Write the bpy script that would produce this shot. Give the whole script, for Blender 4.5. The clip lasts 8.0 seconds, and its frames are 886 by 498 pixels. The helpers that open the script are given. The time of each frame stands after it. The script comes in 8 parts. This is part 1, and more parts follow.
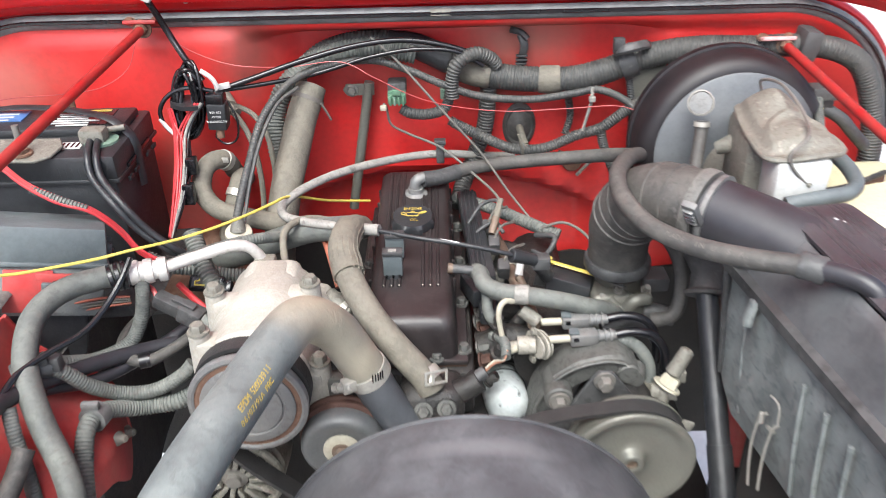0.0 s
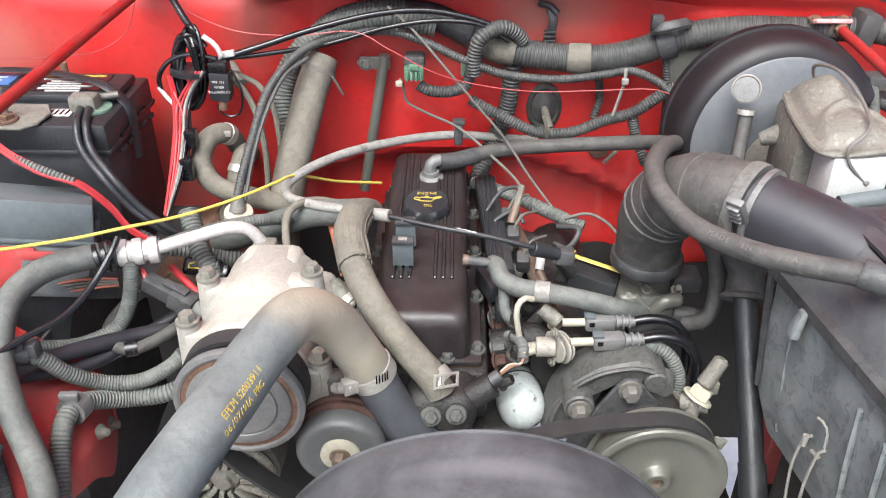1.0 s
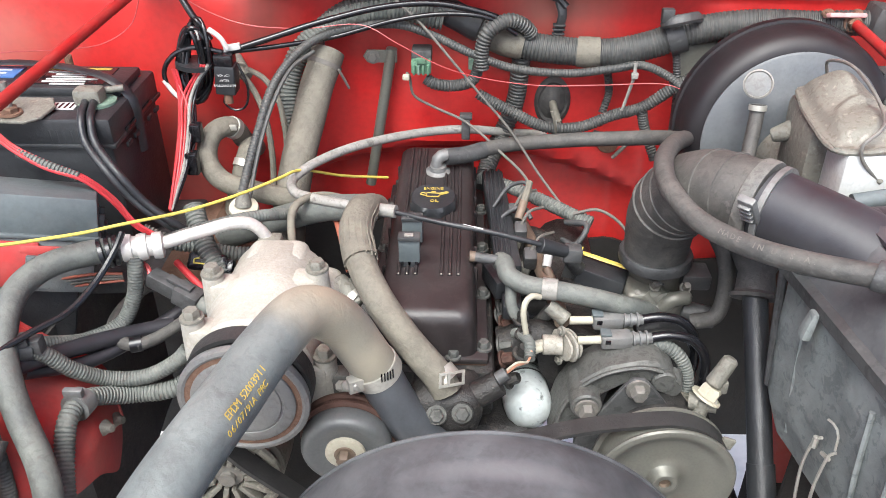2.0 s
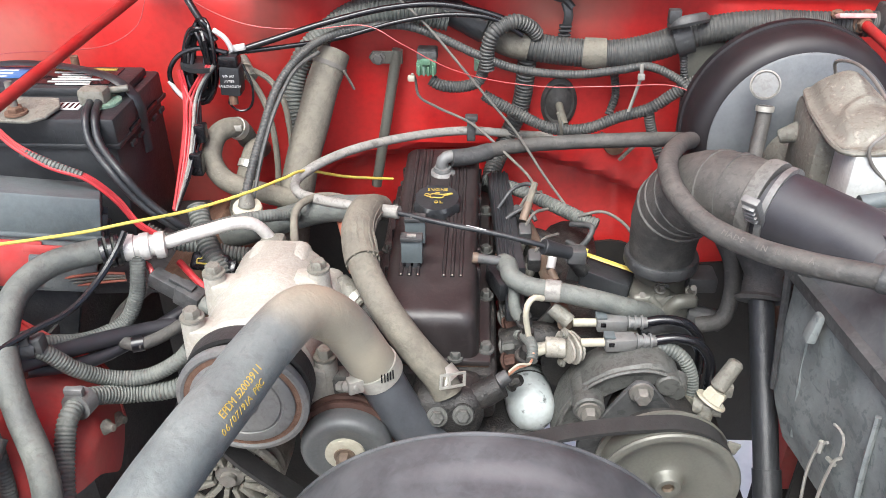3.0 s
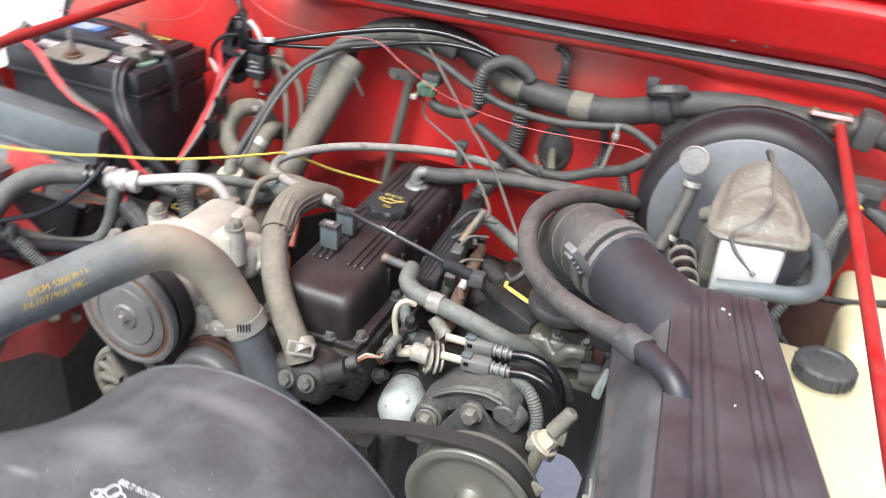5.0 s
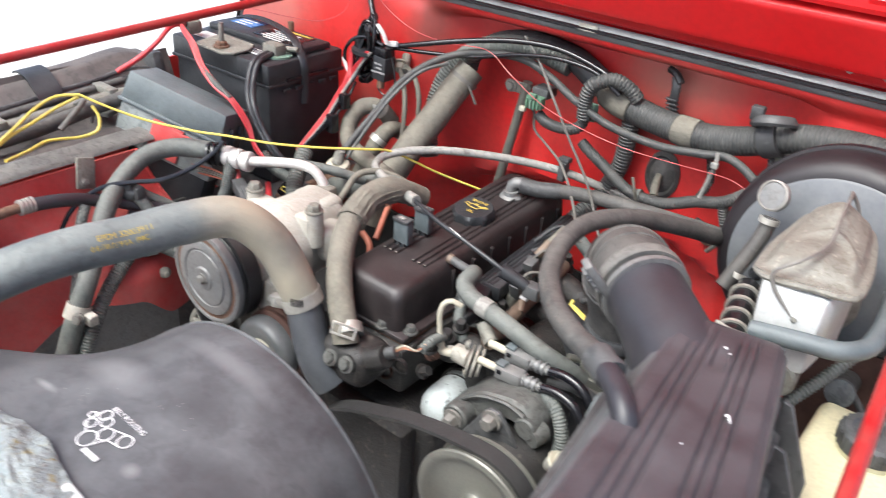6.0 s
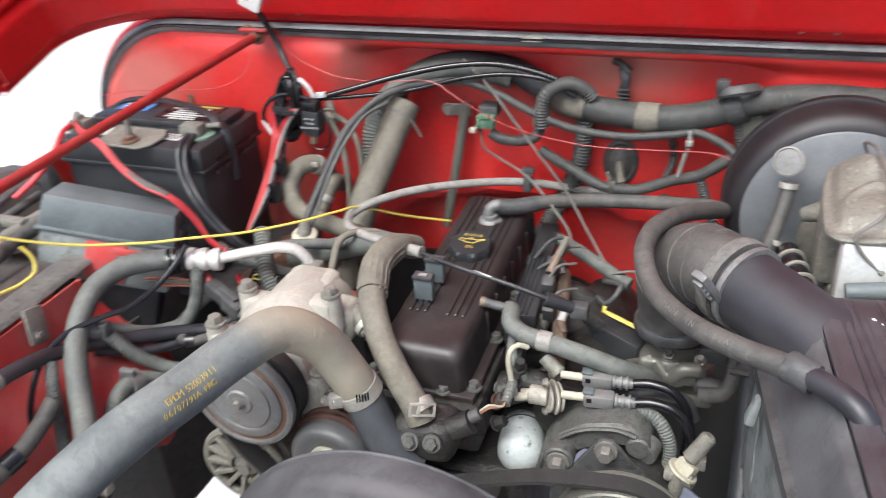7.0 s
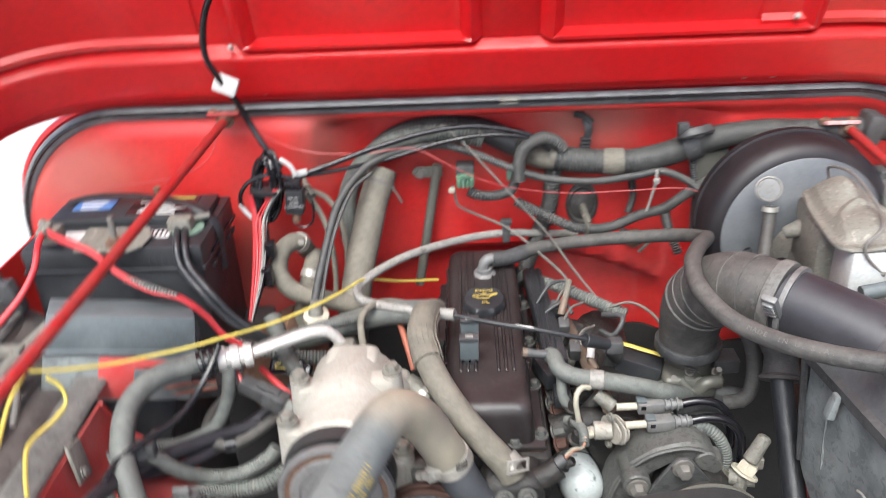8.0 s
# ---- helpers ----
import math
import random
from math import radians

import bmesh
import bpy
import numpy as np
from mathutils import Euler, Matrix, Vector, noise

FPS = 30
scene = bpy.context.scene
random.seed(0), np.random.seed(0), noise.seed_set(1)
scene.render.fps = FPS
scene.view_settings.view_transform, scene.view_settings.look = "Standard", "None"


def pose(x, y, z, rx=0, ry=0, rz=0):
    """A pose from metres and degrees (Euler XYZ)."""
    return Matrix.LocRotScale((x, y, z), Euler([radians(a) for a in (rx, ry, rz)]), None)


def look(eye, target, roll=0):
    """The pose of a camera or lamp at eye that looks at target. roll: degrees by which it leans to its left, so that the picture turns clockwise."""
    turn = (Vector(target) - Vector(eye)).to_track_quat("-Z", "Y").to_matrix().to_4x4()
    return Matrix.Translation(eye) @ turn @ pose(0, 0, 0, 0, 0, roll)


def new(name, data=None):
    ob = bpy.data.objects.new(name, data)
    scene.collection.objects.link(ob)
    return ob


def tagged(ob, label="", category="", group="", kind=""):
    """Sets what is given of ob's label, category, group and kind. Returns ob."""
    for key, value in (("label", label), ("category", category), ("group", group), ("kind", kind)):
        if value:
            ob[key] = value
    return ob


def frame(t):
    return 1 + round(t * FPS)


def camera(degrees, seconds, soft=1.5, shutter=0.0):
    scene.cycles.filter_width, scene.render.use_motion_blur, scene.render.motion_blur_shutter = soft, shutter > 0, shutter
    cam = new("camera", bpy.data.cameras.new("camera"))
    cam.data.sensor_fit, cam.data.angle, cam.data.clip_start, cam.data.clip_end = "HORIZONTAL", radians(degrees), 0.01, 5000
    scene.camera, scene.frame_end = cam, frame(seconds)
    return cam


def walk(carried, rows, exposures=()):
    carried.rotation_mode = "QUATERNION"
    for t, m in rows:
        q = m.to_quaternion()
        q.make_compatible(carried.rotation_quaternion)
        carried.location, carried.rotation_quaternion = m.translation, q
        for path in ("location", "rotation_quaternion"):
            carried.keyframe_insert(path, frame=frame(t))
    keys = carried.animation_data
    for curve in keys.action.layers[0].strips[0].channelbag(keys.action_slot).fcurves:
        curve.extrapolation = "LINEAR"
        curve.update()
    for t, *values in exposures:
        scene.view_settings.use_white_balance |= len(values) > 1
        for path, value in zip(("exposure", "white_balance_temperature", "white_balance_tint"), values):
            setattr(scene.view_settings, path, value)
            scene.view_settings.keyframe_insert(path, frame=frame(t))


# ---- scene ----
# ---- camera and walk ----
cam = camera(57.7, 8.0, soft=0.8, shutter=0.65)
PATH = [
    (0, (-0.026, 0.063, 1.565), (-0.025, 1.778, 0.537), -1.4),
    (0.5, (-0.027, 0.133, 1.542), (-0.066, 1.845, 0.51), -0.8),
    (1, (-0.029, 0.137, 1.531), (-0.059, 1.828, 0.465), 0.1),
    (1.5, (-0.033, 0.143, 1.532), (-0.067, 1.822, 0.446), 0.2),
    (3, (-0.017, 0.15, 1.525), (-0.097, 1.835, 0.45), -0.3),
    (3.5, (-0.034, 0.15, 1.513), (-0.118, 1.848, 0.461), -0.1),
    (4, (-0.067, 0.127, 1.544), (-0.033, 1.823, 0.484), 0.4),
    (4.2, (0.005, 0.092, 1.549), (-0.001, 1.814, 0.531), 1.2),
    (5.3, (0.409, 0.158, 1.534), (-0.379, 1.711, 0.551), 5.1),
    (5.5, (0.446, 0.176, 1.536), (-0.451, 1.682, 0.571), 4.3),
    (5.9, (0.512, 0.214, 1.533), (-0.529, 1.607, 0.546), 4.0),
    (6, (0.503, 0.206, 1.536), (-0.537, 1.601, 0.551), 4.4),
    (6.5, (0.451, 0.181, 1.551), (-0.647, 1.567, 0.616), -1.6),
    (7, (0.222, 0.131, 1.569), (-0.371, 1.764, 0.579), -3.1),
    (7.2, (0.156, 0.098, 1.562), (-0.294, 1.793, 0.601), -0.5),
    (7.5, (0.112, 0.059, 1.562), (-0.314, 1.776, 0.629), -1.1),
    (8, (-0.082, 0.064, 1.625), (-0.152, 1.835, 0.697), -2.7),
]
EXPOSURES = [(0, 1.50), (4, 1.50), (6, 1.52), (6.5, 1.41), (7, 1.23), (7.5, 1.36), (8, 1.36)]
walk(cam, [(t, look(eye, target, roll)) for t, eye, target, roll in PATH], EXPOSURES)

# ---- world, sun, exposure ----
scene.view_settings.exposure = 1.42
world = bpy.data.worlds.new("overcast_sky")
scene.world = world
world.use_nodes = True
wn, wl = world.node_tree.nodes, world.node_tree.links
sky = wn.new("ShaderNodeTexSky")
sky.sky_type, sky.sun_disc = 'NISHITA', False
SUN_ELEV, SUN_ROT = radians(58), radians(197)
sky.sun_elevation, sky.sun_rotation = SUN_ELEV, SUN_ROT
sky.dust_density, sky.air_density = 4.0, 0.7
hsv = wn.new("ShaderNodeHueSaturation")
hsv.inputs["Saturation"].default_value = 1.0
wl.new(sky.outputs[0], hsv.inputs["Color"])
wl.new(hsv.outputs[0], wn["Background"].inputs[0])
wn["Background"].inputs[1].default_value = 0.15
sun = new("sun", bpy.data.lights.new("sun", 'SUN'))
sun.data.energy, sun.data.angle, sun.data.color = 2.0, radians(40), (0.91, 1.0, 1.01)
sun.matrix_world = look((-1.0, -2.4, 6.5), (0, 0.9, 1.0))

# ---- materials ----
def mat(name, base, rough=0.5, metal=0.0, dust=None, amount=0.0, grain=60.0, bump=0.15, coat=0.0, speck=None, second=None, patch=6.0, up=0.0, blot=None, blots=0.5):
    """Principled surface with broad patches, fine grain, dust by noise and on faces that look up, sharp-edged blotches and relief at two scales."""
    m = bpy.data.materials.new(name)
    m.use_nodes = True
    n, l = m.node_tree.nodes, m.node_tree.links
    p = n["Principled BSDF"]
    co = n.new("ShaderNodeTexCoord")
    big = n.new("ShaderNodeTexNoise")
    big.inputs["Scale"].default_value, big.inputs["Detail"].default_value = patch, 6.0
    big.inputs["Roughness"].default_value = 0.6
    fine = n.new("ShaderNodeTexNoise")
    fine.inputs["Scale"].default_value, fine.inputs["Detail"].default_value = grain * 4, 5.0
    l.new(co.outputs["Object"], big.inputs["Vector"])
    l.new(co.outputs["Object"], fine.inputs["Vector"])

    def mix(fac, a, b):
        x = n.new("ShaderNodeMix")
        x.data_type = 'RGBA'
        for sock, v in ((x.inputs[0], fac), (x.inputs[6], a), (x.inputs[7], b)):
            if hasattr(v, "is_linked"):
                l.new(v, sock)
            elif isinstance(v, (int, float)):
                sock.default_value = v
            else:
                sock.default_value = (*v, 1.0)
        return x.outputs[2]

    def ramp(sock, lo, hi, top=1.0):
        r = n.new("ShaderNodeMapRange")
        r.inputs["From Min"].default_value, r.inputs["From Max"].default_value = lo, hi
        r.inputs["To Max"].default_value = top
        l.new(sock, r.inputs["Value"])
        return r.outputs[0]

    other = second or tuple(min(1.0, c * 0.72) for c in base)
    col = mix(ramp(big.outputs["Fac"], 0.35, 0.68), base, other)
    col = mix(ramp(fine.outputs["Fac"], 0.40, 0.70, 0.5), col, tuple(c * 0.6 for c in base))
    ro = ramp(big.outputs["Fac"], 0.2, 0.8)
    r2 = n.new("ShaderNodeMapRange")
    r2.inputs["To Min"].default_value, r2.inputs["To Max"].default_value = max(0.04, rough - 0.12), min(1.0, rough + 0.12)
    l.new(ro, r2.inputs["Value"])
    rough_out = r2.outputs[0]
    if dust:
        dn = n.new("ShaderNodeTexNoise")
        dn.inputs["Scale"].default_value, dn.inputs["Detail"].default_value = patch * 3.1, 8.0
        dn.inputs["Roughness"].default_value = 0.65
        l.new(co.outputs["Object"], dn.inputs["Vector"])
        f = ramp(dn.outputs["Fac"], 0.28, 0.78, amount)
        if up:
            g = n.new("ShaderNodeNewGeometry")
            sx = n.new("ShaderNodeSeparateXYZ")
            l.new(g.outputs["Normal"], sx.inputs[0])
            ad = n.new("ShaderNodeMath")
            ad.operation = 'MULTIPLY_ADD'
            ad.use_clamp = True
            ad.inputs[1].default_value = up
            l.new(ramp(sx.outputs["Z"], 0.1, 1.0), ad.inputs[0])
            l.new(f, ad.inputs[2])
            f = ad.outputs[0]
        col = mix(f, col, dust)
        rr = n.new("ShaderNodeMix")
        l.new(f, rr.inputs[0])
        l.new(rough_out, rr.inputs[2])
        rr.inputs[3].default_value = 0.9
        rough_out = rr.outputs[0]
    if speck:
        vo = n.new("ShaderNodeTexNoise")
        vo.inputs["Scale"].default_value, vo.inputs["Detail"].default_value = grain * 1.7, 3.0
        l.new(co.outputs["Object"], vo.inputs["Vector"])
        col = mix(ramp(vo.outputs["Fac"], 0.60, 0.72), col, speck)
    mid = n.new("ShaderNodeTexNoise")
    mid.inputs["Scale"].default_value, mid.inputs["Detail"].default_value = patch * 9.0, 7.0
    mid.inputs["Roughness"].default_value, mid.inputs["Distortion"].default_value = 0.62, 0.6
    l.new(co.outputs["Object"], mid.inputs["Vector"])
    if blot:
        col = mix(ramp(mid.outputs["Fac"], 0.53, 0.60, blots), col, blot)
    l.new(col, p.inputs["Base Color"])
    l.new(rough_out, p.inputs["Roughness"])
    p.inputs["Metallic"].default_value = metal
    p.inputs["Coat Weight"].default_value = coat
    p.inputs["Coat Roughness"].default_value = 0.15
    if bump:
        bp = n.new("ShaderNodeBump")
        bp.inputs["Strength"].default_value, bp.inputs["Distance"].default_value = bump, 0.002
        hs = n.new("ShaderNodeMath")
        hs.operation = 'MULTIPLY_ADD'
        hs.inputs[1].default_value = 1.6
        l.new(mid.outputs["Fac"], hs.inputs[0])
        l.new(fine.outputs["Fac"], hs.inputs[2])
        l.new(hs.outputs[0], bp.inputs["Height"])
        l.new(bp.outputs[0], p.inputs["Normal"])
    return m


M = dict(
    red=mat("red_paint", (0.60, 0.020, 0.018), 0.36, dust=(0.52, 0.105, 0.075), amount=0.55, patch=2.6, grain=25, bump=0.05, coat=0.3, second=(0.50, 0.012, 0.013)),
    red_clean=mat("red_paint_glossy", (0.50, 0.003, 0.006), 0.30, dust=(0.46, 0.018, 0.018), amount=0.25, patch=2.5, grain=25, bump=0.04, coat=0.35),
    red_dusty=mat("red_paint_dusty", (0.47, 0.016, 0.018), 0.45, dust=(0.36, 0.15, 0.13), amount=0.70, patch=5, grain=40, bump=0.12),
    rubber=mat("dusty_rubber", (0.034, 0.034, 0.034), 0.6, dust=(0.15, 0.14, 0.125), amount=0.55, patch=13, grain=60, bump=0.3, up=0.1, speck=(0.085, 0.083, 0.077), blot=(0.026, 0.026, 0.025), blots=0.35),
    hose=mat("faded_hose_rubber", (0.066, 0.074, 0.071), 0.52, dust=(0.182, 0.190, 0.170), amount=0.75, patch=12, grain=60, bump=0.3, up=0.15, speck=(0.105, 0.102, 0.092), blot=(0.052, 0.054, 0.050), blots=0.30),
    hose_tan=mat("dust_caked_hose", (0.102, 0.095, 0.077), 0.75, dust=(0.212, 0.195, 0.156), amount=0.75, patch=14, grain=60, bump=0.4, up=0.15, speck=(0.145, 0.135, 0.108), blot=(0.078, 0.070, 0.054), blots=0.28),
    loom=mat("corrugated_loom_plastic", (0.029, 0.031, 0.032), 0.42, dust=(0.118, 0.118, 0.108), amount=0.55, patch=10, grain=50, bump=0.15, up=0.1, blot=(0.090, 0.086, 0.076), blots=0.35),
    black=mat("black_plastic", (0.0125, 0.0138, 0.0165), 0.36, dust=(0.077, 0.082, 0.086), amount=0.35, patch=9, grain=70, bump=0.2),
    black_dusty=mat("dusty_black_plastic", (0.024, 0.025, 0.027), 0.42, dust=(0.125, 0.127, 0.125), amount=0.6, patch=6, grain=60, bump=0.25, up=0.05, speck=(0.075, 0.076, 0.075), blot=(0.014, 0.014, 0.015), blots=0.50),
    plum=mat("faded_black_plastic", (0.026, 0.0235, 0.027), 0.34, dust=(0.086, 0.080, 0.087), amount=0.65, patch=6, grain=45, bump=0.10, second=(0.026, 0.022, 0.026), blot=(0.050, 0.047, 0.050), blots=0.30),
    shroudgrey=mat("faded_grey_plastic", (0.044, 0.045, 0.049), 0.38, dust=(0.126, 0.130, 0.136), amount=0.8, patch=5, grain=45, bump=0.09, up=0.04, second=(0.032, 0.032, 0.035), blot=(0.036, 0.034, 0.038), blots=0.22),
    cover=mat("valve_cover_paint", (0.0150, 0.0120, 0.0126), 0.30, dust=(0.048, 0.040, 0.039), amount=0.45, patch=9, grain=60, bump=0.10, up=0.05, blot=(0.040, 0.032, 0.031), blots=0.35),
    grime=mat("oily_iron", (0.010, 0.010, 0.0105), 0.40, dust=(0.046, 0.041, 0.036), amount=0.6, patch=30, grain=60, bump=0.45, speck=(0.060, 0.050, 0.042)),
    alu=mat("chalky_cast_aluminium", (0.44, 0.425, 0.385), 0.6, metal=0.1, dust=(0.27, 0.245, 0.195), amount=0.6, patch=16, grain=90, bump=0.3, speck=(0.38, 0.36, 0.31), blot=(0.30, 0.275, 0.225), blots=0.35),
    alu_dark=mat("dirty_cast_aluminium", (0.105, 0.108, 0.103), 0.48, metal=0.3, dust=(0.120, 0.116, 0.104), amount=0.6, patch=14, grain=80, bump=0.3, speck=(0.070, 0.068, 0.062), blot=(0.045, 0.043, 0.040), blots=0.55),
    pipe=mat("aluminium_pipe", (0.62, 0.61, 0.585), 0.4, metal=0.3, dust=(0.42, 0.39, 0.34), amount=0.45, patch=18, bump=0.15),
    steel=mat("dull_steel", (0.22, 0.215, 0.20), 0.45, metal=0.4, dust=(0.16, 0.14, 0.115), amount=0.6, patch=25, bump=0.3),
    zinc=mat("bright_zinc_steel", (0.48, 0.47, 0.43), 0.30, metal=0.5, dust=(0.36, 0.33, 0.27), amount=0.45, patch=24, bump=0.15),
    pulley=mat("grey_pulley_steel", (0.18, 0.185, 0.187), 0.42, metal=0.3, dust=(0.21, 0.20, 0.18), amount=0.5, patch=12, bump=0.2, blot=(0.10, 0.095, 0.085), blots=0.40),
    pulley_olive=mat("olive_pulley_steel", (0.150, 0.150, 0.130), 0.33, metal=0.35, dust=(0.18, 0.175, 0.15), amount=0.45, patch=7, grain=90, bump=0.08),
    rust=mat("rusty_steel", (0.13, 0.062, 0.038), 0.75, metal=0.2, dust=(0.26, 0.175, 0.125), amount=0.6, patch=26, bump=0.5),
    belt=mat("belt_rubber", (0.017, 0.017, 0.018), 0.55, dust=(0.052, 0.050, 0.047), amount=0.5, patch=15, bump=0.25),
    white=mat("white_enamel", (0.50, 0.55, 0.55), 0.35, dust=(0.36, 0.36, 0.33), amount=0.35, patch=14, grain=45, bump=0.1, speck=(0.03, 0.03, 0.03)),
    ivory=mat("ivory_plastic", (0.45, 0.425, 0.335), 0.5, dust=(0.30, 0.27, 0.21), amount=0.5, patch=18, bump=0.15),
    bottle=mat("yellowed_bottle_plastic", (0.62, 0.58, 0.385), 0.4, dust=(0.42, 0.38, 0.25), amount=0.4, patch=6, bump=0.08),
    yellow=mat("yellow_wire_insulation", (0.66, 0.53, 0.085), 0.4, dust=(0.45, 0.39, 0.16), amount=0.4, patch=20, bump=0.0),
    redwire=mat("red_wire_insulation", (0.52, 0.022, 0.032), 0.38, dust=(0.40, 0.11, 0.10), amount=0.3, patch=20, bump=0.0),
    pink=mat("thin_pink_red_wire", (0.48, 0.075, 0.075), 0.4, bump=0.0),
    orange=mat("orange_pipe_paint", (0.36, 0.085, 0.045), 0.55, dust=(0.22, 0.14, 0.10), amount=0.4, bump=0.1),
    blackwire=mat("black_wire_insulation", (0.010, 0.010, 0.012), 0.25, bump=0.0),
    greywire=mat("grey_wire_insulation", (0.10, 0.096, 0.088), 0.6, dust=(0.20, 0.18, 0.15), amount=0.5, patch=25, bump=0.1),
    sleeve=mat("pale_grey_cable_sleeve", (0.30, 0.295, 0.275), 0.5, dust=(0.19, 0.175, 0.15), amount=0.6, patch=14, bump=0.2, speck=(0.12, 0.11, 0.10), blot=(0.13, 0.12, 0.11), blots=0.50),
    green=mat("green_connector_plastic", (0.07, 0.19, 0.115), 0.5, dust=(0.18, 0.2, 0.15), amount=0.4, patch=30),
    mint=mat("corroded_green_copper", (0.13, 0.26, 0.185), 0.8, dust=(0.30, 0.31, 0.27), amount=0.5, patch=60, bump=0.6),
    blue=mat("blue_label_ink", (0.04, 0.17, 0.46), 0.35, dust=(0.3, 0.34, 0.4), amount=0.3, patch=20, bump=0.0),
    paper=mat("white_label_paper", (0.62, 0.62, 0.61), 0.5, dust=(0.42, 0.40, 0.36), amount=0.4, patch=25, bump=0.0),
    ink=mat("yellow_paint_mark", (0.50, 0.36, 0.05), 0.6, dust=(0.25, 0.20, 0.09), amount=0.6, patch=60, bump=0.0),
    whiteink=mat("white_paint_mark", (0.62, 0.62, 0.62), 0.6, bump=0.0),
    mc=mat("dirty_zinc_cast", (0.205, 0.201, 0.176), 0.52, metal=0.2, dust=(0.172, 0.162, 0.134), amount=0.7, patch=16, grain=70, bump=0.35, up=0.1, speck=(0.27, 0.255, 0.22), blot=(0.105, 0.092, 0.070), blots=0.50),
    booster=mat("booster_black_enamel", (0.040, 0.043, 0.050), 0.30, dust=(0.115, 0.125, 0.135), amount=0.6, patch=5, grain=80, bump=0.12, up=0.05),
    seal=mat("weatherstrip_rubber", (0.105, 0.108, 0.110), 0.28, dust=(0.29, 0.295, 0.295), amount=0.7, patch=9, bump=0.2, blot=(0.11, 0.11, 0.108), blots=0.35),
    concrete=mat("pale_concrete", (0.62, 0.61, 0.58), 0.9, dust=(0.5, 0.48, 0.45), amount=0.4, patch=0.6, grain=8, bump=0.3),
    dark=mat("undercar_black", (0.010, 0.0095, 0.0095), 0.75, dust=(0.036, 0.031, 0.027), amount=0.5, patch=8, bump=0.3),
    scuffed=mat("scuffed_pale_plastic", (0.110, 0.124, 0.122), 0.38, dust=(0.235, 0.257, 0.250), amount=0.85, patch=8, grain=40, bump=0.25, second=(0.060, 0.068, 0.070), speck=(0.15, 0.165, 0.16), blot=(0.052, 0.060, 0.062), blots=0.50),
    lidgrey=mat("dusty_blue_grey_plastic", (0.056, 0.070, 0.075), 0.34, dust=(0.160, 0.186, 0.192), amount=0.7, patch=6, grain=60, bump=0.2, up=0.1, blot=(0.075, 0.085, 0.085), blots=0.35),
    rail=mat("dust_covered_rail", (0.085, 0.085, 0.082), 0.6, dust=(0.19, 0.183, 0.165), amount=0.8, patch=14, grain=50, bump=0.4, up=0.1, blot=(0.060, 0.056, 0.050), blots=0.50),
    reservoir=mat("white_reservoir_plastic", (0.52, 0.535, 0.53), 0.35, dust=(0.50, 0.48, 0.43), amount=0.3, patch=14, bump=0.05),
    corroded=mat("white_corroded_metal", (0.11, 0.135, 0.140), 0.8, dust=(0.31, 0.35, 0.355), amount=0.8, patch=30, grain=60, bump=0.8, speck=(0.20, 0.17, 0.09), second=(0.20, 0.22, 0.21), blot=(0.15, 0.12, 0.07), blots=0.3),
    snout=mat("smooth_black_tube", (0.016, 0.015, 0.019), 0.36, dust=(0.062, 0.064, 0.074), amount=0.5, patch=6, bump=0.06, blot=(0.030, 0.029, 0.033), blots=0.40),
    boosterface=mat("dusty_sky_tinted_booster_face", (0.075, 0.084, 0.093), 0.34, dust=(0.16, 0.168, 0.175), amount=0.7, patch=6, grain=60, bump=0.08),
    rimblack=mat("glossy_black_enamel", (0.010, 0.008, 0.010), 0.42, dust=(0.030, 0.026, 0.029), amount=0.4, patch=9, bump=0.06),
    rodred=mat("dirty_red_rod_paint", (0.36, 0.008, 0.010), 0.36, dust=(0.22, 0.05, 0.04), amount=0.6, patch=18, bump=0.1),
    steeldark=mat("smooth_dark_steel", (0.100, 0.106, 0.108), 0.36, metal=0.2, dust=(0.165, 0.168, 0.163), amount=0.5, patch=14, grain=70, bump=0.1),
    rustdark=mat("dark_rusty_steel", (0.060, 0.027, 0.020), 0.7, metal=0.2, dust=(0.125, 0.066, 0.048), amount=0.6, patch=26, bump=0.35),
    boltbrown=mat("tan_brown_bolt_steel", (0.16, 0.115, 0.085), 0.5, metal=0.3, dust=(0.22, 0.17, 0.13), amount=0.6, patch=30, bump=0.2),
    palezinc=mat("pale_dusty_zinc", (0.36, 0.345, 0.305), 0.5, metal=0.2, dust=(0.25, 0.225, 0.18), amount=0.6, patch=22, grain=80, bump=0.25, blot=(0.14, 0.125, 0.10), blots=0.50),
    apron=mat("dusty_brown_apron_plastic", (0.060, 0.052, 0.050), 0.55, dust=(0.135, 0.118, 0.108), amount=0.8, patch=7, grain=50, bump=0.3, blot=(0.030, 0.027, 0.027), blots=0.4),
    shouldergrey=mat("dusty_shoulder_plastic", (0.052, 0.054, 0.058), 0.42, dust=(0.135, 0.142, 0.146), amount=0.75, patch=6, grain=45, bump=0.12, second=(0.038, 0.036, 0.040), blot=(0.040, 0.038, 0.042), blots=0.3),
    chalky=mat("chalked_red_paint", (0.50, 0.20, 0.20), 0.6, dust=(0.62, 0.46, 0.45), amount=0.8, patch=20, grain=50, bump=0.2, second=(0.42, 0.05, 0.05)),
    copper=mat("bare_copper_wire", (0.50, 0.24, 0.15), 0.4, metal=0.5, bump=0.0),
)


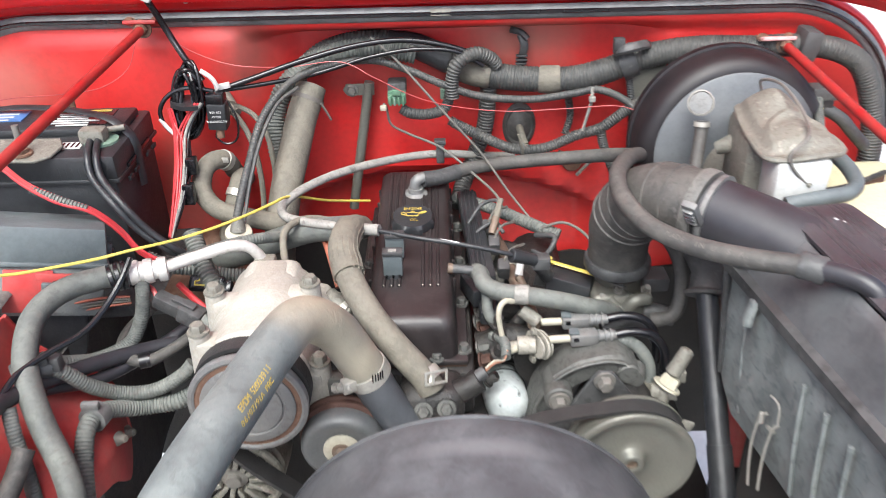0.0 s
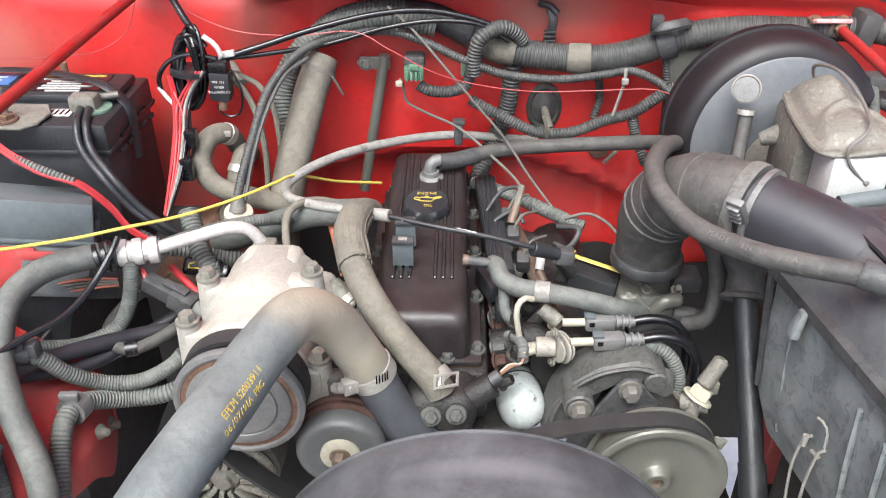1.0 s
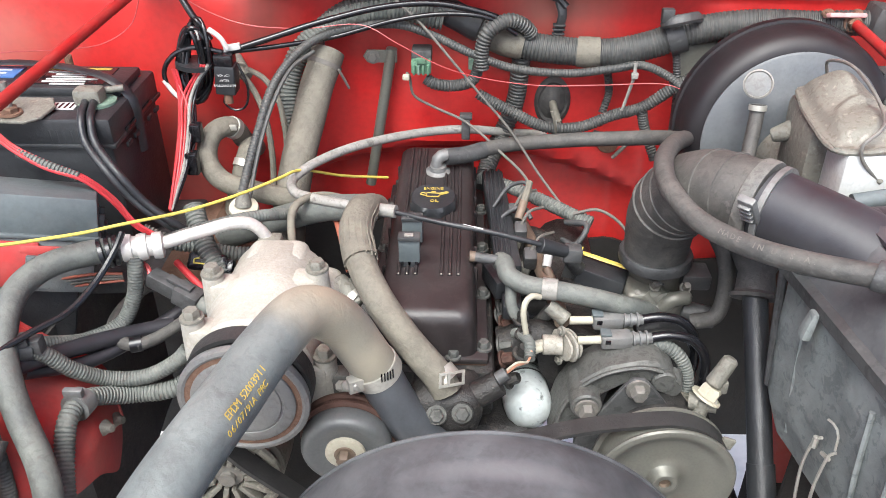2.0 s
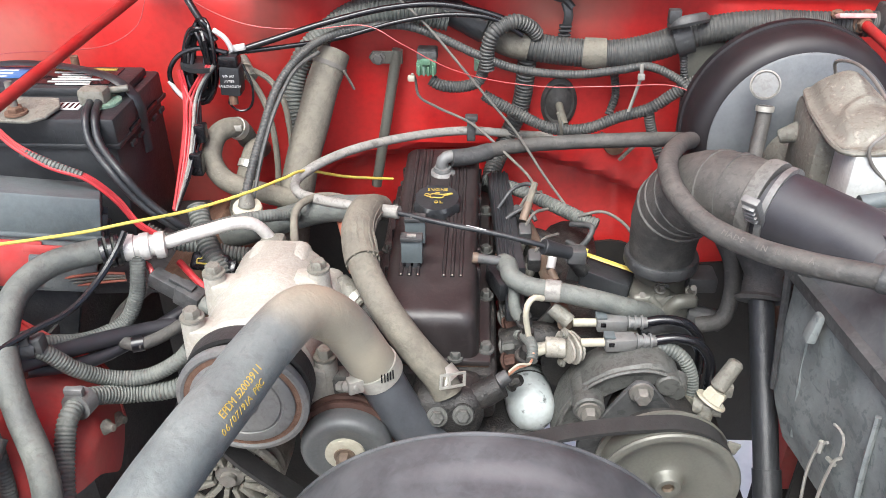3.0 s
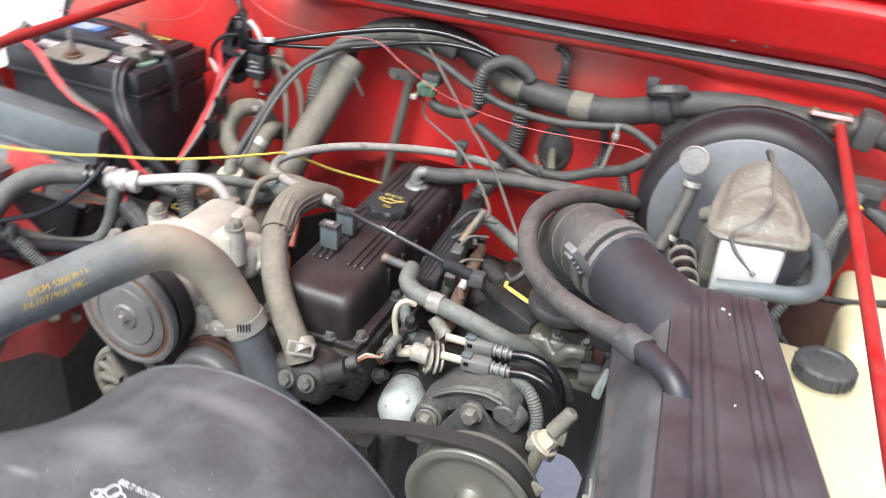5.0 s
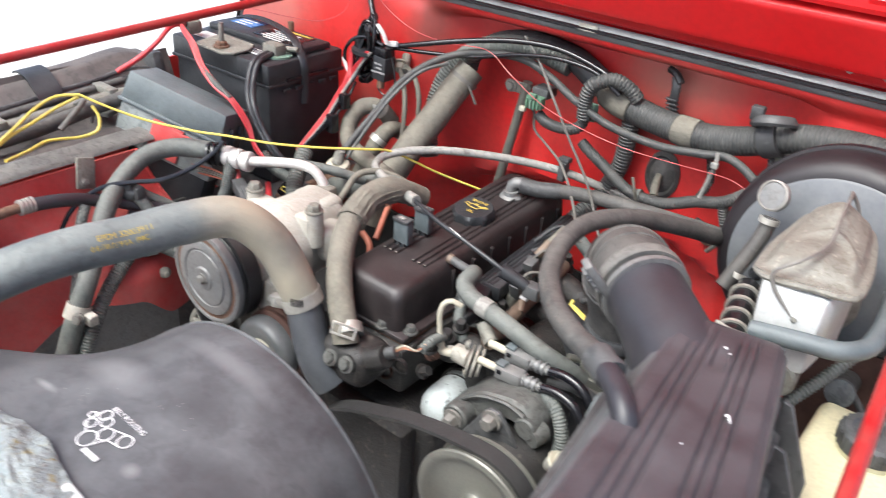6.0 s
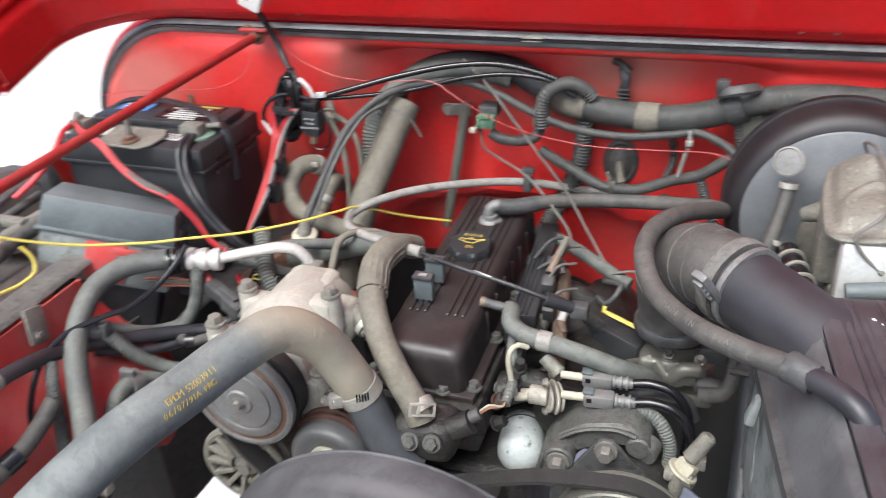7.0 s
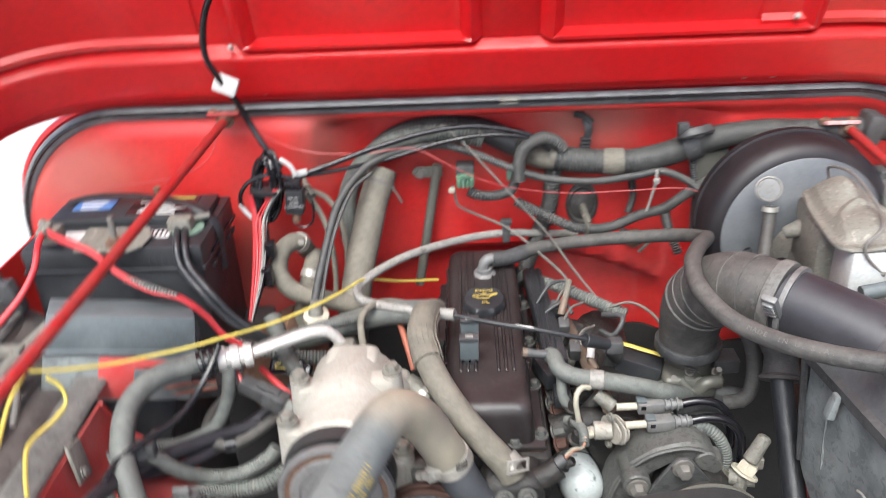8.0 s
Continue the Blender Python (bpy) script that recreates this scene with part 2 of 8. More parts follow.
def spotted(m, spots):
    """Lays soft-edged dark and pale spots on a surface colour: place, radii and colour of each."""
    n, l = m.node_tree.nodes, m.node_tree.links
    p = n["Principled BSDF"]
    src = p.inputs["Base Color"].links[0].from_socket
    co = n.new("ShaderNodeTexCoord")
    wob = n.new("ShaderNodeTexNoise")
    wob.inputs["Scale"].default_value, wob.inputs["Detail"].default_value = 14.0, 5.0
    l.new(co.outputs["Object"], wob.inputs["Vector"])
    for c, r, colour, most in spots:
        mp = n.new("ShaderNodeVectorMath")
        mp.operation = 'SUBTRACT'
        mp.inputs[1].default_value = c
        l.new(co.outputs["Object"], mp.inputs[0])
        dv = n.new("ShaderNodeVectorMath")
        dv.operation = 'DIVIDE'
        dv.inputs[1].default_value = r
        l.new(mp.outputs[0], dv.inputs[0])
        ln = n.new("ShaderNodeVectorMath")
        ln.operation = 'LENGTH'
        l.new(dv.outputs[0], ln.inputs[0])
        ad = n.new("ShaderNodeMath")
        ad.operation = 'MULTIPLY_ADD'
        ad.inputs[1].default_value = 0.9
        l.new(wob.outputs["Fac"], ad.inputs[0])
        l.new(ln.outputs["Value"], ad.inputs[2])
        mr = n.new("ShaderNodeMapRange")
        mr.inputs["From Min"].default_value, mr.inputs["From Max"].default_value = 0.75, 1.55
        mr.inputs["To Min"].default_value, mr.inputs["To Max"].default_value = most, 0.0
        l.new(ad.outputs[0], mr.inputs["Value"])
        mx = n.new("ShaderNodeMix")
        mx.data_type = 'RGBA'
        l.new(mr.outputs[0], mx.inputs[0])
        l.new(src, mx.inputs[6])
        mx.inputs[7].default_value = (*colour, 1)
        src = mx.outputs[2]
    l.new(src, p.inputs["Base Color"])


M["radhose"] = mat("sun_faded_hose_rubber", (0.074, 0.087, 0.087), 0.42, dust=(0.196, 0.216, 0.206), amount=0.8, patch=7, grain=60, bump=0.3, up=0.12, blot=(0.056, 0.060, 0.058), blots=0.25)
spotted(M["radhose"], (
    # tan dust on the bend, made paler to put brighter light into the colour
    ((0.01, 0.055, 0.145), (0.07, 0.07, 0.07), (0.33, 0.29, 0.215), 0.9),
    ((0.05, 0.09, 0.08), (0.05, 0.06, 0.06), (0.34, 0.30, 0.225), 0.9),
    ((0.0, 0.03, 0.168), (0.012, 0.02, 0.012), (0.03, 0.03, 0.03), 0.7),
    ((-0.045, -0.08, 0.16), (0.012, 0.05, 0.02), (0.24, 0.235, 0.215), 0.5),
))
M["shroudgrey"].node_tree.nodes["Principled BSDF"].inputs["Specular IOR Level"].default_value = 0.25
spotted(M["shroudgrey"], (
    ((0.049, -0.059, 0.18), (0.010, 0.008, 0.02), (0.30, 0.30, 0.30), 0.30),
    ((-0.099, -0.049, 0.178), (0.020, 0.005, 0.02), (0.32, 0.32, 0.32), 0.35),
    ((-0.06, 0.0, 0.18), (0.05, 0.02, 0.02), (0.19, 0.19, 0.195), 0.5),
    ((0.03, 0.02, 0.18), (0.04, 0.03, 0.03), (0.030, 0.029, 0.032), 0.5),
    ((0.10, -0.02, 0.17), (0.05, 0.03, 0.04), (0.028, 0.027, 0.030), 0.45),
    ((0.0, 0.07, 0.18), (0.07, 0.012, 0.03), (0.17, 0.17, 0.175), 0.45),
))
M["wall"] = mat("bulkhead_red_paint", (0.58, 0.008, 0.010), 0.38, dust=(0.52, 0.055, 0.043), amount=0.6, patch=2.8, grain=25, bump=0.06, coat=0.25, second=(0.52, 0.013, 0.014))
# first spot: soot smear with the shade of the panel's bend painted in
spotted(M["wall"], (
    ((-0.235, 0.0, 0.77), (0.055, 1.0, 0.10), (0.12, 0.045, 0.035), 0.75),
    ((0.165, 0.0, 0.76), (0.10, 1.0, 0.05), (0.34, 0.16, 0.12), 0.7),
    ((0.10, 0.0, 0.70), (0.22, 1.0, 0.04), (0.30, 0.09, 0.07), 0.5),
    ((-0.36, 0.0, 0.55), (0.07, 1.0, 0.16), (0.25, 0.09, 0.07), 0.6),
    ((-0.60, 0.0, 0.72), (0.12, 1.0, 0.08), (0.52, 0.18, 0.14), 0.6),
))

# ---- mesh helpers ----
def thing(name, at, label, category, group="", kind=""):
    ob = new(name)
    ob.empty_display_size = 0.02
    ob.location = Vector(at[:3])
    return tagged(ob, label, category, group, kind)


def finish(bm, m, angle=38):
    me = bpy.data.meshes.new("mesh")
    bmesh.ops.recalc_face_normals(bm, faces=bm.faces[:])
    bm.to_mesh(me)
    bm.free()
    me.shade_smooth()
    me.set_sharp_from_angle(angle=radians(angle))
    me.materials.append(M[m])
    return me


def base_of(ob):
    v = Vector(ob.location)
    while ob.parent:
        ob = ob.parent
        v = v + Vector(ob.location)
    return v


def part(name, bm, m, parent, label="", angle=38):
    """Links a bmesh, built in world places, as one mesh under a thing or a part."""
    at = base_of(parent)
    bm.transform(Matrix.Translation(-at))
    ob = new(name, finish(bm, m, angle))
    ob.parent = parent
    if label:
        ob["label"] = label
    return ob


def single(name, bm, m, label, category, group="", kind="", angle=38):
    """A thing of one mesh, with its origin at the middle of its foot."""
    co = [v.co for v in bm.verts]
    at = Vector(((min(c.x for c in co) + max(c.x for c in co)) / 2, (min(c.y for c in co) + max(c.y for c in co)) / 2, min(c.z for c in co)))
    bm.transform(Matrix.Translation(-at))
    ob = new(name, finish(bm, m, angle))
    ob.location = at
    return tagged(ob, label, category, group, kind)


def box(cx, cy, cz, sx, sy, sz, bevel=0.004, rot=None, bm=None, seg=2, top=1.0):
    """A rounded box, by middle and size; top: how far its upper face is drawn in."""
    b = bmesh.new()
    bmesh.ops.create_cube(b, size=1.0)
    for v in b.verts:
        k = top if v.co.z > 0 else 1.0
        v.co = Vector((v.co.x * sx * k, v.co.y * sy * k, v.co.z * sz))
    if bevel:
        bmesh.ops.bevel(b, geom=b.edges[:], offset=min(bevel, 0.45 * min(sx, sy, sz)), segments=seg, affect='EDGES', profile=0.5)
    b.transform(Matrix.Translation((cx, cy, cz)) @ (rot or Matrix()))
    return join(bm, b)


def join(bm, b):
    if bm is None:
        return b
    me = bpy.data.meshes.new("tmp")
    b.to_mesh(me)
    b.free()
    bm.from_mesh(me)
    bpy.data.meshes.remove(me)
    return bm


def aim(p, d):
    """A turn and place that brings +z to d at p."""
    return Matrix.Translation(p) @ Vector(d).to_track_quat('Z', 'Y').to_matrix().to_4x4()


def lathe(profile, p, d, seg=32, bm=None):
    """Turns a profile of (radius, height) round the axis d from p. Radius 0 closes an end."""
    b = bmesh.new()
    rings = []
    for r, h in profile:
        if r <= 1e-6:
            rings.append([b.verts.new((0, 0, h))])
        else:
            rings.append([b.verts.new((r * math.cos(2 * math.pi * k / seg), r * math.sin(2 * math.pi * k / seg), h)) for k in range(seg)])
    for a, c in zip(rings, rings[1:]):
        for k in range(seg):
            q = [a[k % len(a)], a[(k + 1) % len(a)], c[(k + 1) % len(c)], c[k % len(c)]]
            q = [v for n, v in enumerate(q) if v not in q[:n]]
            if len(q) > 2:
                b.faces.new(q)
    for ring in (rings[0], rings[-1]):
        if len(ring) > 2:
            b.faces.new(ring)
    b.transform(aim(p, d))
    return join(bm, b)


def rod(p, q, r, r2=None, seg=16, bm=None, bevel=0.0):
    d = Vector(q) - Vector(p)
    h, r2 = d.length, r if r2 is None else r2
    if bevel:
        prof = [(0, 0), (r - bevel, 0), (r, bevel), (r2, h - bevel), (r2 - bevel, h), (0, h)]
    else:
        prof = [(0, 0), (r, 0), (r2, h), (0, h)]
    return lathe(prof, p, d, seg, bm)


def bolt(p, d, r=0.007, h=0.006, bm=None, washer=True):
    b = lathe([(0, 0), (r, 0), (r, h * 0.8), (r * 0.82, h), (0, h)], p, d, 6)
    if washer:
        b = lathe([(0, -0.001), (r * 1.45, -0.001), (r * 1.4, 0.0015), (0, 0.0015)], p, d, 18, b)
    return join(bm, b)


def smooth_line(pts, step):
    """Points at even steps along a rounded line through pts; further columns (radius) are blended too."""
    P = [np.array(p, float) for p in pts]
    P = [2 * P[0] - P[1]] + P + [2 * P[-1] - P[-2]]
    fine = []
    for a, b, c, d in zip(P, P[1:], P[2:], P[3:]):
        ta, tb, tc = (max(np.linalg.norm((v - u)[:3]), 1e-6) ** 0.5 for u, v in ((a, b), (b, c), (c, d)))
        m1 = (c - b) + tb * ((b - a) / ta - (c - a) / (ta + tb))
        m2 = (c - b) + tb * ((d - c) / tc - (d - b) / (tb + tc))
        for k in range(24):
            t = k / 24
            fine.append((2 * t**3 - 3 * t**2 + 1) * b + (t**3 - 2 * t**2 + t) * m1 + (3 * t**2 - 2 * t**3) * c + (t**3 - t**2) * m2)
    fine.append(P[-2])
    fine = np.array(fine)
    run = np.r_[0, np.cumsum(np.linalg.norm(np.diff(fine[:, :3], axis=0), axis=1))]
    at = np.linspace(0, run[-1], max(3, int(run[-1] / step) + 1))
    return np.stack([np.interp(at, run, fine[:, k]) for k in range(fine.shape[1])], 1), at


def tube(pts, r=0.005, seg=10, step=0.006, rib=None, flat=1.0, caps=True, bm=None, hollow=0.0):
    """A hose or wire along a rounded line; a fourth number in a point is its radius; rib: (pitch, depth) of a corrugated one."""
    pts = [tuple(p) + (r,) if len(p) == 3 else tuple(p) for p in pts]
    if rib:
        step = rib[0] / 4
    line, at = smooth_line(pts, step)
    b = bmesh.new()
    tang = np.gradient(line[:, :3], axis=0)
    n = Vector((0, 0, 1)).cross(Vector(tang[0]))
    n = n.normalized() if n.length > 1e-5 else Vector((1, 0, 0))
    rings = []
    for i, row in enumerate(line):
        t = Vector(tang[i]).normalized()
        n = (n - t * n.dot(t)).normalized()
        w = t.cross(n)
        rr = row[3]
        if rib:
            rr -= rib[1] * (0, 0, 1, 1)[i % 4]
        c = Vector(row[:3])
        rings.append([b.verts.new(c + (n * math.cos(2 * math.pi * k / seg) + w * flat * math.sin(2 * math.pi * k / seg)) * rr) for k in range(seg)])
    for a, c in zip(rings, rings[1:]):
        for k in range(seg):
            b.faces.new((a[k], a[(k + 1) % seg], c[(k + 1) % seg], c[k]))
    if caps:
        b.faces.new(rings[0][::-1])
        b.faces.new(rings[-1])
    return join(bm, b)


def plate(outline, p, d, thick, bevel=0.0015, spin=0.0, bm=None):
    """A flat plate of an outline in its own plane (x, y), thickness along d from p."""
    b = bmesh.new()
    f = b.faces.new([b.verts.new((x, y, 0)) for x, y in outline])
    ex = bmesh.ops.extrude_face_region(b, geom=[f])
    bmesh.ops.translate(b, verts=[v for v in ex["geom"] if isinstance(v, bmesh.types.BMVert)], vec=(0, 0, thick))
    if bevel:
        bmesh.ops.bevel(b, geom=[e for e in b.edges if abs(e.calc_length()) > 3 * bevel], offset=bevel, segments=1, affect='EDGES')
    b.transform(aim(p, d) @ Matrix.Rotation(spin, 4, 'Z'))
    return join(bm, b)


def sheet(fn, nu, nv, thick, bm=None):
    """A curved panel with thickness: fn(u, v) gives a place for u, v in 0..1."""
    b = bmesh.new()
    g = [[Vector(fn(i / nu, j / nv)) for j in range(nv + 1)] for i in range(nu + 1)]
    front = [[b.verts.new(c) for c in row] for row in g]
    back = []
    for i in range(nu + 1):
        row = []
        for j in range(nv + 1):
            du = g[min(i + 1, nu)][j] - g[max(i - 1, 0)][j]
            dv = g[i][min(j + 1, nv)] - g[i][max(j - 1, 0)]
            n = du.cross(dv)
            row.append(b.verts.new(g[i][j] + (n.normalized() if n.length > 1e-9 else Vector((0, 1, 0))) * thick))
        back.append(row)
    for i in range(nu):
        for j in range(nv):
            b.faces.new((front[i][j], front[i + 1][j], front[i + 1][j + 1], front[i][j + 1]))
            b.faces.new((back[i][j], back[i][j + 1], back[i + 1][j + 1], back[i + 1][j]))
    for i in range(nu):
        b.faces.new((front[i][0], back[i][0], back[i + 1][0], front[i + 1][0]))
        b.faces.new((front[i][nv], front[i + 1][nv], back[i + 1][nv], back[i][nv]))
    for j in range(nv):
        b.faces.new((front[0][j], front[0][j + 1], back[0][j + 1], back[0][j]))
        b.faces.new((front[nu][j], back[nu][j], back[nu][j + 1], front[nu][j + 1]))
    return join(bm, b)


def ease(x, a, b):
    t = min(1.0, max(0.0, (x - a) / (b - a)))
    return t * t * (3 - 2 * t)


def lettering(text, size, place, depth=0.0004):
    """The built-in font as a mesh, laid with +x along the line and +z off the surface by the pose place."""
    cu = bpy.data.curves.new("letters", 'FONT')
    cu.body, cu.size, cu.extrude, cu.resolution_u = text, size, depth, 2
    cu.align_x, cu.align_y = 'CENTER', 'CENTER'
    ob = bpy.data.objects.new("letters", cu)
    scene.collection.objects.link(ob)
    bpy.context.view_layer.update()
    me = bpy.data.meshes.new_from_object(ob.evaluated_get(bpy.context.evaluated_depsgraph_get()))
    bpy.data.objects.remove(ob)
    b = bmesh.new()
    b.from_mesh(me)
    bpy.data.meshes.remove(me)
    b.transform(place)
    return b
# ==== the place ====
# ---- ground and body shell ----
b = bmesh.new()
bmesh.ops.create_grid(b, x_segments=60, y_segments=60, size=60.0)
for v in b.verts:
    v.co.z = 0.01 * noise.noise(v.co * 0.4)
tagged(new("ground", finish(b, "concrete")), "pale bright concrete ground round the vehicle", "ground", kind="structure")

CX, CW, CR, CTOP = -0.066, 0.716, 0.185, 1.258


def cowl_top(x):
    a = abs(x - CX)
    return CTOP if a < CW - CR else CTOP - CR + math.sqrt(max(0.0, CR**2 - (a - CW + CR) ** 2))


def wall_y(x, z):
    y = 1.205 + 0.068 * ease(x, -0.33, -0.22) - 0.045 * ease(x, 0.235, 0.33)
    # the toe board falls away under an arched fold behind the engine
    arch = 1.005 - 0.9 * (x + 0.05) ** 2
    y += 0.045 * ease(arch - z, 0.0, 0.03) * ease(0.3 - abs(x + 0.03), 0.0, 0.06)
    # rolled lip under the weatherstrip
    d = cowl_top(x) - z
    y += (1.212 - y) * (1 - ease(d, 0.004, 0.028))
    return y


def firewall_at(u, v):
    x = CX - CW + 0.0005 + u * (2 * CW - 0.001)
    top = cowl_top(x)
    z = 0.45 + (top - 0.45) * (1 - (1 - v) ** 1.6)
    return (x, wall_y(x, z) + 0.0015 * noise.noise(Vector((x * 9, z * 9, 0))), z)


single("firewall", sheet(firewall_at, 150, 60, 0.004), "wall", "red painted steel bulkhead with dust, scuffs and painted bend shade behind the engine", "bulkhead", kind="structure")

# dark sheet added over the lower bulkhead, in place of the shade there
def low_shade_at(u, v):
    x = -0.74 + 1.38 * u
    top = 0.855 - 0.040 * ease(x, 0.02, 0.12) - 0.02 * math.cos(x * 7)
    z = 0.45 + (top - 0.45) * v
    return (x, wall_y(x, z) - 0.010, z)


single("insulation_pad", sheet(low_shade_at, 80, 10, 0.005), "dark", "added dark sheet for the shade low on the bulkhead", "pad", kind="structure")

# weatherstrip on the cowl lip, with one pale scar
arc = []
for k in range(0, 25):
    a = math.pi / 2 * k / 24
    arc.append((CW - CR + CR * math.cos(a), 1.258 - CR + CR * math.sin(a)))
side = [(CW, 1.02), (CW, 1.06)] + arc
line = [(CX + x, 1.210, z + 0.008) for x, z in side] + [(CX + x, 1.210, 1.266) for x in (0.4, 0.2, 0.0, -0.2, -0.4)] + [(CX - x, 1.210, z + 0.008) for x, z in side[::-1]]
strip = thing("weatherstrip", (0, 1.21, 1.25), "grey-black rubber hood seal along the cowl lip", "seal")
part("strip", tube(line, 0.0105, 10, 0.012, flat=0.8), "seal", strip)
part("groove", tube([(x, y - 0.0105, z + 0.002) for x, y, z in line], 0.003, 6, 0.015), "blackwire", strip)
part("scar", box(0, 0, 0, 0.030, 0.004, 0.011, 0.0018, Matrix.Translation((-0.021, 1.2005, 1.270)) @ Matrix.Rotation(radians(-30), 4, 'X')), "mc", strip, "torn pale patch in the rubber")

lip = [(x + 0.011 * (1 if x > CX else -1) * min(1.0, max(0.0, (abs(x - CX) - CW + CR) / CR)), 1.226, z + 0.013 * (1.0 if abs(x - CX) < CW - 0.01 else 0.4)) for x, y, z in line]
single("cowl_lip", tube(lip, 0.0075, 8, 0.015), "red_clean", "rounded red painted cowl edge behind the seal", "cowl", kind="structure")

# cowl behind the strip
def cowl_at(u, v):
    x = CX - CW + u * 2 * CW
    return (x, 1.216 + 0.34 * v, cowl_top(x) - 0.004 + 0.02 * v)


single("cowl", sheet(cowl_at, 60, 6, -0.004), "red_clean", "glossy red painted cowl panel behind the seal", "cowl", kind="structure")

# ---- open hood, hinged at the cowl ----
LEAN_H = radians(20)
HS, HC = math.sin(LEAN_H), math.cos(LEAN_H)


def hood_at(x, f, v):
    """x across, f forward from the panel, v up along it from the hinge edge."""
    return (x, 1.222 - f * HC - v * HS, 1.286 - f * HS + v * HC)


def hood_profile(s):
    """s in -1..1 across: flat top, then rounded shoulders and skirts; gives across, forward and the inward normal."""
    a, sg = abs(s), (1 if s > 0 else -1)
    if a < 0.60:
        return CX + s / 0.60 * 0.49, 0.0, 0.0, 1.0
    t = (a - 0.60) / 0.40
    if t < 0.62:
        q = t / 0.62 * math.pi / 2
        nx, nf = -sg * math.sin(q) / 0.22, math.cos(q) / 0.125
        m = math.hypot(nx, nf)
        return CX + sg * (0.49 + 0.22 * math.sin(q)), 0.125 * (1 - math.cos(q)), nx / m, nf / m
    w = (t - 0.62) / 0.38
    return CX + sg * (0.71 + 0.008 * w), 0.125 + 0.112 * w, -sg * 1.0, 0.0


hood = thing("hood", (0, 1.222, 1.286), "open red hood panel with pressed inner stiffeners", "hood")


def hood_skin(u, v):
    x, f, nx, nf = hood_profile(-1 + 2 * u)
    return hood_at(CX + (x - CX) * (1 - 0.10 * v), f * (1 - 0.2 * v), v * 1.2)


part("skin", sheet(hood_skin, 110, 24, 0.003), "red_clean", hood)


def hood_rail(u, v):
    """Box-section reinforcement that follows the rear edge round both shoulders."""
    x, f, nx, nf = hood_profile(-0.985 + 1.97 * u)
    h = 0.096 * v
    d = 0.003 + 0.010 * ease(h, 0.0, 0.004) + 0.014 * ease(h, 0.017, 0.026) - 0.022 * ease(h, 0.083, 0.095)
    return hood_at(x + nx * d, f + nf * d, -0.004 + h)


part("rear_rail", sheet(hood_rail, 130, 34, 0.002), "red_clean", hood)
for x0, x1 in ((-0.40, -0.060), (0.022, 0.40)):
    def inner(u, v, x0=x0, x1=x1):
        x = x0 + (x1 - x0) * u
        edge = min(u, 1 - u) * abs(x1 - x0)
        lift = 0.016 * ease(edge, 0.0, 0.012) * ease(v * 0.95, 0.0, 0.010) - 0.022 * ease(v * 0.95, 0.020, 0.034) * ease(edge, 0.016, 0.03)
        return hood_at(x, 0.010 + lift, 0.093 + 0.95 * v ** 1.6)
    part("inner_panel", sheet(inner, 50, 90, 0.002), "red_clean", hood)
part("centre_rib", box(-0.019, 0, 0, 0.085, 0.012, 0.92, 0.004, Matrix.Translation(hood_at(0, 0.006, 0.55)) @ Matrix.Rotation(LEAN_H, 4, 'X')), "red_clean", hood)
for sg in (-1, 1):
    def wing(u, v, sg=sg):
        x, f, nx, nf = hood_profile(sg * (0.47 + 0.50 * u))
        d = 0.004 + 0.012 * ease(v * 0.8, 0.0, 0.015) - 0.010 * ease(v * 0.8, 0.03, 0.05)
        return hood_at(x + nx * d, f + nf * d, 0.096 + 0.8 * v ** 1.5)
    part("side_panel", sheet(wing, 40, 50, 0.002), "red_clean", hood)
for x, v, r, f in ((-0.022, 0.056, 0.0055, 0.0272), (0.357, 0.050, 0.009, 0.0272), (-0.612, 0.056, 0.006, 0.0310), (-0.37, 0.050, 0.004, 0.0272)):
    part("drain_hole", lathe([(0, 0), (r, 0), (r * 0.95, 0.0012), (0, 0.0008)], hood_at(x, f, v), (0.25 if x < -0.5 else 0.0, -HC, -HS), 14), "dark", hood, "dark round hole in the panel")
for x, v in ((0.355, 0.011), (0.315, 0.011), (0.36, 0.110), (-0.405, 0.095), (-0.375, 0.012)):
    part("stud", lathe([(0, 0), (0.0045, 0), (0.0045, 0.006), (0.002, 0.009), (0, 0.009)], hood_at(x, 0.012 if v < 0.05 else 0.02, v), (0, -HC, HS), 10), "zinc", hood)

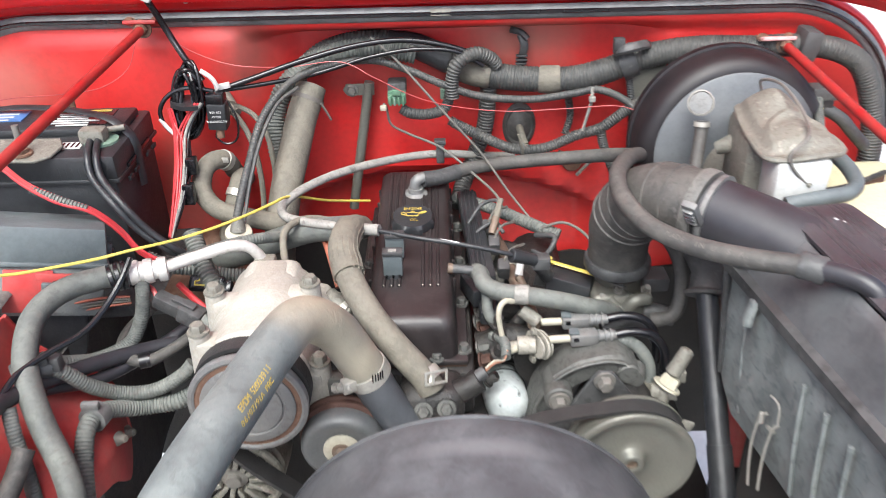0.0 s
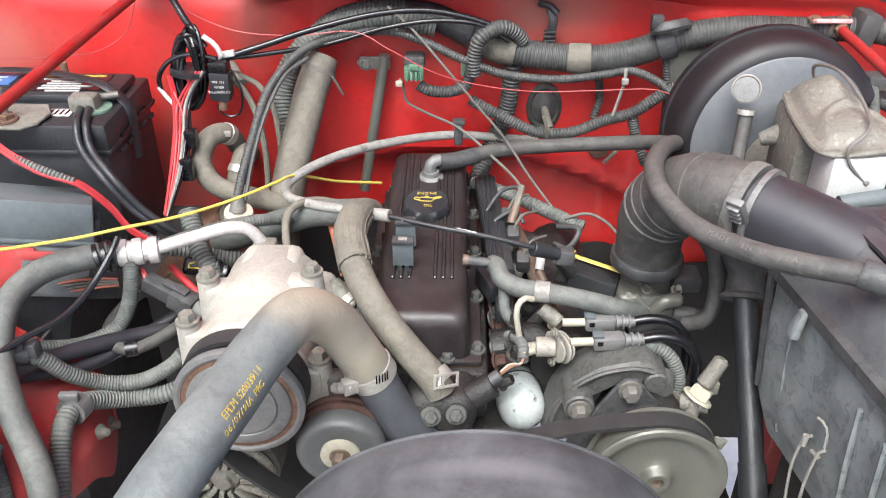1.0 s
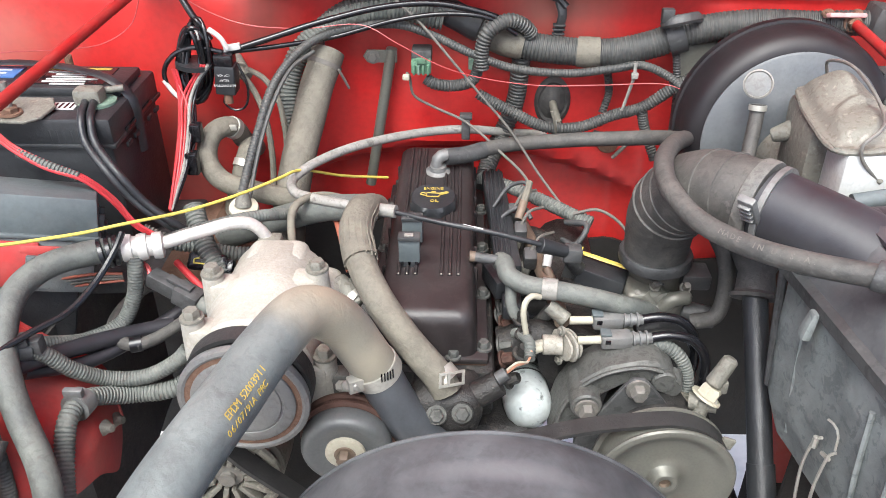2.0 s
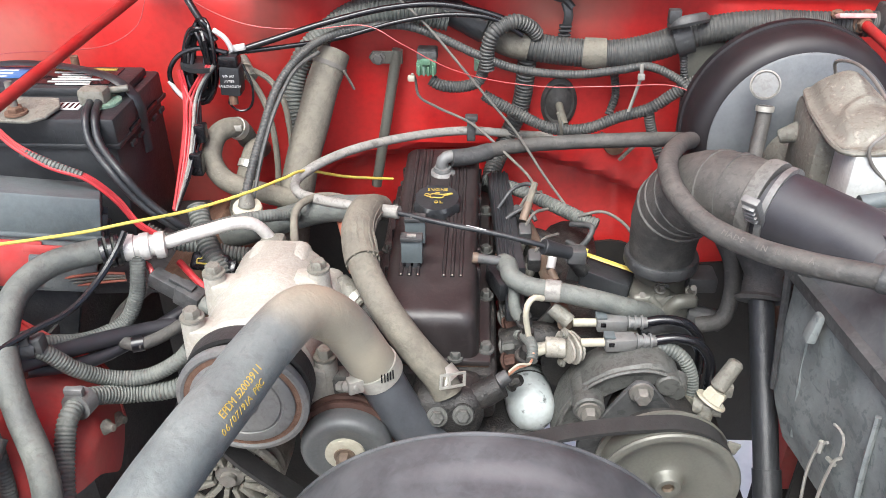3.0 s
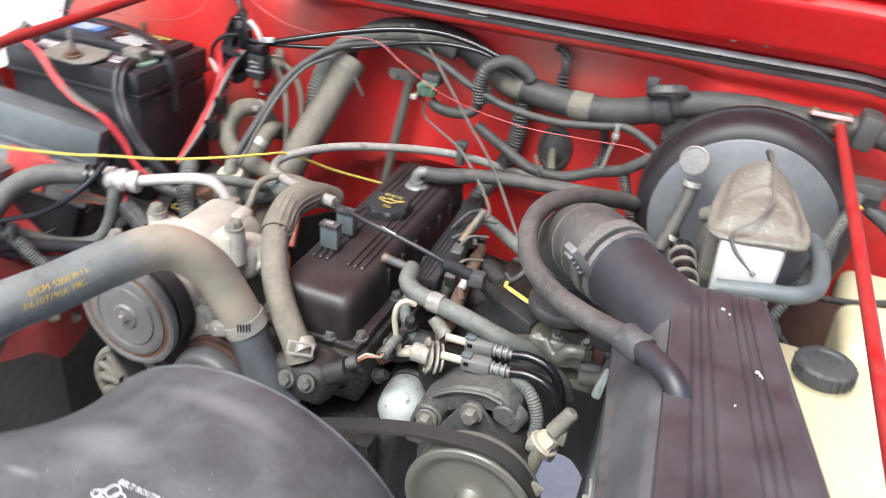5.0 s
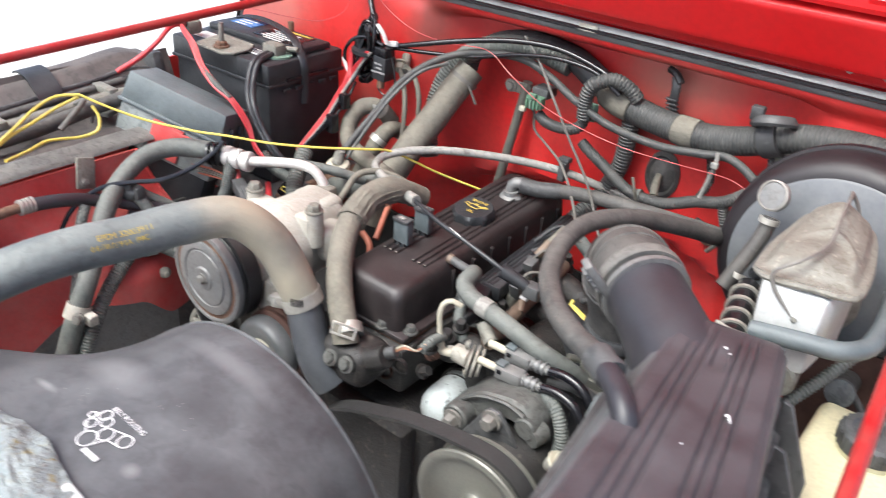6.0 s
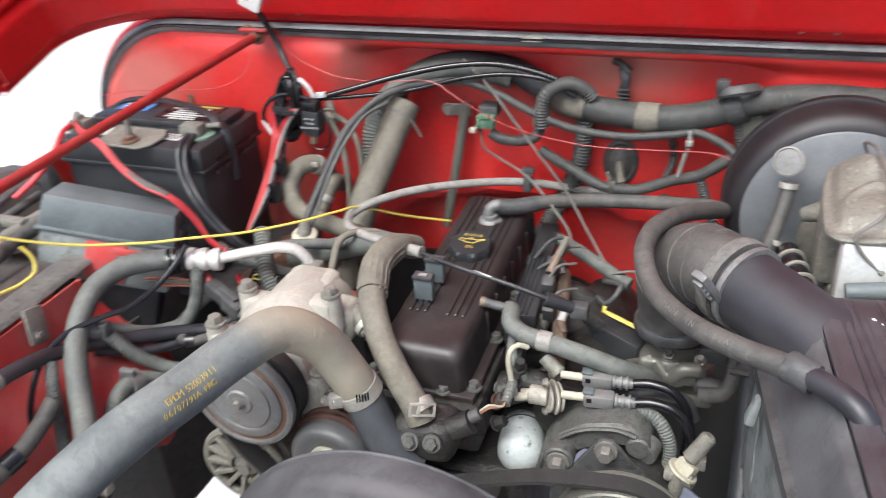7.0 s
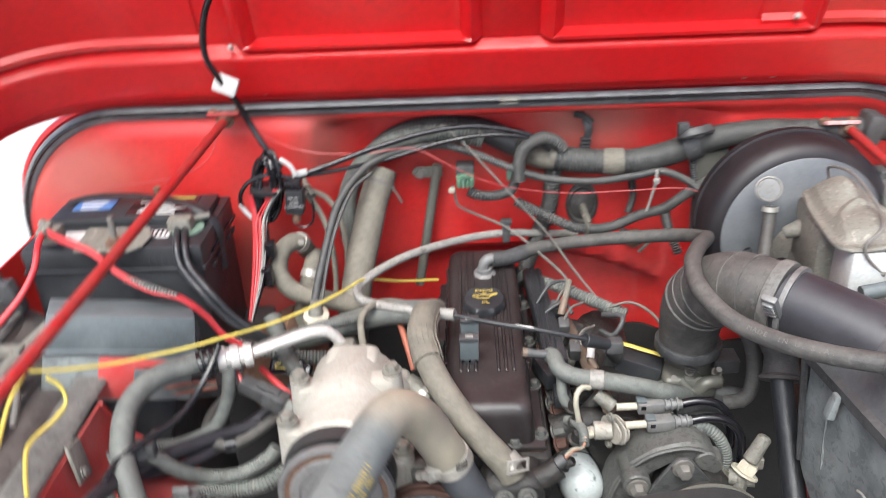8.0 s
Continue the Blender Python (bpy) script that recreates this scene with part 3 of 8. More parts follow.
# ---- inner fenders ----
def fender(sg):
    ob = thing("inner_fender", (sg * 0.47, 0.65, 0.77), "dusty red inner fender with a cut-out edge and grey flange" if sg < 0 else "red inner fender in the shade beside the air cleaner", "fender")

    def panel_x(y, z):
        return 0.500 + 0.017 * ease(z, 0.95, 1.05) - 0.092 * math.exp(-((y - 0.725) / (0.085 if y < 0.725 else 0.19)) ** 2) * (1 - ease(z, 0.90, 1.0))
    def panel(u, v):
        y = 0.30 + (0.545 - 0.045 * v * v) * u
        low = 0.797 + 0.074 * ease(y, 0.565, 0.672) - 0.043 * ease(y, 0.712, 0.772)
        z = low + ((1.050 if sg < 0 else 1.024) - low) * v
        x = panel_x(y, z)
        return (sg * x, y, z)
    part("panel", sheet(panel, 80, 28, 0.003 * sg), "red_dusty", ob)
    part("edge_roll", tube([panel(1.0, k / 8) for k in range(9)], 0.003, 6), "red_dusty", ob)

    def rail(u, v):
        y = 0.28 + 0.585 * v
        return (sg * (0.511 + 0.012 * v + 0.034 * u), y, 1.055 + 0.004 * ease(u, 0.0, 0.10) + 0.010 * u + 0.0005 * math.sin(y * 50) - 0.005 * ease(u, 0.88, 1.0))
    if sg < 0:
        part("rail", sheet(rail, 12, 70, -0.005 * sg), "rail", ob, "dust-covered grey rail on the fender edge")
        part("trough", sheet(lambda u, v: (sg * (0.558 + 0.15 * u), 0.28 + 0.70 * v, 1.045 + 0.012 * math.sin(u * 9) + 0.02 * u), 20, 12, -0.003 * sg), "apron", ob, "dark dusty channel behind the rail")
        part("channel_wall", sheet(lambda u, v: (sg * (0.700 + 0.03 * u + 0.01 * math.sin(v * 5)), 0.28 + 0.72 * v, 1.045 + 0.075 * u), 10, 12, -0.003 * sg), "apron", ob, "dusty fender return")
    else:
        part("shelf", sheet(lambda u, v: (sg * (0.66 + 0.10 * u), 0.28 + 0.86 * v, 1.05 + 0.03 * u), 8, 12, -0.003 * sg), "red_dusty", ob)

    def outer(u, v):
        return (sg * (0.762 + 0.03 * math.sin(v * 1.5)), 0.15 + 1.1 * u, 1.09 - 0.45 * v)
    part("outer_skin", sheet(outer, 10, 6, 0.003 * sg), "red", ob)
    for y, z in ((0.758, 0.902), (0.80, 0.872)):
        part("push_pin", lathe([(0, 0), (0.009, 0), (0.006, 0.004), (0.004, 0.011), (0, 0.012)], (sg * panel_x(y, z) * 0.995, y, z), (-sg, -0.3, 0.2), 12), "mc", ob)
    part("splash_shield", sheet(lambda u, v: (sg * (0.50 + 0.015 * math.sin(u * 4)), 0.52 + 0.30 * u, 0.60 + 0.33 * v), 16, 8, 0.004), "pulley" if sg < 0 else "rubber", ob)
    part("rear_shield", sheet(lambda u, v: (sg * (0.50 - 0.008 * math.sin(u * 5)), 0.82 + 0.32 * u, 0.60 + 0.36 * v), 16, 8, 0.004), "rubber", ob)
    return ob


fender(-1)
fender(1)

# ---- grille support rods ----
for sg, z0, z1, x0, x1 in ((-1, 1.266, 1.203, 0.430, 0.50), (1, 1.222, 1.132, 0.460, 0.520)):
    ob = thing("support_rod", (sg * x0, 1.17, z0 - 0.02), "long red painted brace rod between bulkhead and grille", "brace rod", "brace rods")
    part("rod", rod((sg * x0, 1.165, z0), (sg * x1, 0.22, z1), 0.0062, seg=14), "rodred", ob)
    br = part("bracket", box(sg * x0 - (0.012 if sg > 0 else 0), 1.18, z0 + 0.004, 0.046, 0.044, 0.006, 0.002, Matrix.Rotation(radians(-20), 4, 'X')), "rodred" if sg < 0 else "chalky", ob, "" if sg < 0 else "chalky worn pink bracket")
    for dx in (-0.018, 0.018):
        part("bolt", bolt((sg * x0 - (0.012 if sg > 0 else 0) + dx, 1.176, z0 + 0.008), (0, -0.3, 1), 0.006, 0.005), "rust", br)
    part("nut", bolt((sg * x0, 1.168, z0), (0, -1, 0.1), 0.009, 0.01), "rust", ob)

# ---- dark sheets added to close the bay beside the engine, in place of deep shade ----
single("lower_shield", sheet(lambda u, v: (0.335 + 0.19 * u, 0.775 + 0.03 * u, 0.45 + 0.46 * v), 10, 10, 0.004), "dark", "added dark sheet for the shade under the air cleaner", "shield", "lower shields", kind="structure")
single("lower_shield", sheet(lambda u, v: (-0.33 + 0.17 * u, 0.90 - 0.03 * u, 0.45 + 0.42 * v), 10, 10, 0.004), "dark", "added dark sheet for the shade behind the alternator", "shield", "lower shields", kind="structure")

# ---- underside: frame rails, cross member, radiator ----
for sg in (-1, 1):
    single("frame_rail", box(sg * 0.36, 1.0, 0.50, 0.07, 2.2, 0.12, 0.008), "dark", "black steel chassis rail under the engine bay", "frame rail", "frame rails", kind="structure")
single("axle", rod((-0.6, 0.72, 0.42), (0.6, 0.72, 0.42), 0.045), "dark", "dark front axle tube under the engine", "axle", kind="structure")
rad = thing("radiator", (0, 0.33, 0.55), "dusty grey radiator with side tanks behind the grille", "radiator")
part("core", box(0, 0.335, 0.80, 0.50, 0.04, 0.46, 0.004), "alu_dark", rad)
part("top_tank", box(-0.02, 0.34, 1.045, 0.60, 0.06, 0.05, 0.012), "alu_dark", rad)
for sg in (-1, 1):
    part("side_tank", box(sg * 0.28, 0.335, 0.80, 0.06, 0.06, 0.50, 0.012), "black_dusty", rad)
part("corroded_tank", sheet(lambda u, v: (-0.245 + 0.295 * u, 0.335 + 0.062 * v + 0.006 * math.sin(u * 11), 1.066 + 0.010 * math.sin(math.pi * v) + 0.005 * noise.noise(Vector((u * 11, v * 4, 3))) + 0.004 * abs(noise.noise(Vector((u * 26, v * 8, 7))))), 90, 28, -0.012), "corroded", rad, "blue-grey crusted top of the tank")
part("overflow_strip", box(0.066, 0.382, 1.064, 0.070, 0.016, 0.010, 0.004, Matrix.Rotation(radians(-4), 4, 'Z')), "reservoir", rad, "white plastic strip")
part("filler_cap", lathe([(0, 0), (0.03, 0), (0.032, 0.006), (0.028, 0.012), (0.012, 0.016), (0, 0.016)], (-0.16, 0.345, 1.07), (0, 0, 1), 20), "alu", rad, "pale corroded filler cap")
single("grille_panel", sheet(lambda u, v: (-0.72 + 1.44 * u, 0.24 - 0.02 * math.sin(u * math.pi), 0.55 + 0.53 * v), 30, 8, 0.006), "red", "red painted grille panel at the front", "grille", kind="structure")

# ---- engine ----
EX = -0.066
engine = thing("engine", (EX, 1.0, 0.50), "oily dark cast-iron four-cylinder engine block with head", "engine")
part("block", box(EX + 0.01, 1.0, 0.70, 0.24, 0.40, 0.32, 0.02, seg=3), "grime", engine)
part("head", box(EX, 0.998, 0.917, 0.150, 0.39, 0.066, 0.008), "grime", engine)
for k, (x, z, r) in enumerate(((-0.108, 0.918, 0.013), (-0.066, 0.902, 0.016), (-0.018, 0.914, 0.014), (0.008, 0.930, 0.011))):
    part("core_plug", lathe([(0, 0.0), (r * 0.8, 0.0), (r * 0.82, 0.003), (r, 0.004), (r, -0.002)], (x, 0.8035, z), (0, -1, 0), 20), "grime" if k % 2 else "rustdark", engine)
random.seed(23)
for k in range(16):
    y = 0.825 + 0.022 * k
    x = 0.014 + 0.012 * random.random()
    part("head_bolt", bolt((x, y, 0.948 - 0.03 * random.random()), (0.9, -0.2, 0.35 + 0.4 * random.random()), 0.0065 + 0.003 * random.random(), 0.010 + 0.008 * random.random()), ("grime", "rustdark", "alu_dark")[k % 3], engine)
part("timing_cover", box(EX + 0.01, 0.785, 0.73, 0.20, 0.035, 0.26, 0.012), "grime", engine)
part("oil_pan", box(EX, 1.02, 0.50, 0.2, 0.4, 0.12, 0.03), "dark", engine)

# valve cover: skirt flange, body with tapered sides, raised ribs on the top
VC = thing("valve_cover", (EX, 0.985, 0.945), "faded black valve cover with pressed ribs", "valve cover")


def cover_body(y0, y1, half, base, top, rise, rim=0.014):
    """A tapered pressed box with a rounded shoulder; rise lifts its top from front to back."""
    b = bmesh.new()
    rows = []
    h = top - base
    for f, inx, iy in ((0.0, 0.0, 0.0), (0.35, 0.001, 0.001), (0.75, 0.004, 0.003), (0.90, 0.0065, 0.006), (0.975, 0.0105, 0.011), (1.0, 0.0155, 0.017)):
        n, wx, ring = 10, half - inx, []
        for sx, sy in ((1, -1), (1, 1), (-1, 1), (-1, -1)):
            cx, cy = sx * (wx - rim), (y0 + iy + rim if sy < 0 else y1 - iy - rim)
            start = {(1, -1): -90, (1, 1): 0, (-1, 1): 90, (-1, -1): 180}[(sx, sy)]
            for k in range(n):
                a = radians(start + 90 * k / (n - 1))
                y = cy + rim * math.sin(a)
                ring.append(b.verts.new((EX + cx + rim * math.cos(a), y, base + h * f + rise * (y - y0) / (y1 - y0) * ease(f, 0.3, 1.0))))
        rows.append(ring)
    for a, c in zip(rows, rows[1:]):
        for k in range(len(a)):
            b.faces.new((a[k], a[(k + 1) % len(a)], c[(k + 1) % len(a)], c[k]))
    b.faces.new(rows[-1])
    b.faces.new(rows[0][::-1])
    return b


part("body", cover_body(0.816, 1.205, 0.0560, 0.955, 1.0145, 0.0155), "cover", VC, angle=50)
part("flange", box(EX, 1.010, 0.957, 0.136, 0.396, 0.008, 0.003), "cover", VC)
part("gasket", box(EX, 1.010, 0.9515, 0.132, 0.390, 0.004, 0.001), "rust", VC, "rust-brown edge of the gasket")
for k in range(6):
    x = EX - 0.0335 + 0.0095 * k + (0.0195 if k > 2 else 0.0)
    part("rib", tube([(x, 0.888, 1.0178), (x, 1.0, 1.0222), (x, 1.185, 1.0295)], 0.0024, 6, 0.03), "cover", VC)
    part("worn_tip", lathe([(0, 0), (0.0012, 0), (0.0009, 0.0006), (0, 0.0008)], (x, 0.8885, 1.0196), (0, -0.5, 1), 8), "palezinc", VC, "bare worn rib end")
for k in range(7):
    for sg in (-1, 1):
        part("side_fin", box(EX + sg * 0.0525, 0.925 + 0.042 * k, 0.984, 0.007, 0.006, 0.044, 0.002), "cover", VC)
for x in (EX - 0.063, EX + 0.063):
    for y in (0.832, 0.93, 1.03, 1.13):
        part("cover_bolt", bolt((x, y, 0.9615), (0, 0, 1), 0.0065, 0.009), "alu_dark", VC)
for x in (EX - 0.022, EX + 0.030):
    part("cover_bolt", bolt((x, 0.8165, 0.9615), (0, 0, 1), 0.006, 0.008), "alu_dark", VC)


def scallop():
    b = bmesh.new()
    rows = []
    for r, h, sc in ((0.030, 0.0, 0.003), (0.031, 0.004, 0.003), (0.031, 0.012, 0.003), (0.027, 0.016, 0.0)):
        rows.append([b.verts.new(((r - sc * (0.5 + 0.5 * math.cos(8 * t))) * math.cos(t), (r - sc * (0.5 + 0.5 * math.cos(8 * t))) * math.sin(t), h)) for t in [2 * math.pi * k / 64 for k in range(64)]])
    for a, c in zip(rows, rows[1:]):
        for k in range(64):
            b.faces.new((a[k], a[(k + 1) % 64], c[(k + 1) % 64], c[k]))
    b.faces.new(rows[-1])
    b.faces.new(rows[0][::-1])
    b.transform(aim((-0.066, 1.035, 1.0225), (0, -0.12, 1)))
    return b


cap = part("oil_cap", scallop(), "black", VC, "black filler cap with a yellow oil-can mark")
# lettering direction: upright as seen from the front
up = Matrix.Translation((-0.066, 1.035, 1.0390)) @ Matrix.Rotation(radians(6), 4, 'X')
part("upper_word", lettering("ENGINE", 0.0072, up @ pose(0, 0.0135, 0.0003)), "ink", cap)
part("lower_word", lettering("OIL", 0.0072, up @ pose(0.002, -0.0135, 0.0003)), "ink", cap)
oc = tube([(-0.008, -0.004, 0.0004), (0.007, -0.004, 0.0004), (0.008, -0.001, 0.0004), (0.019, 0.005, 0.0004), (0.0175, 0.006, 0.0004), (0.008, 0.003, 0.0004), (-0.008, 0.003, 0.0004), (-0.008, -0.004, 0.0004)], 0.0008, 5, 0.001)
oc = tube([(-0.002, 0.003, 0.0004), (-0.002, 0.006, 0.0004), (0.003, 0.006, 0.0004)], 0.0008, 5, 0.001, bm=oc)
oc = tube([(-0.008, 0.002, 0.0004), (-0.014, 0.004, 0.0004), (-0.016, 0.001, 0.0004), (-0.008, -0.003, 0.0004)], 0.0008, 5, 0.002, bm=oc)
oc.transform(up @ pose(0, 0, 0.0003))
part("oil_can_mark", oc, "ink", cap)

# two relay-like clips standing on the cover
for dx, dy, dz in ((0.0, 0.0, 0.0), (0.001, 0.040, 0.0015)):
    cl = thing("cable_clip", (-0.088 + dx, 0.910 + dy, 1.022 + dz), "grey plastic block-shaped cable clip", "cable clip", "clips on the valve cover")
    x, y, z = -0.088 + dx, 0.910 + dy, 1.022 + dz
    part("block", box(x, y, z + 0.016, 0.024, 0.012, 0.030, 0.0015), "lidgrey", cl)
    part("jaw", box(x, y - 0.001, z + 0.0335, 0.025, 0.015, 0.005, 0.0012), "black_dusty", cl)
    part("catch", box(x, y - 0.003, z + 0.0368, 0.010, 0.006, 0.0018, 0.0005), "sleeve", cl)
    for tx in (-0.008, 0.0, 0.008):
        part("tooth", box(x + tx, y - 0.004, z + 0.0005, 0.004, 0.004, 0.006, 0.0006), "blackwire", cl)
    part("foot", box(x, y, z - 0.002, 0.016, 0.012, 0.010, 0.001), "black", cl)

# fuel rail loom cover beside the valve cover
ch = thing("wire_channel", (0.02, 1.07, 0.97), "ribbed black plastic wiring channel beside the valve cover", "wire channel")
part("channel", box(0.021, 1.065, 0.985, 0.030, 0.235, 0.022, 0.004, Matrix.Rotation(radians(2), 4, 'X') @ Matrix.Rotation(radians(4), 4, 'Z')), "black", ch)
for k in range(4):
    part("ridge", tube([(0.022 - 0.009 + 0.006 * k, 0.95, 0.992), (0.004 + 0.006 * k, 1.18, 1.0005)], 0.0018, 6, 0.05), "black", ch)

# ---- front drive: compressor, idler, steering pump, belt ----
F = (0, -1, 0)
comp = thing("compressor", (-0.235, 0.80, 0.93), "chalky white cast aluminium air-conditioning compressor with grey clutch", "compressor")
part("body", lathe([(0, 0), (0.050, 0), (0.060, 0.012), (0.061, 0.06), (0.063, 0.065), (0.063, 0.085), (0.058, 0.09), (0.056, 0.16), (0.045, 0.175), (0, 0.18)], (-0.235, 0.745, 0.994), (0, 1, 0), 40), "alu", comp)
part("manifold", box(-0.235, 0.895, 1.022, 0.07, 0.05, 0.05, 0.014, seg=3), "alu", comp)
part("rear_block", box(-0.205, 0.868, 1.005, 0.09, 0.05, 0.05, 0.015, seg=3), "alu", comp)
for x, y, z, h in ((-0.292, 0.765, 1.035, 0.05), (-0.290, 0.835, 1.040, 0.045), (-0.180, 0.84, 1.045, 0.04), (-0.165, 0.765, 0.99, 0.05)):
    part("mounting_ear", rod((x, y, z - h * 0.9), (x, y, z + 0.012), 0.0135, 0.0115, 20, bevel=0.002), "alu", comp)
    web = box(x + (0.012 if x < -0.235 else -0.012), y, z - 0.02, 0.03, 0.03, 0.05, 0.006)
    part("web", web, "alu", comp)
    part("ear_bolt", bolt((x, y, z + 0.013), (0, 0, 1), 0.0085, 0.010), "mc", comp)
part("pulley", lathe([(0, 0.0), (0.058, 0.0), (0.060, 0.002), (0.060, 0.008), (0.056, 0.010), (0.057, 0.0135), (0.055, 0.017), (0.057, 0.0205), (0.055, 0.024), (0.060, 0.027), (0.0625, 0.030), (0.0625, 0.034), (0.058, 0.0345), (0.054, 0.0325), (0, 0.0325)], (-0.235, 0.745, 0.992), F, 56), "belt", comp, "black grooved clutch pulley")
part("rim", lathe([(0.0565, 0.0), (0.0565, 0.0030), (0.0590, 0.0042), (0.0632, 0.0030), (0.0640, 0.0), (0.0630, -0.006)], (-0.235, 0.7105, 0.992), F, 64), "pulley", comp)
part("rust_ring", lathe([(0.0495, 0.0), (0.0570, 0.0), (0.0570, 0.0022), (0.0495, 0.0022)], (-0.235, 0.7105, 0.992), F, 64), "rust", comp, "rust-brown ring of the clutch")
part("clutch_plate", lathe([(0, 0.001), (0.0505, 0.001), (0.0505, 0.0040), (0.049, 0.0050), (0.0395, 0.0050), (0.0388, 0.0036), (0.0370, 0.0036), (0.0362, 0.0052), (0.016, 0.0052), (0.014, 0.0075), (0.0, 0.0075)], (-0.235, 0.7105, 0.992), F, 64), "pulley", comp, "grey steel clutch plate")
part("hub_nut", bolt((-0.235, 0.7030, 0.992), F, 0.0055, 0.006), "steel", comp)

idl = thing("idler_pulley", (-0.143, 0.73, 0.885), "dark idler pulley with an ivory hub", "pulley")
part("wheel", lathe([(0.0445, 0.010), (0.0462, 0.013), (0.0466, 0.022), (0.0458, 0.027), (0.0440, 0.0305), (0.0410, 0.0328), (0.0375, 0.0332), (0.0330, 0.0320), (0.0270, 0.0295), (0.022, 0.0285), (0, 0.0285)], (-0.143, 0.745, 0.918), F, 56), "steeldark", idl, "smooth dark grey dished face")
part("channel", lathe([(0, -0.006), (0.049, -0.006), (0.0505, -0.004), (0.0500, -0.001), (0.0478, 0.001), (0.0482, 0.004), (0.0500, 0.0065), (0.0498, 0.009), (0.0455, 0.0115), (0, 0.0115)], (-0.143, 0.745, 0.918), F, 56), "rustdark", idl, "rust-brown belt channel")
part("hub_washer", lathe([(0, 0), (0.0205, 0), (0.0205, 0.004), (0.019, 0.005), (0.010, 0.005), (0, 0.0052)], (-0.143, 0.717, 0.918), F, 32), "ivory", idl, "ivory dust cap")
part("centre_bolt", bolt((-0.143, 0.712, 0.918), F, 0.0078, 0.012), "boltbrown", idl)
part("bracket_arm", box(-0.165, 0.765, 0.94, 0.06, 0.02, 0.09, 0.006), "alu_dark", idl)

PSX, PSZ = 0.183, 0.882
ps = thing("steering_pump", (PSX, 0.79, 0.83), "dusty power steering pump with an olive-grey dished pulley", "steering pump")
part("pulley", lathe([(0, 0.020), (0.015, 0.020), (0.0185, 0.0175), (0.022, 0.0150), (0.028, 0.0137), (0.036, 0.0135), (0.046, 0.0147), (0.053, 0.0170), (0.058, 0.0200), (0.062, 0.0232), (0.0655, 0.0252), (0.0690, 0.0258), (0.0716, 0.0248), (0.0728, 0.0225), (0.0722, 0.0200), (0.070, 0.018), (0.066, 0.016), (0.0655, -0.008), (0.070, -0.010), (0.070, -0.013), (0.062, -0.014), (0, -0.014)], (PSX, 0.742, PSZ), F, 60), "pulley_olive", ps)
part("shaft_boss", lathe([(0.0062, 0.018), (0.0064, 0.0265), (0.0085, 0.0278), (0.0125, 0.0275), (0.0142, 0.0258), (0.0150, 0.0215), (0.0185, 0.0172)], (PSX, 0.742, PSZ), F, 32), "pulley_olive", ps)
part("shaft_socket", lathe([(0, 0.020), (0.008, 0.020), (0.0085, 0.0255), (0.0065, 0.0255), (0.006, 0.022), (0, 0.0218)], (PSX, 0.742, PSZ), F, 12), "boltbrown", ps)
part("pump_body", lathe([(0, 0), (0.042, 0), (0.048, 0.01), (0.048, 0.07), (0.04, 0.085), (0, 0.09)], (PSX, 0.76, PSZ), (0, 1, 0), 36), "grime", ps)
tri_pl = [(0.098, 0.855), (0.232, 0.855), (0.232, 0.875), (0.172, 0.955), (0.165, 0.963), (0.152, 0.963), (0.145, 0.955), (0.098, 0.875)]
part("front_bracket", plate([(-x, z) for x, z in tri_pl], (0, 0.782, 0), (0, 1, 0), 0.006, 0.0012), "black_dusty", ps)
for x, z, rr in ((0.158, 0.951, 0.0105), (0.107, 0.922, 0.0105)):
    part("bracket_bolt", bolt((x, 0.780, z), F, rr * 0.85, 0.012), "steel", ps)
arm = thing("pump_bracket", (0.155, 0.83, 0.84), "grey cast aluminium pump bracket arched over the pump", "bracket")
arch = [(0.072, 0.855), (0.082, 0.905), (0.100, 0.938), (0.128, 0.960), (0.165, 0.970), (0.200, 0.968), (0.226, 0.956), (0.238, 0.935), (0.238, 0.90), (0.220, 0.90), (0.214, 0.928), (0.190, 0.940), (0.155, 0.940), (0.128, 0.922), (0.112, 0.895), (0.105, 0.855)]
arch = [(x if x < 0.165 else 0.165 + (x - 0.165) * 0.55, z) for x, z in arch]
ar = plate([(-x, z) for x, z in arch], (0, 0.802, 0), (0, 1, 0), 0.052, 0.004)
part("arch", ar, "alu_dark", arm)
part("edge_rib", tube([(0.078, 0.800, 0.870), (0.087, 0.799, 0.910), (0.104, 0.799, 0.938), (0.130, 0.799, 0.957), (0.165, 0.799, 0.965), (0.186, 0.799, 0.960)], 0.0026, 6), "alu_dark", arm)
part("end_lug", lathe([(0.004, 0), (0.0125, 0), (0.0135, 0.003), (0.0135, 0.020), (0.004, 0.020), (0.004, 0)], (0.196, 0.798, 0.938), (0.25, 1, 0.1), 22), "alu_dark", arm)
part("boss", rod((0.107, 0.782, 0.922), (0.107, 0.83, 0.922), 0.017, seg=20, bevel=0.002), "alu_dark", arm)
part("boss", rod((0.190, 0.796, 0.946), (0.190, 0.85, 0.946), 0.0135, seg=20, bevel=0.002), "alu_dark", arm)

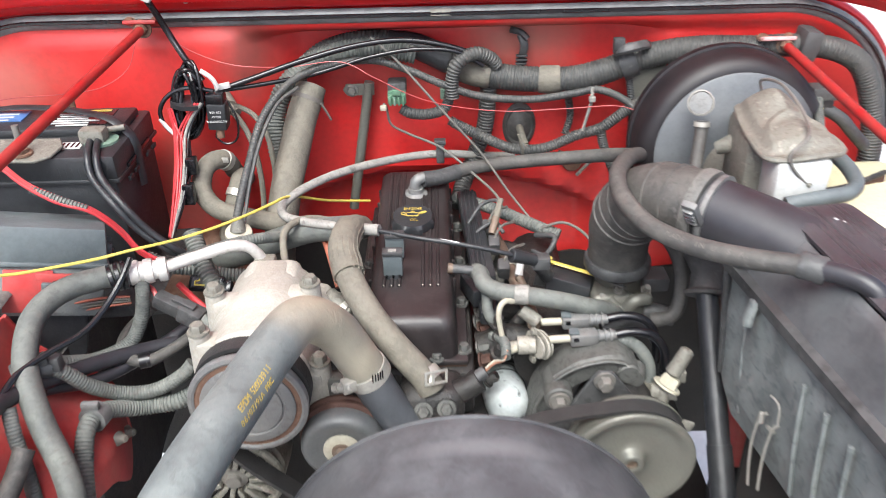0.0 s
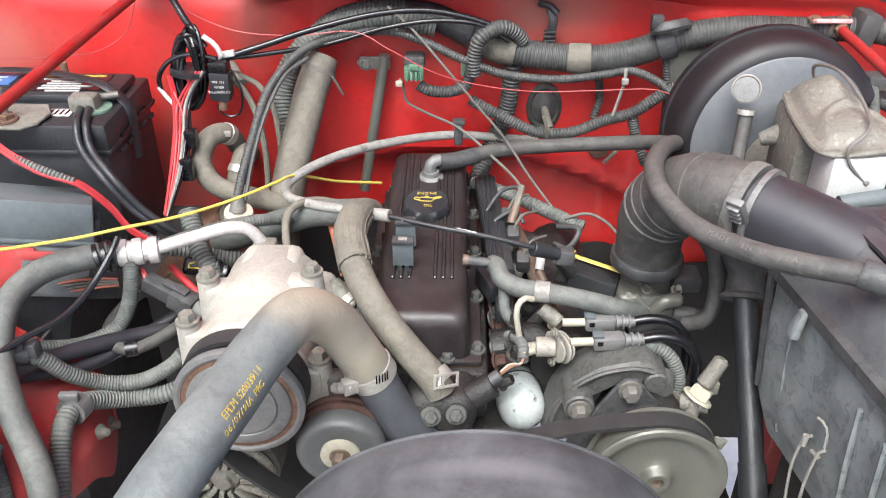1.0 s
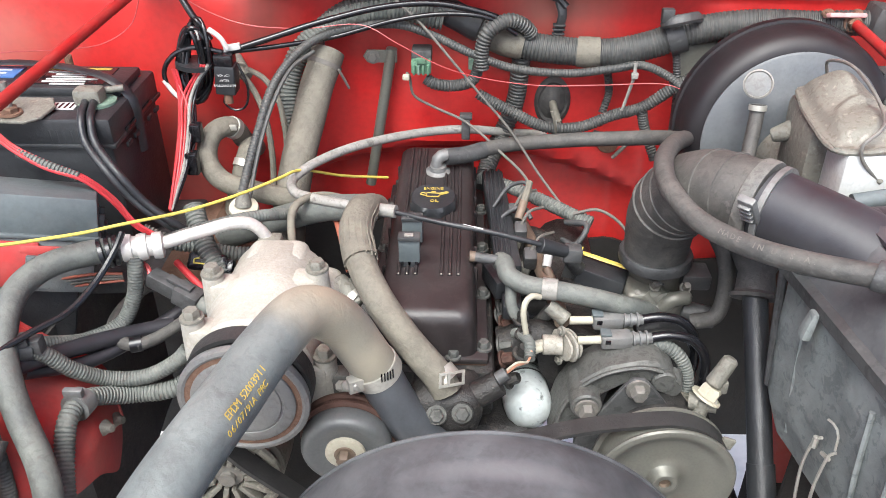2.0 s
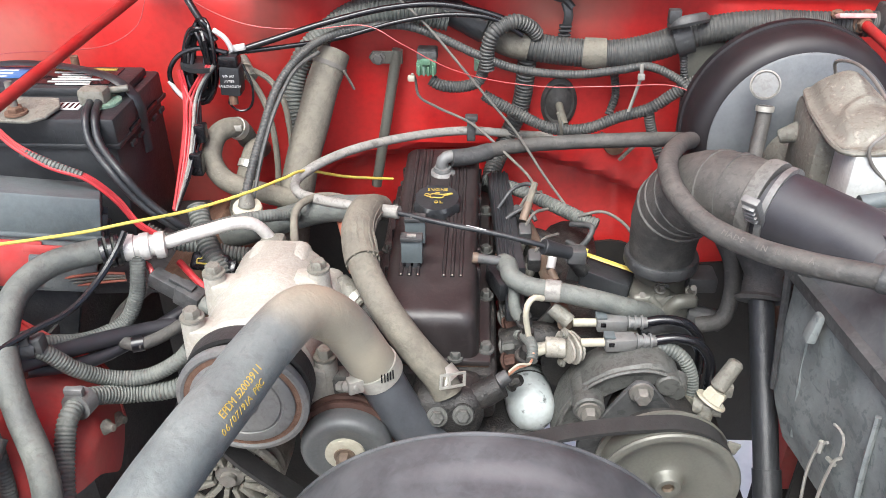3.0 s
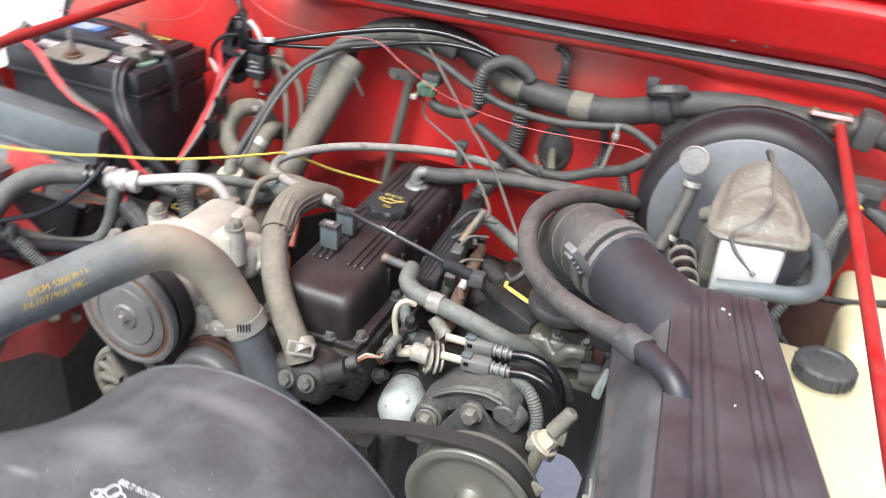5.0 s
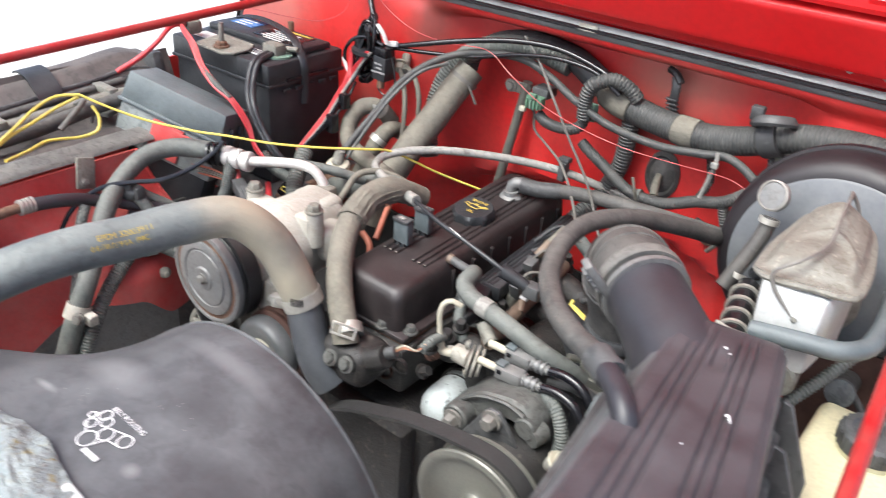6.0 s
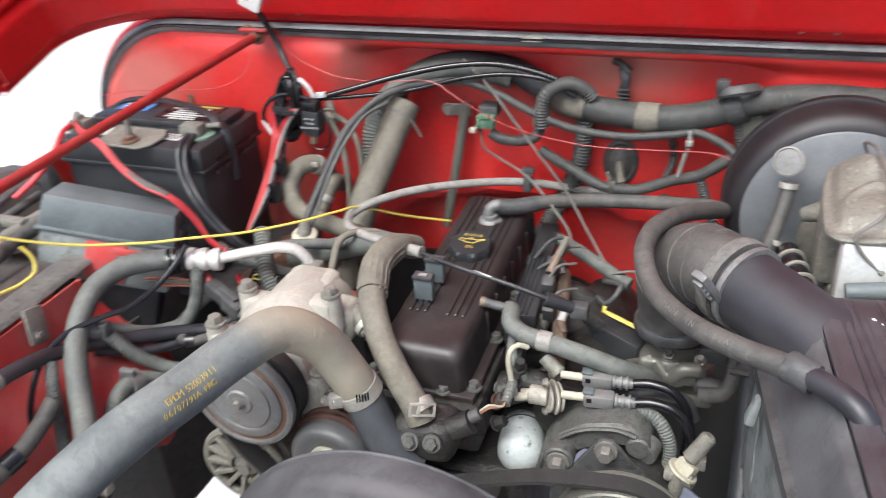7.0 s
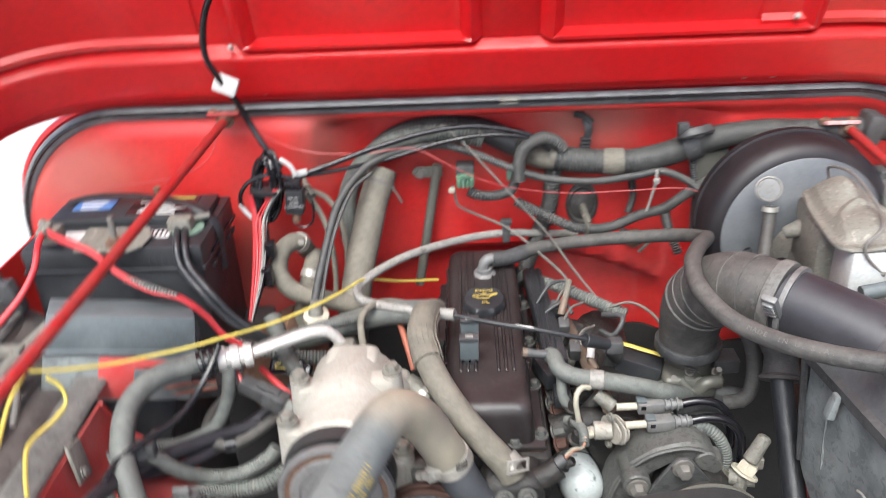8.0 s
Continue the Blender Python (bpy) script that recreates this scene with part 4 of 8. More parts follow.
# serpentine belt: over the pump pulley, down behind the shroud
def belt_loop(path, width, y, th=0.0045, bm=None):
    b = bmesh.new()
    line, _ = smooth_line([(x, 0, z) for x, z in path], 0.006)
    n = len(line)
    tan = np.gradient(line, axis=0)
    rings = []
    for p, t in zip(line, tan):
        t = t / np.linalg.norm(t)
        nx, nz = -t[2], t[0]
        rings.append([b.verts.new((p[0] + s * nx * th / 2, yy, p[2] + s * nz * th / 2)) for s, yy in ((1, y - width / 2), (1, y + width / 2), (-1, y + width / 2), (-1, y - width / 2))])
    for a, c in zip(rings, rings[1:]):
        for k in range(4):
            b.faces.new((a[k], a[(k + 1) % 4], c[(k + 1) % 4], c[k]))
    b.faces.new(rings[0])
    b.faces.new(rings[-1])
    return join(bm, b)


arcp = [(PSX + 0.0678 * math.cos(radians(a)), PSZ + 0.0678 * math.sin(radians(a))) for a in range(-60, 106, 12)]
belt = thing("drive_belt", (0.0, 0.733, 0.78), "black ribbed serpentine drive belt", "belt")
part("pump_run", belt_loop(arcp + [(0.10, 0.938), (0.04, 0.918), (-0.03, 0.887), (-0.09, 0.83)], 0.020, 0.739), "belt", belt)
part("compressor_run", belt_loop([(-0.235 + 0.061 * math.cos(radians(a)), 0.992 + 0.061 * math.sin(radians(a))) for a in range(-110, 200, 14)][::-1] , 0.02, 0.735), "belt", belt)
part("lower_run", belt_loop([(-0.292, 0.958), (-0.263, 0.903), (-0.206, 0.842), (-0.15, 0.785), (-0.12, 0.755)], 0.024, 0.728), "belt", belt)


# fan shroud: ring lofted out to the radiator frame
def shroud_at(u, v):
    a = math.pi * (0.04 + 0.92 * u)
    cx, cz = -0.006, 0.880
    c, s = math.cos(a), math.sin(a)
    ring = Vector((cx - 0.192 * c, 0.60, cz + 0.192 * s))
    k = (abs(c / 0.30) ** 5 + abs(s / 0.175) ** 5) ** (-1 / 5)
    rect = Vector((-0.01 - k * c, 0.375, 0.885 + k * s))
    t = ease(v, 0.12, 1.0)
    p = ring.lerp(rect, t)
    p.y = 0.60 - 0.225 * v
    if v < 0.06:
        p.x, p.z = cx - (0.192 - 0.004 * (0.06 - v) / 0.06) * c, cz + (0.192 - 0.004 * (0.06 - v) / 0.06) * s
    return p


shroud = thing("fan_shroud", (0, 0.49, 0.88), "faded black moulded plastic fan shroud", "fan shroud")
part("shell", sheet(shroud_at, 90, 40, 0.004), "shroudgrey", shroud)
part("ring_lip", tube([shroud_at(k / 60, 0.0) for k in range(61)], 0.0022, 8), "shroudgrey", shroud, "rounded dark lip of the fan ring")


def shroud_top(x, y):
    """Height of the shell over a place near its middle."""
    v = (0.60 - y) / 0.225
    best = min((abs(shroud_at(0.2 + 0.6 * k / 300, v).x - x), k) for k in range(301))
    return shroud_at(0.2 + 0.6 * best[1] / 300, v).z


def lay(x, y):
    return (x, y, shroud_top(x, y) + 0.0012)


rm = thing("belt_routing_mark", (0.0, 0.44, 1.062), "white printed belt routing diagram with a caption", "print")
for cx, cy, r in ((-0.005, 0.4265, 0.0082), (0.0025, 0.4385, 0.0066), (0.021, 0.4440, 0.0064), (-0.0165, 0.4505, 0.0054), (-0.0085, 0.4465, 0.0050), (-0.0185, 0.4380, 0.0050), (-0.0265, 0.4440, 0.0032)):
    part("pulley_ring", tube([lay(cx + r * math.cos(2 * math.pi * k / 24), cy + r * math.sin(2 * math.pi * k / 24)) for k in range(25)], 0.0007, 5, 0.0008, flat=0.4), "whiteink", rm)
for pts in ([(-0.0125, 0.4295), (-0.0235, 0.4378)], [(0.002, 0.4220), (0.0085, 0.4350)], [(-0.001, 0.4440), (0.018, 0.4498)], [(0.0085, 0.4355), (0.0235, 0.4380)], [(-0.0235, 0.4395), (-0.0215, 0.4520)], [(-0.0285, 0.4465), (-0.0225, 0.4490)]):
    part("belt_line", tube([lay(*p) for p in pts], 0.0007, 5, 0.002, flat=0.4), "whiteink", rm)
tz = shroud_top(0.003, 0.458)
part("caption", lettering("BELT ROUTING", 0.0066, Matrix.Translation((0.004, 0.4590, tz + 0.0010)) @ Matrix.Rotation(radians(-2), 4, 'Z'), 0.0003), "whiteink", rm)
part("text_bar", box(0.0125, 0.4185, shroud_top(0.0125, 0.4185) + 0.0012, 0.019, 0.0045, 0.0008, 0), "whiteink", rm)
sc = thing("paint_fleck", (0.02, 0.50, 1.06), "tiny pale flecks lying on the shroud", "flecks")
for cx, cy, n0, sp in ((0.02, 0.50, 9, 0.09), (-0.06, 0.46, 6, 0.06)):
    for k in range(n0):
        q = Vector((cx + sp * noise.noise(Vector((k * 1.7, cx * 50, 0))) * 1.6, cy + sp * noise.noise(Vector((k * 2.3, cy * 50, 5)))))
        s0 = 0.0004 + 0.0007 * abs(noise.noise(Vector((k * 3.1, 2.0, cx)))) * (2.0 if sp < 0.02 else 0.8)
        part("chip", lathe([(0, 0), (s0, 0), (s0 * 0.6, 0.0003), (0, 0.0004)], lay(q.x, q.y), (0, 0, 1), 6), "sleeve", sc)

# alternator low on the battery side
ALX, ALY, ALZ = -0.280, 0.752, 0.845
alt = thing("alternator", (-0.20, 0.72, 0.80), "dusty aluminium alternator with slotted end frame", "alternator")
part("body", lathe([(0, 0), (0.045, 0), (0.058, 0.012), (0.060, 0.05), (0.056, 0.11), (0, 0.115)], (ALX, ALY, ALZ), (0, 1, 0), 36), "mc", alt)
part("vent_shadow", lathe([(0, 0), (0.051, 0), (0.051, 0.001), (0, 0.001)], (ALX, ALY, ALZ), (0, -1, 0), 30), "dark", alt, "dark slots of the end frame")
for k in range(14):
    a = 2 * math.pi * k / 14
    part("fin", box(0, 0, 0, 0.006, 0.014, 0.034, 0.001, Matrix.Translation((ALX + 0.035 * math.cos(a), ALY - 0.004, ALZ + 0.035 * math.sin(a))) @ Matrix.Rotation(-a + math.pi / 2, 4, 'Y')), "mc", alt)
part("front_ring", tube([(ALX + 0.055 * math.cos(2 * math.pi * k / 36), ALY - 0.004, ALZ + 0.055 * math.sin(2 * math.pi * k / 36)) for k in range(37)], 0.0055, 8), "mc", alt)
part("nose", lathe([(0, 0), (0.017, 0), (0.016, 0.006), (0.009, 0.008), (0.009, 0.014), (0, 0.014)], (ALX, ALY, ALZ), F, 24), "steel", alt)

# ---- oil filter: white canister, chipped ----
of = thing("oil_filter", (0.05, 0.825, 0.86), "white enamelled oil filter canister with chipped paint", "oil filter")
part("can", lathe([(0, 0), (0.0255, 0), (0.0280, 0.004), (0.0282, 0.044), (0.0268, 0.056), (0.0215, 0.066), (0.010, 0.072), (0, 0.073)], (0.046, 0.885, 0.868), (0.10, -1, 0.10), 36), "white", of)
part("bare_seam", lathe([(0.0281, 0.014), (0.0286, 0.0145), (0.0286, 0.0165), (0.0281, 0.017)], (0.046, 0.885, 0.868), (0.10, -1, 0.10), 36), "grime", of)
part("base_ring", lathe([(0.022, -0.01), (0.032, -0.01), (0.032, 0.004), (0.022, 0.004)], (0.046, 0.885, 0.868), (0.10, -1, 0.10), 30), "grime", of)

# thermostat housing and sensor
th = thing("thermostat_housing", (-0.045, 0.77, 0.90), "dark oily thermostat housing with two bolts", "housing")
part("housing", box(-0.042, 0.775, 0.937, 0.075, 0.06, 0.055, 0.018, seg=3), "grime", th)
part("neck", rod((-0.044, 0.778, 0.935), (-0.043, 0.764, 0.962), 0.0155, 0.0150, 22), "grime", th)
part("elbow", tube([(-0.045, 0.775, 0.94), (-0.01, 0.768, 0.952), (0.012, 0.772, 0.965)], 0.014, 14), "grime", th)
for x, z in ((-0.052, 0.955), (-0.026, 0.958)):
    part("bolt", bolt((x, 0.744, z - 0.010), (0, -1, 0.5), 0.0075, 0.007), "alu_dark", th)
part("bolt_boss", rod((-0.052, 0.765, 0.937), (-0.052, 0.744, 0.945), 0.012, seg=16), "grime", th)
part("bolt_boss", rod((-0.026, 0.765, 0.940), (-0.026, 0.744, 0.948), 0.012, seg=16), "grime", th)
se = thing("coolant_sensor", (0.0, 0.775, 0.95), "black plugged temperature sensor with copper-coloured wires", "sensor")
part("plug", rod((-0.008, 0.768, 0.955), (0.020, 0.779, 0.972), 0.0085, 0.0075, 14, bevel=0.001), "black_dusty", se)
for k in range(3):
    part("wire", tube([(0.020, 0.779, 0.972 + 0.002 * k), (0.030, 0.782, 0.980 + 0.002 * k), (0.042, 0.79, 0.978), (0.046, 0.80, 0.985)], 0.0013, 6), "copper" if k < 2 else "ivory", se)
part("sheath", tube([(0.044, 0.795, 0.978), (0.045, 0.812, 0.982), (0.041, 0.840, 0.972), (0.034, 0.87, 0.952)], 0.0062, 10, rib=(0.004, 0.001)), "hose", se)

# engine side grime: studs and manifold lumps in the gap beside the cover
random.seed(5)
man = thing("intake_manifold", (0.09, 0.98, 0.86), "oily dark intake manifold beside the head", "manifold")
part("log", tube([(0.10, 0.86, 0.92), (0.11, 0.98, 0.91), (0.115, 1.14, 0.905)], 0.04, 14, 0.02), "grime", man)
for y in (0.88, 0.95, 1.02, 1.09):
    part("runner", tube([(0.02, y, 0.925), (0.06, y, 0.94), (0.10, y, 0.92)], 0.02, 12), "grime", man)
for k in range(12):
    y = 0.82 + 0.028 * k
    part("stud", bolt((0.025 + 0.02 * random.random(), y, 0.955 + 0.012 * random.random()), (0.2, -0.3, 1), 0.007, 0.014), "grime", man)

# ---- air intake ----
airbox = thing("air_cleaner_box", (0.37, 0.66, 0.90), "faded black plastic air cleaner box with grooved lid", "air cleaner")

def lid_top(u, v):
    y = 0.396 + (0.7955 + 0.0205 * u - 0.396) * v
    xl = 0.3275 + 0.0897 * (0.793 - y)
    xr = 0.4080 + 0.220 * (0.813 - y)
    x = xl + (xr - xl) * u
    g = 0.0
    for c in (0.19, 0.27, 0.35, 0.60, 0.68, 0.76):
        g -= 0.0022 * math.exp(-(((u - c) / 0.014) ** 2)) * ease(v, 0.0, 0.03) * ease(1 - v, 0.015, 0.05)
    g -= 0.004 * ease(v, 0.83, 0.85) * ease(0.91 - v, 0, 0.02) * ease(u, 0.40, 0.44) * ease(0.56 - u, 0, 0.04)
    e = min(u, 1 - u) * 0.1
    return (x, y, 1.168 - 0.006 * u - 0.004 * (1 - ease(e, 0.0, 0.008)) - 0.003 * (1 - ease((1 - v) * 0.4, 0, 0.010)) + g)


part("lid", sheet(lid_top, 130, 60, -0.004), "plum", airbox)
# plan of the box at each height: rear inner, rear outer, front outer, front inner corner
BOX_LEVELS = (
    (1.1560, (0.3290, 0.7935), (0.4040, 0.8130), (0.494, 0.398), (0.3640, 0.398)),
    (1.1500, (0.3215, 0.7990), (0.4085, 0.8180), (0.495, 0.394), (0.3575, 0.394)),
    (1.0990, (0.2920, 0.8130), (0.4120, 0.8250), (0.499, 0.390), (0.3490, 0.390)),
    (1.0960, (0.2840, 0.8190), (0.4165, 0.8300), (0.511, 0.385), (0.3430, 0.385)),
    (1.0870, (0.2840, 0.8190), (0.4165, 0.8300), (0.511, 0.385), (0.3430, 0.385)),
    (1.0830, (0.2935, 0.8120), (0.4120, 0.8240), (0.505, 0.390), (0.3500, 0.390)),
    (0.9500, (0.2975, 0.7950), (0.4100, 0.8100), (0.500, 0.400), (0.3530, 0.400)),
    (0.9150, (0.3060, 0.7700), (0.4040, 0.8000), (0.496, 0.405), (0.3600, 0.405)),
)


def box_ring(u, level):
    """A point of the box's rounded outline at a level."""
    z, *cs = BOX_LEVELS[level]
    cs = [Vector(c) for c in cs]
    k = (u % 1.0) * 4
    i = int(k) % 4
    a, c, d = cs[i - 1], cs[i], cs[(i + 1) % 4]
    r = 0.012
    p, q = c + (a - c).normalized() * r, c + (d - c).normalized() * r
    t = k - int(k)
    if t < 0.4:
        w = t / 0.4
        xy = p * (1 - w) ** 2 + c * 2 * w * (1 - w) + q * w * w
    else:
        e = cs[(i + 1) % 4]
        xy = q.lerp(e + (c - e).normalized() * r, (t - 0.4) / 0.6)
    return Vector((xy.x, xy.y, z))


def box_wall(first, last, wob=0.0):
    def at(u, v):
        k = min(v * (last - first), last - first - 1e-6)
        i = int(k)
        p = box_ring(u, first + i).lerp(box_ring(u, first + i + 1), k - i)
        if wob:
            p.x += wob * noise.noise(p * 38)
        return p
    return at


part("shoulder", sheet(box_wall(0, 2, 0.0008), 120, 16, 0.003), "shouldergrey", airbox, "dusty grey sloping shoulder")
part("flange", sheet(box_wall(2, 5), 120, 3, 0.003), "black_dusty", airbox, "dark clamped flange between lid and housing")
part("housing", sheet(box_wall(5, 7, 0.0022), 160, 24, 0.003), "scuffed", airbox, "scuffed dusty lower housing")
for k in range(5):
    y = 0.785 - 0.058 * k
    xr = 0.418 + 0.222 * (0.825 - y)
    gus = plate([(-x, z) for x, z in ((xr - 0.004, 1.130), (xr + 0.004, 1.128), (xr + 0.032, 1.062), (xr + 0.032, 1.040), (xr - 0.004, 1.010))], (0, y, 0), (0, 1, 0), 0.004, 0.0008)
    part("side_gusset", gus, "black_dusty", airbox)
part("corner_rib", tube([(0.2905, 0.815, 1.083), (0.2935, 0.806, 1.02), (0.2975, 0.795, 0.95)], 0.0045, 8), "black_dusty", airbox)
for k, (y0, z1) in enumerate(((0.760, 1.05), (0.640, 1.06), (0.600, 1.06), (0.560, 1.06))):
    x0 = 0.2945 + (0.812 - y0) * 0.096
    part("wall_rib", tube([(x0, y0, z1), (x0 + 0.002, y0 - 0.006, 0.99), (x0 + 0.006, y0 - 0.014, 0.93)], 0.0028, 6), "scuffed", airbox)
post = box(0, 0, 0, 0.010, 0.016, 0.030, 0.003, Matrix.Translation((0.2890, 0.736, 1.076)) @ Matrix.Rotation(radians(10), 4, 'Y'), top=0.7)
part("latch_post", post, "scuffed", airbox, "scuffed latch tower")
part("boss", rod((0.298, 0.79, 1.095), (0.306, 0.775, 1.130), 0.012, 0.008, 14), "black_dusty", airbox)
clip = tube([(0.3040, 0.682, 0.987), (0.3015, 0.686, 0.982), (0.2995, 0.688, 0.970), (0.3005, 0.693, 0.938), (0.3035, 0.693, 0.902), (0.306, 0.69, 0.875)], 0.0016, 6)
clip = tube([(0.3075, 0.661, 0.990), (0.3045, 0.664, 0.984), (0.3035, 0.666, 0.968), (0.3050, 0.671, 0.938), (0.3070, 0.673, 0.912), (0.309, 0.673, 0.885)], 0.0016, 6, bm=clip)
clip = tube([(0.3030, 0.681, 1.011), (0.3045, 0.673, 1.013), (0.3060, 0.665, 1.010), (0.3065, 0.662, 0.992)], 0.0013, 6, bm=clip)
clip = tube([(0.3010, 0.686, 0.984), (0.3005, 0.685, 0.972)], 0.0030, 6, bm=clip)
clip = tube([(0.3045, 0.676, 0.974), (0.3055, 0.664, 0.978)], 0.0022, 6, bm=clip)
part("spring_clip", clip, "zinc", airbox, "bright wire spring clip")
for x, y, s in ((0.372, 0.770, 0.0016), (0.378, 0.764, 0.0009), (0.405, 0.690, 0.0019), (0.4075, 0.6865, 0.0013), (0.409, 0.684, 0.0008), (0.392, 0.64, 0.0008)):
    fl = lathe([(0, 0), (s, 0), (s * 0.7, 0.0008), (0, 0.001)], (x, y, 1.1650), (0, 0, 1), 7)
    fl = lathe([(0, 0), (s * 0.5, 0), (0, 0.001)], (x + s * 0.9, y - s * 0.6, 1.1650), (0, 0, 1), 5, fl)
    part("paint_chip", fl, "whiteink", airbox, "chip of white paint")

duct = thing("intake_duct", (0.22, 0.88, 1.0), "black intake tube and dusty ribbed rubber elbow", "intake duct")
part("snout", tube([(0.268, 0.842, 1.140, 0.0385), (0.30, 0.81, 1.137, 0.0385), (0.335, 0.775, 1.130, 0.040), (0.365, 0.74, 1.120, 0.041)], 0.041, 32, 0.01), "snout", duct, "smooth black inlet tube")
CL = Vector((0.262, 0.848, 1.1405))
CD = Vector((0.72, -0.69, -0.03)).normalized()
part("clamp_ring", lathe([(0.040, 0), (0.0435, 0), (0.0442, 0.003), (0.0442, 0.011), (0.0435, 0.014), (0.040, 0.014)], CL - CD * 0.006, CD, 48), "rail", duct, "grey clamp ring")
part("clamp_ring", lathe([(0.039, 0), (0.0425, 0), (0.0425, 0.006), (0.039, 0.006)], CL + CD * 0.014, CD, 48), "pulley", duct)
BKM = Matrix.Translation((0.2375, 0.8030, 1.1565)) @ CD.to_track_quat('X', 'Z').to_matrix().to_4x4() @ Matrix.Rotation(radians(38), 4, 'X')
part("buckle", box(0, 0, 0, 0.017, 0.008, 0.044, 0.002, BKM), "pulley", duct, "grey plastic clamp buckle")
for k in range(4):
    part("buckle_tooth", box(0, 0, 0, 0.012, 0.005, 0.003, 0.0006, BKM @ Matrix.Translation((0, -0.005, 0.014 - 0.008 * k))), "pulley", duct)
elb = [(0.268, 0.842, 1.140, 0.0400), (0.245, 0.867, 1.139, 0.0405), (0.2265, 0.896, 1.128, 0.0415), (0.210, 0.928, 1.101, 0.0425), (0.203, 0.951, 1.066, 0.0418), (0.203, 0.962, 1.036, 0.0392), (0.205, 0.968, 1.006, 0.0382)]
part("elbow", tube(elb, 0.043, 36, 0.004), "rubber", duct, "dusty rubber elbow")
line, _ = smooth_line(elb, 0.004)
for k, (i, w) in enumerate(((4, 1.03), (9, 1.03), (14, 1.03), (27, 1.03), (31, 1.035), (35, 1.05))):
    i = min(i, len(line) - 2)
    t = line[i + 1, :3] - line[i - 1, :3]
    r = line[i, 3] * w
    part("elbow_rib", lathe([(r * 0.9, -0.004), (r, -0.002), (r, 0.002), (r * 0.9, 0.004)], line[i, :3], t, 40), "rubber", duct)
part("collar", lathe([(0.036, 0), (0.0425, 0), (0.044, 0.003), (0.044, 0.012), (0.0425, 0.015), (0.036, 0.015)], (0.2055, 0.968, 0.990), (0, 0, 1), 44), "black_dusty", duct)

tb = thing("air_throttle_unit", (0.193, 0.92, 0.93), "dirty cast throttle unit with linkage", "throttle unit")
part("bore", lathe([(0, 0), (0.036, 0), (0.038, 0.01), (0.034, 0.03), (0.036, 0.07), (0, 0.07)], (0.193, 0.926, 0.945), (0, 0, 1), 32), "pulley_olive", tb)
part("side_plate", box(0.205, 0.885, 0.985, 0.055, 0.012, 0.032, 0.005), "pulley_olive", tb)
part("casting", box(0.176, 0.898, 0.975, 0.052, 0.050, 0.062, 0.008, seg=3), "pulley_olive", tb)
part("ear", box(0.148, 0.892, 0.965, 0.018, 0.030, 0.020, 0.004), "pulley_olive", tb)
for zz in (0.952, 0.966, 0.980):
    part("web", box(0.176, 0.872, zz, 0.046, 0.006, 0.003, 0.001), "pulley_olive", tb)
part("vacuum_port", rod((0.150, 0.885, 0.992), (0.138, 0.868, 1.000), 0.005, 0.0045, 12), "pulley_olive", tb)
part("lever", tube([(0.172, 0.882, 1.0), (0.190, 0.872, 0.985), (0.205, 0.87, 1.002), (0.222, 0.873, 1.002)], 0.009, 12), "pulley_olive", tb)
part("cam", lathe([(0, 0), (0.016, 0), (0.016, 0.012), (0.007, 0.014), (0.007, 0.02), (0, 0.02)], (0.197, 0.884, 0.988), (0.1, -1, 0.25), 24), "pulley_olive", tb)
for x, z in ((0.163, 0.996), (0.185, 1.01), (0.222, 1.008)):
    part("screw", bolt((x, 0.885, z), (0, -0.6, 0.8), 0.005, 0.012), "steel", tb)
part("base_flange", box(0.195, 0.925, 0.945, 0.095, 0.09, 0.016, 0.006), "pulley_olive", tb)
part("position_sensor", box(0.236, 0.905, 1.012, 0.036, 0.034, 0.022, 0.004), "black_dusty", tb, "black position sensor")
part("idle_motor", rod((0.222, 0.885, 0.975), (0.262, 0.872, 0.972), 0.013, seg=18, bevel=0.002), "black_dusty", tb)
tb.location += Vector((0.022, 0.068, -0.048))  # under the mouth of the elbow

tps = thing("ignition_coil", (0.150, 0.975, 0.95), "black box-shaped coil with a yellow strip on its edge", "coil")
CM = Matrix.Translation((0.146, 0.985, 0.942)) @ Matrix.Rotation(radians(-20), 4, 'Z') @ Matrix.Rotation(radians(9), 4, 'Y')
part("case", box(0, 0, 0, 0.066, 0.040, 0.050, 0.004, CM, top=0.92), "black", tps)
part("mounting_ear", box(0, 0, 0, 0.020, 0.012, 0.034, 0.003, CM @ Matrix.Translation((-0.038, -0.006, 0.004))), "black_dusty", tps)
part("tower", rod(CM @ Vector((-0.030, -0.012, 0.020)), CM @ Vector((-0.048, -0.030, 0.044)), 0.0095, 0.0075, 16), "black_dusty", tps)
part("yellow_strip", tube([(0.127, 1.000, 0.977), (0.150, 0.992, 0.973), (0.1815, 0.982, 0.967)], 0.0038, 8, flat=0.5), "yellow", tps)
part("strip_hook", tube([(0.127, 1.000, 0.977), (0.121, 1.000, 0.979), (0.122, 1.004, 0.985)], 0.0028, 6), "yellow", tps)
part("lead", tube([(0.180, 0.982, 0.968), (0.192, 0.955, 0.975), (0.205, 0.915, 0.992)], 0.0016, 6), "black", tps)

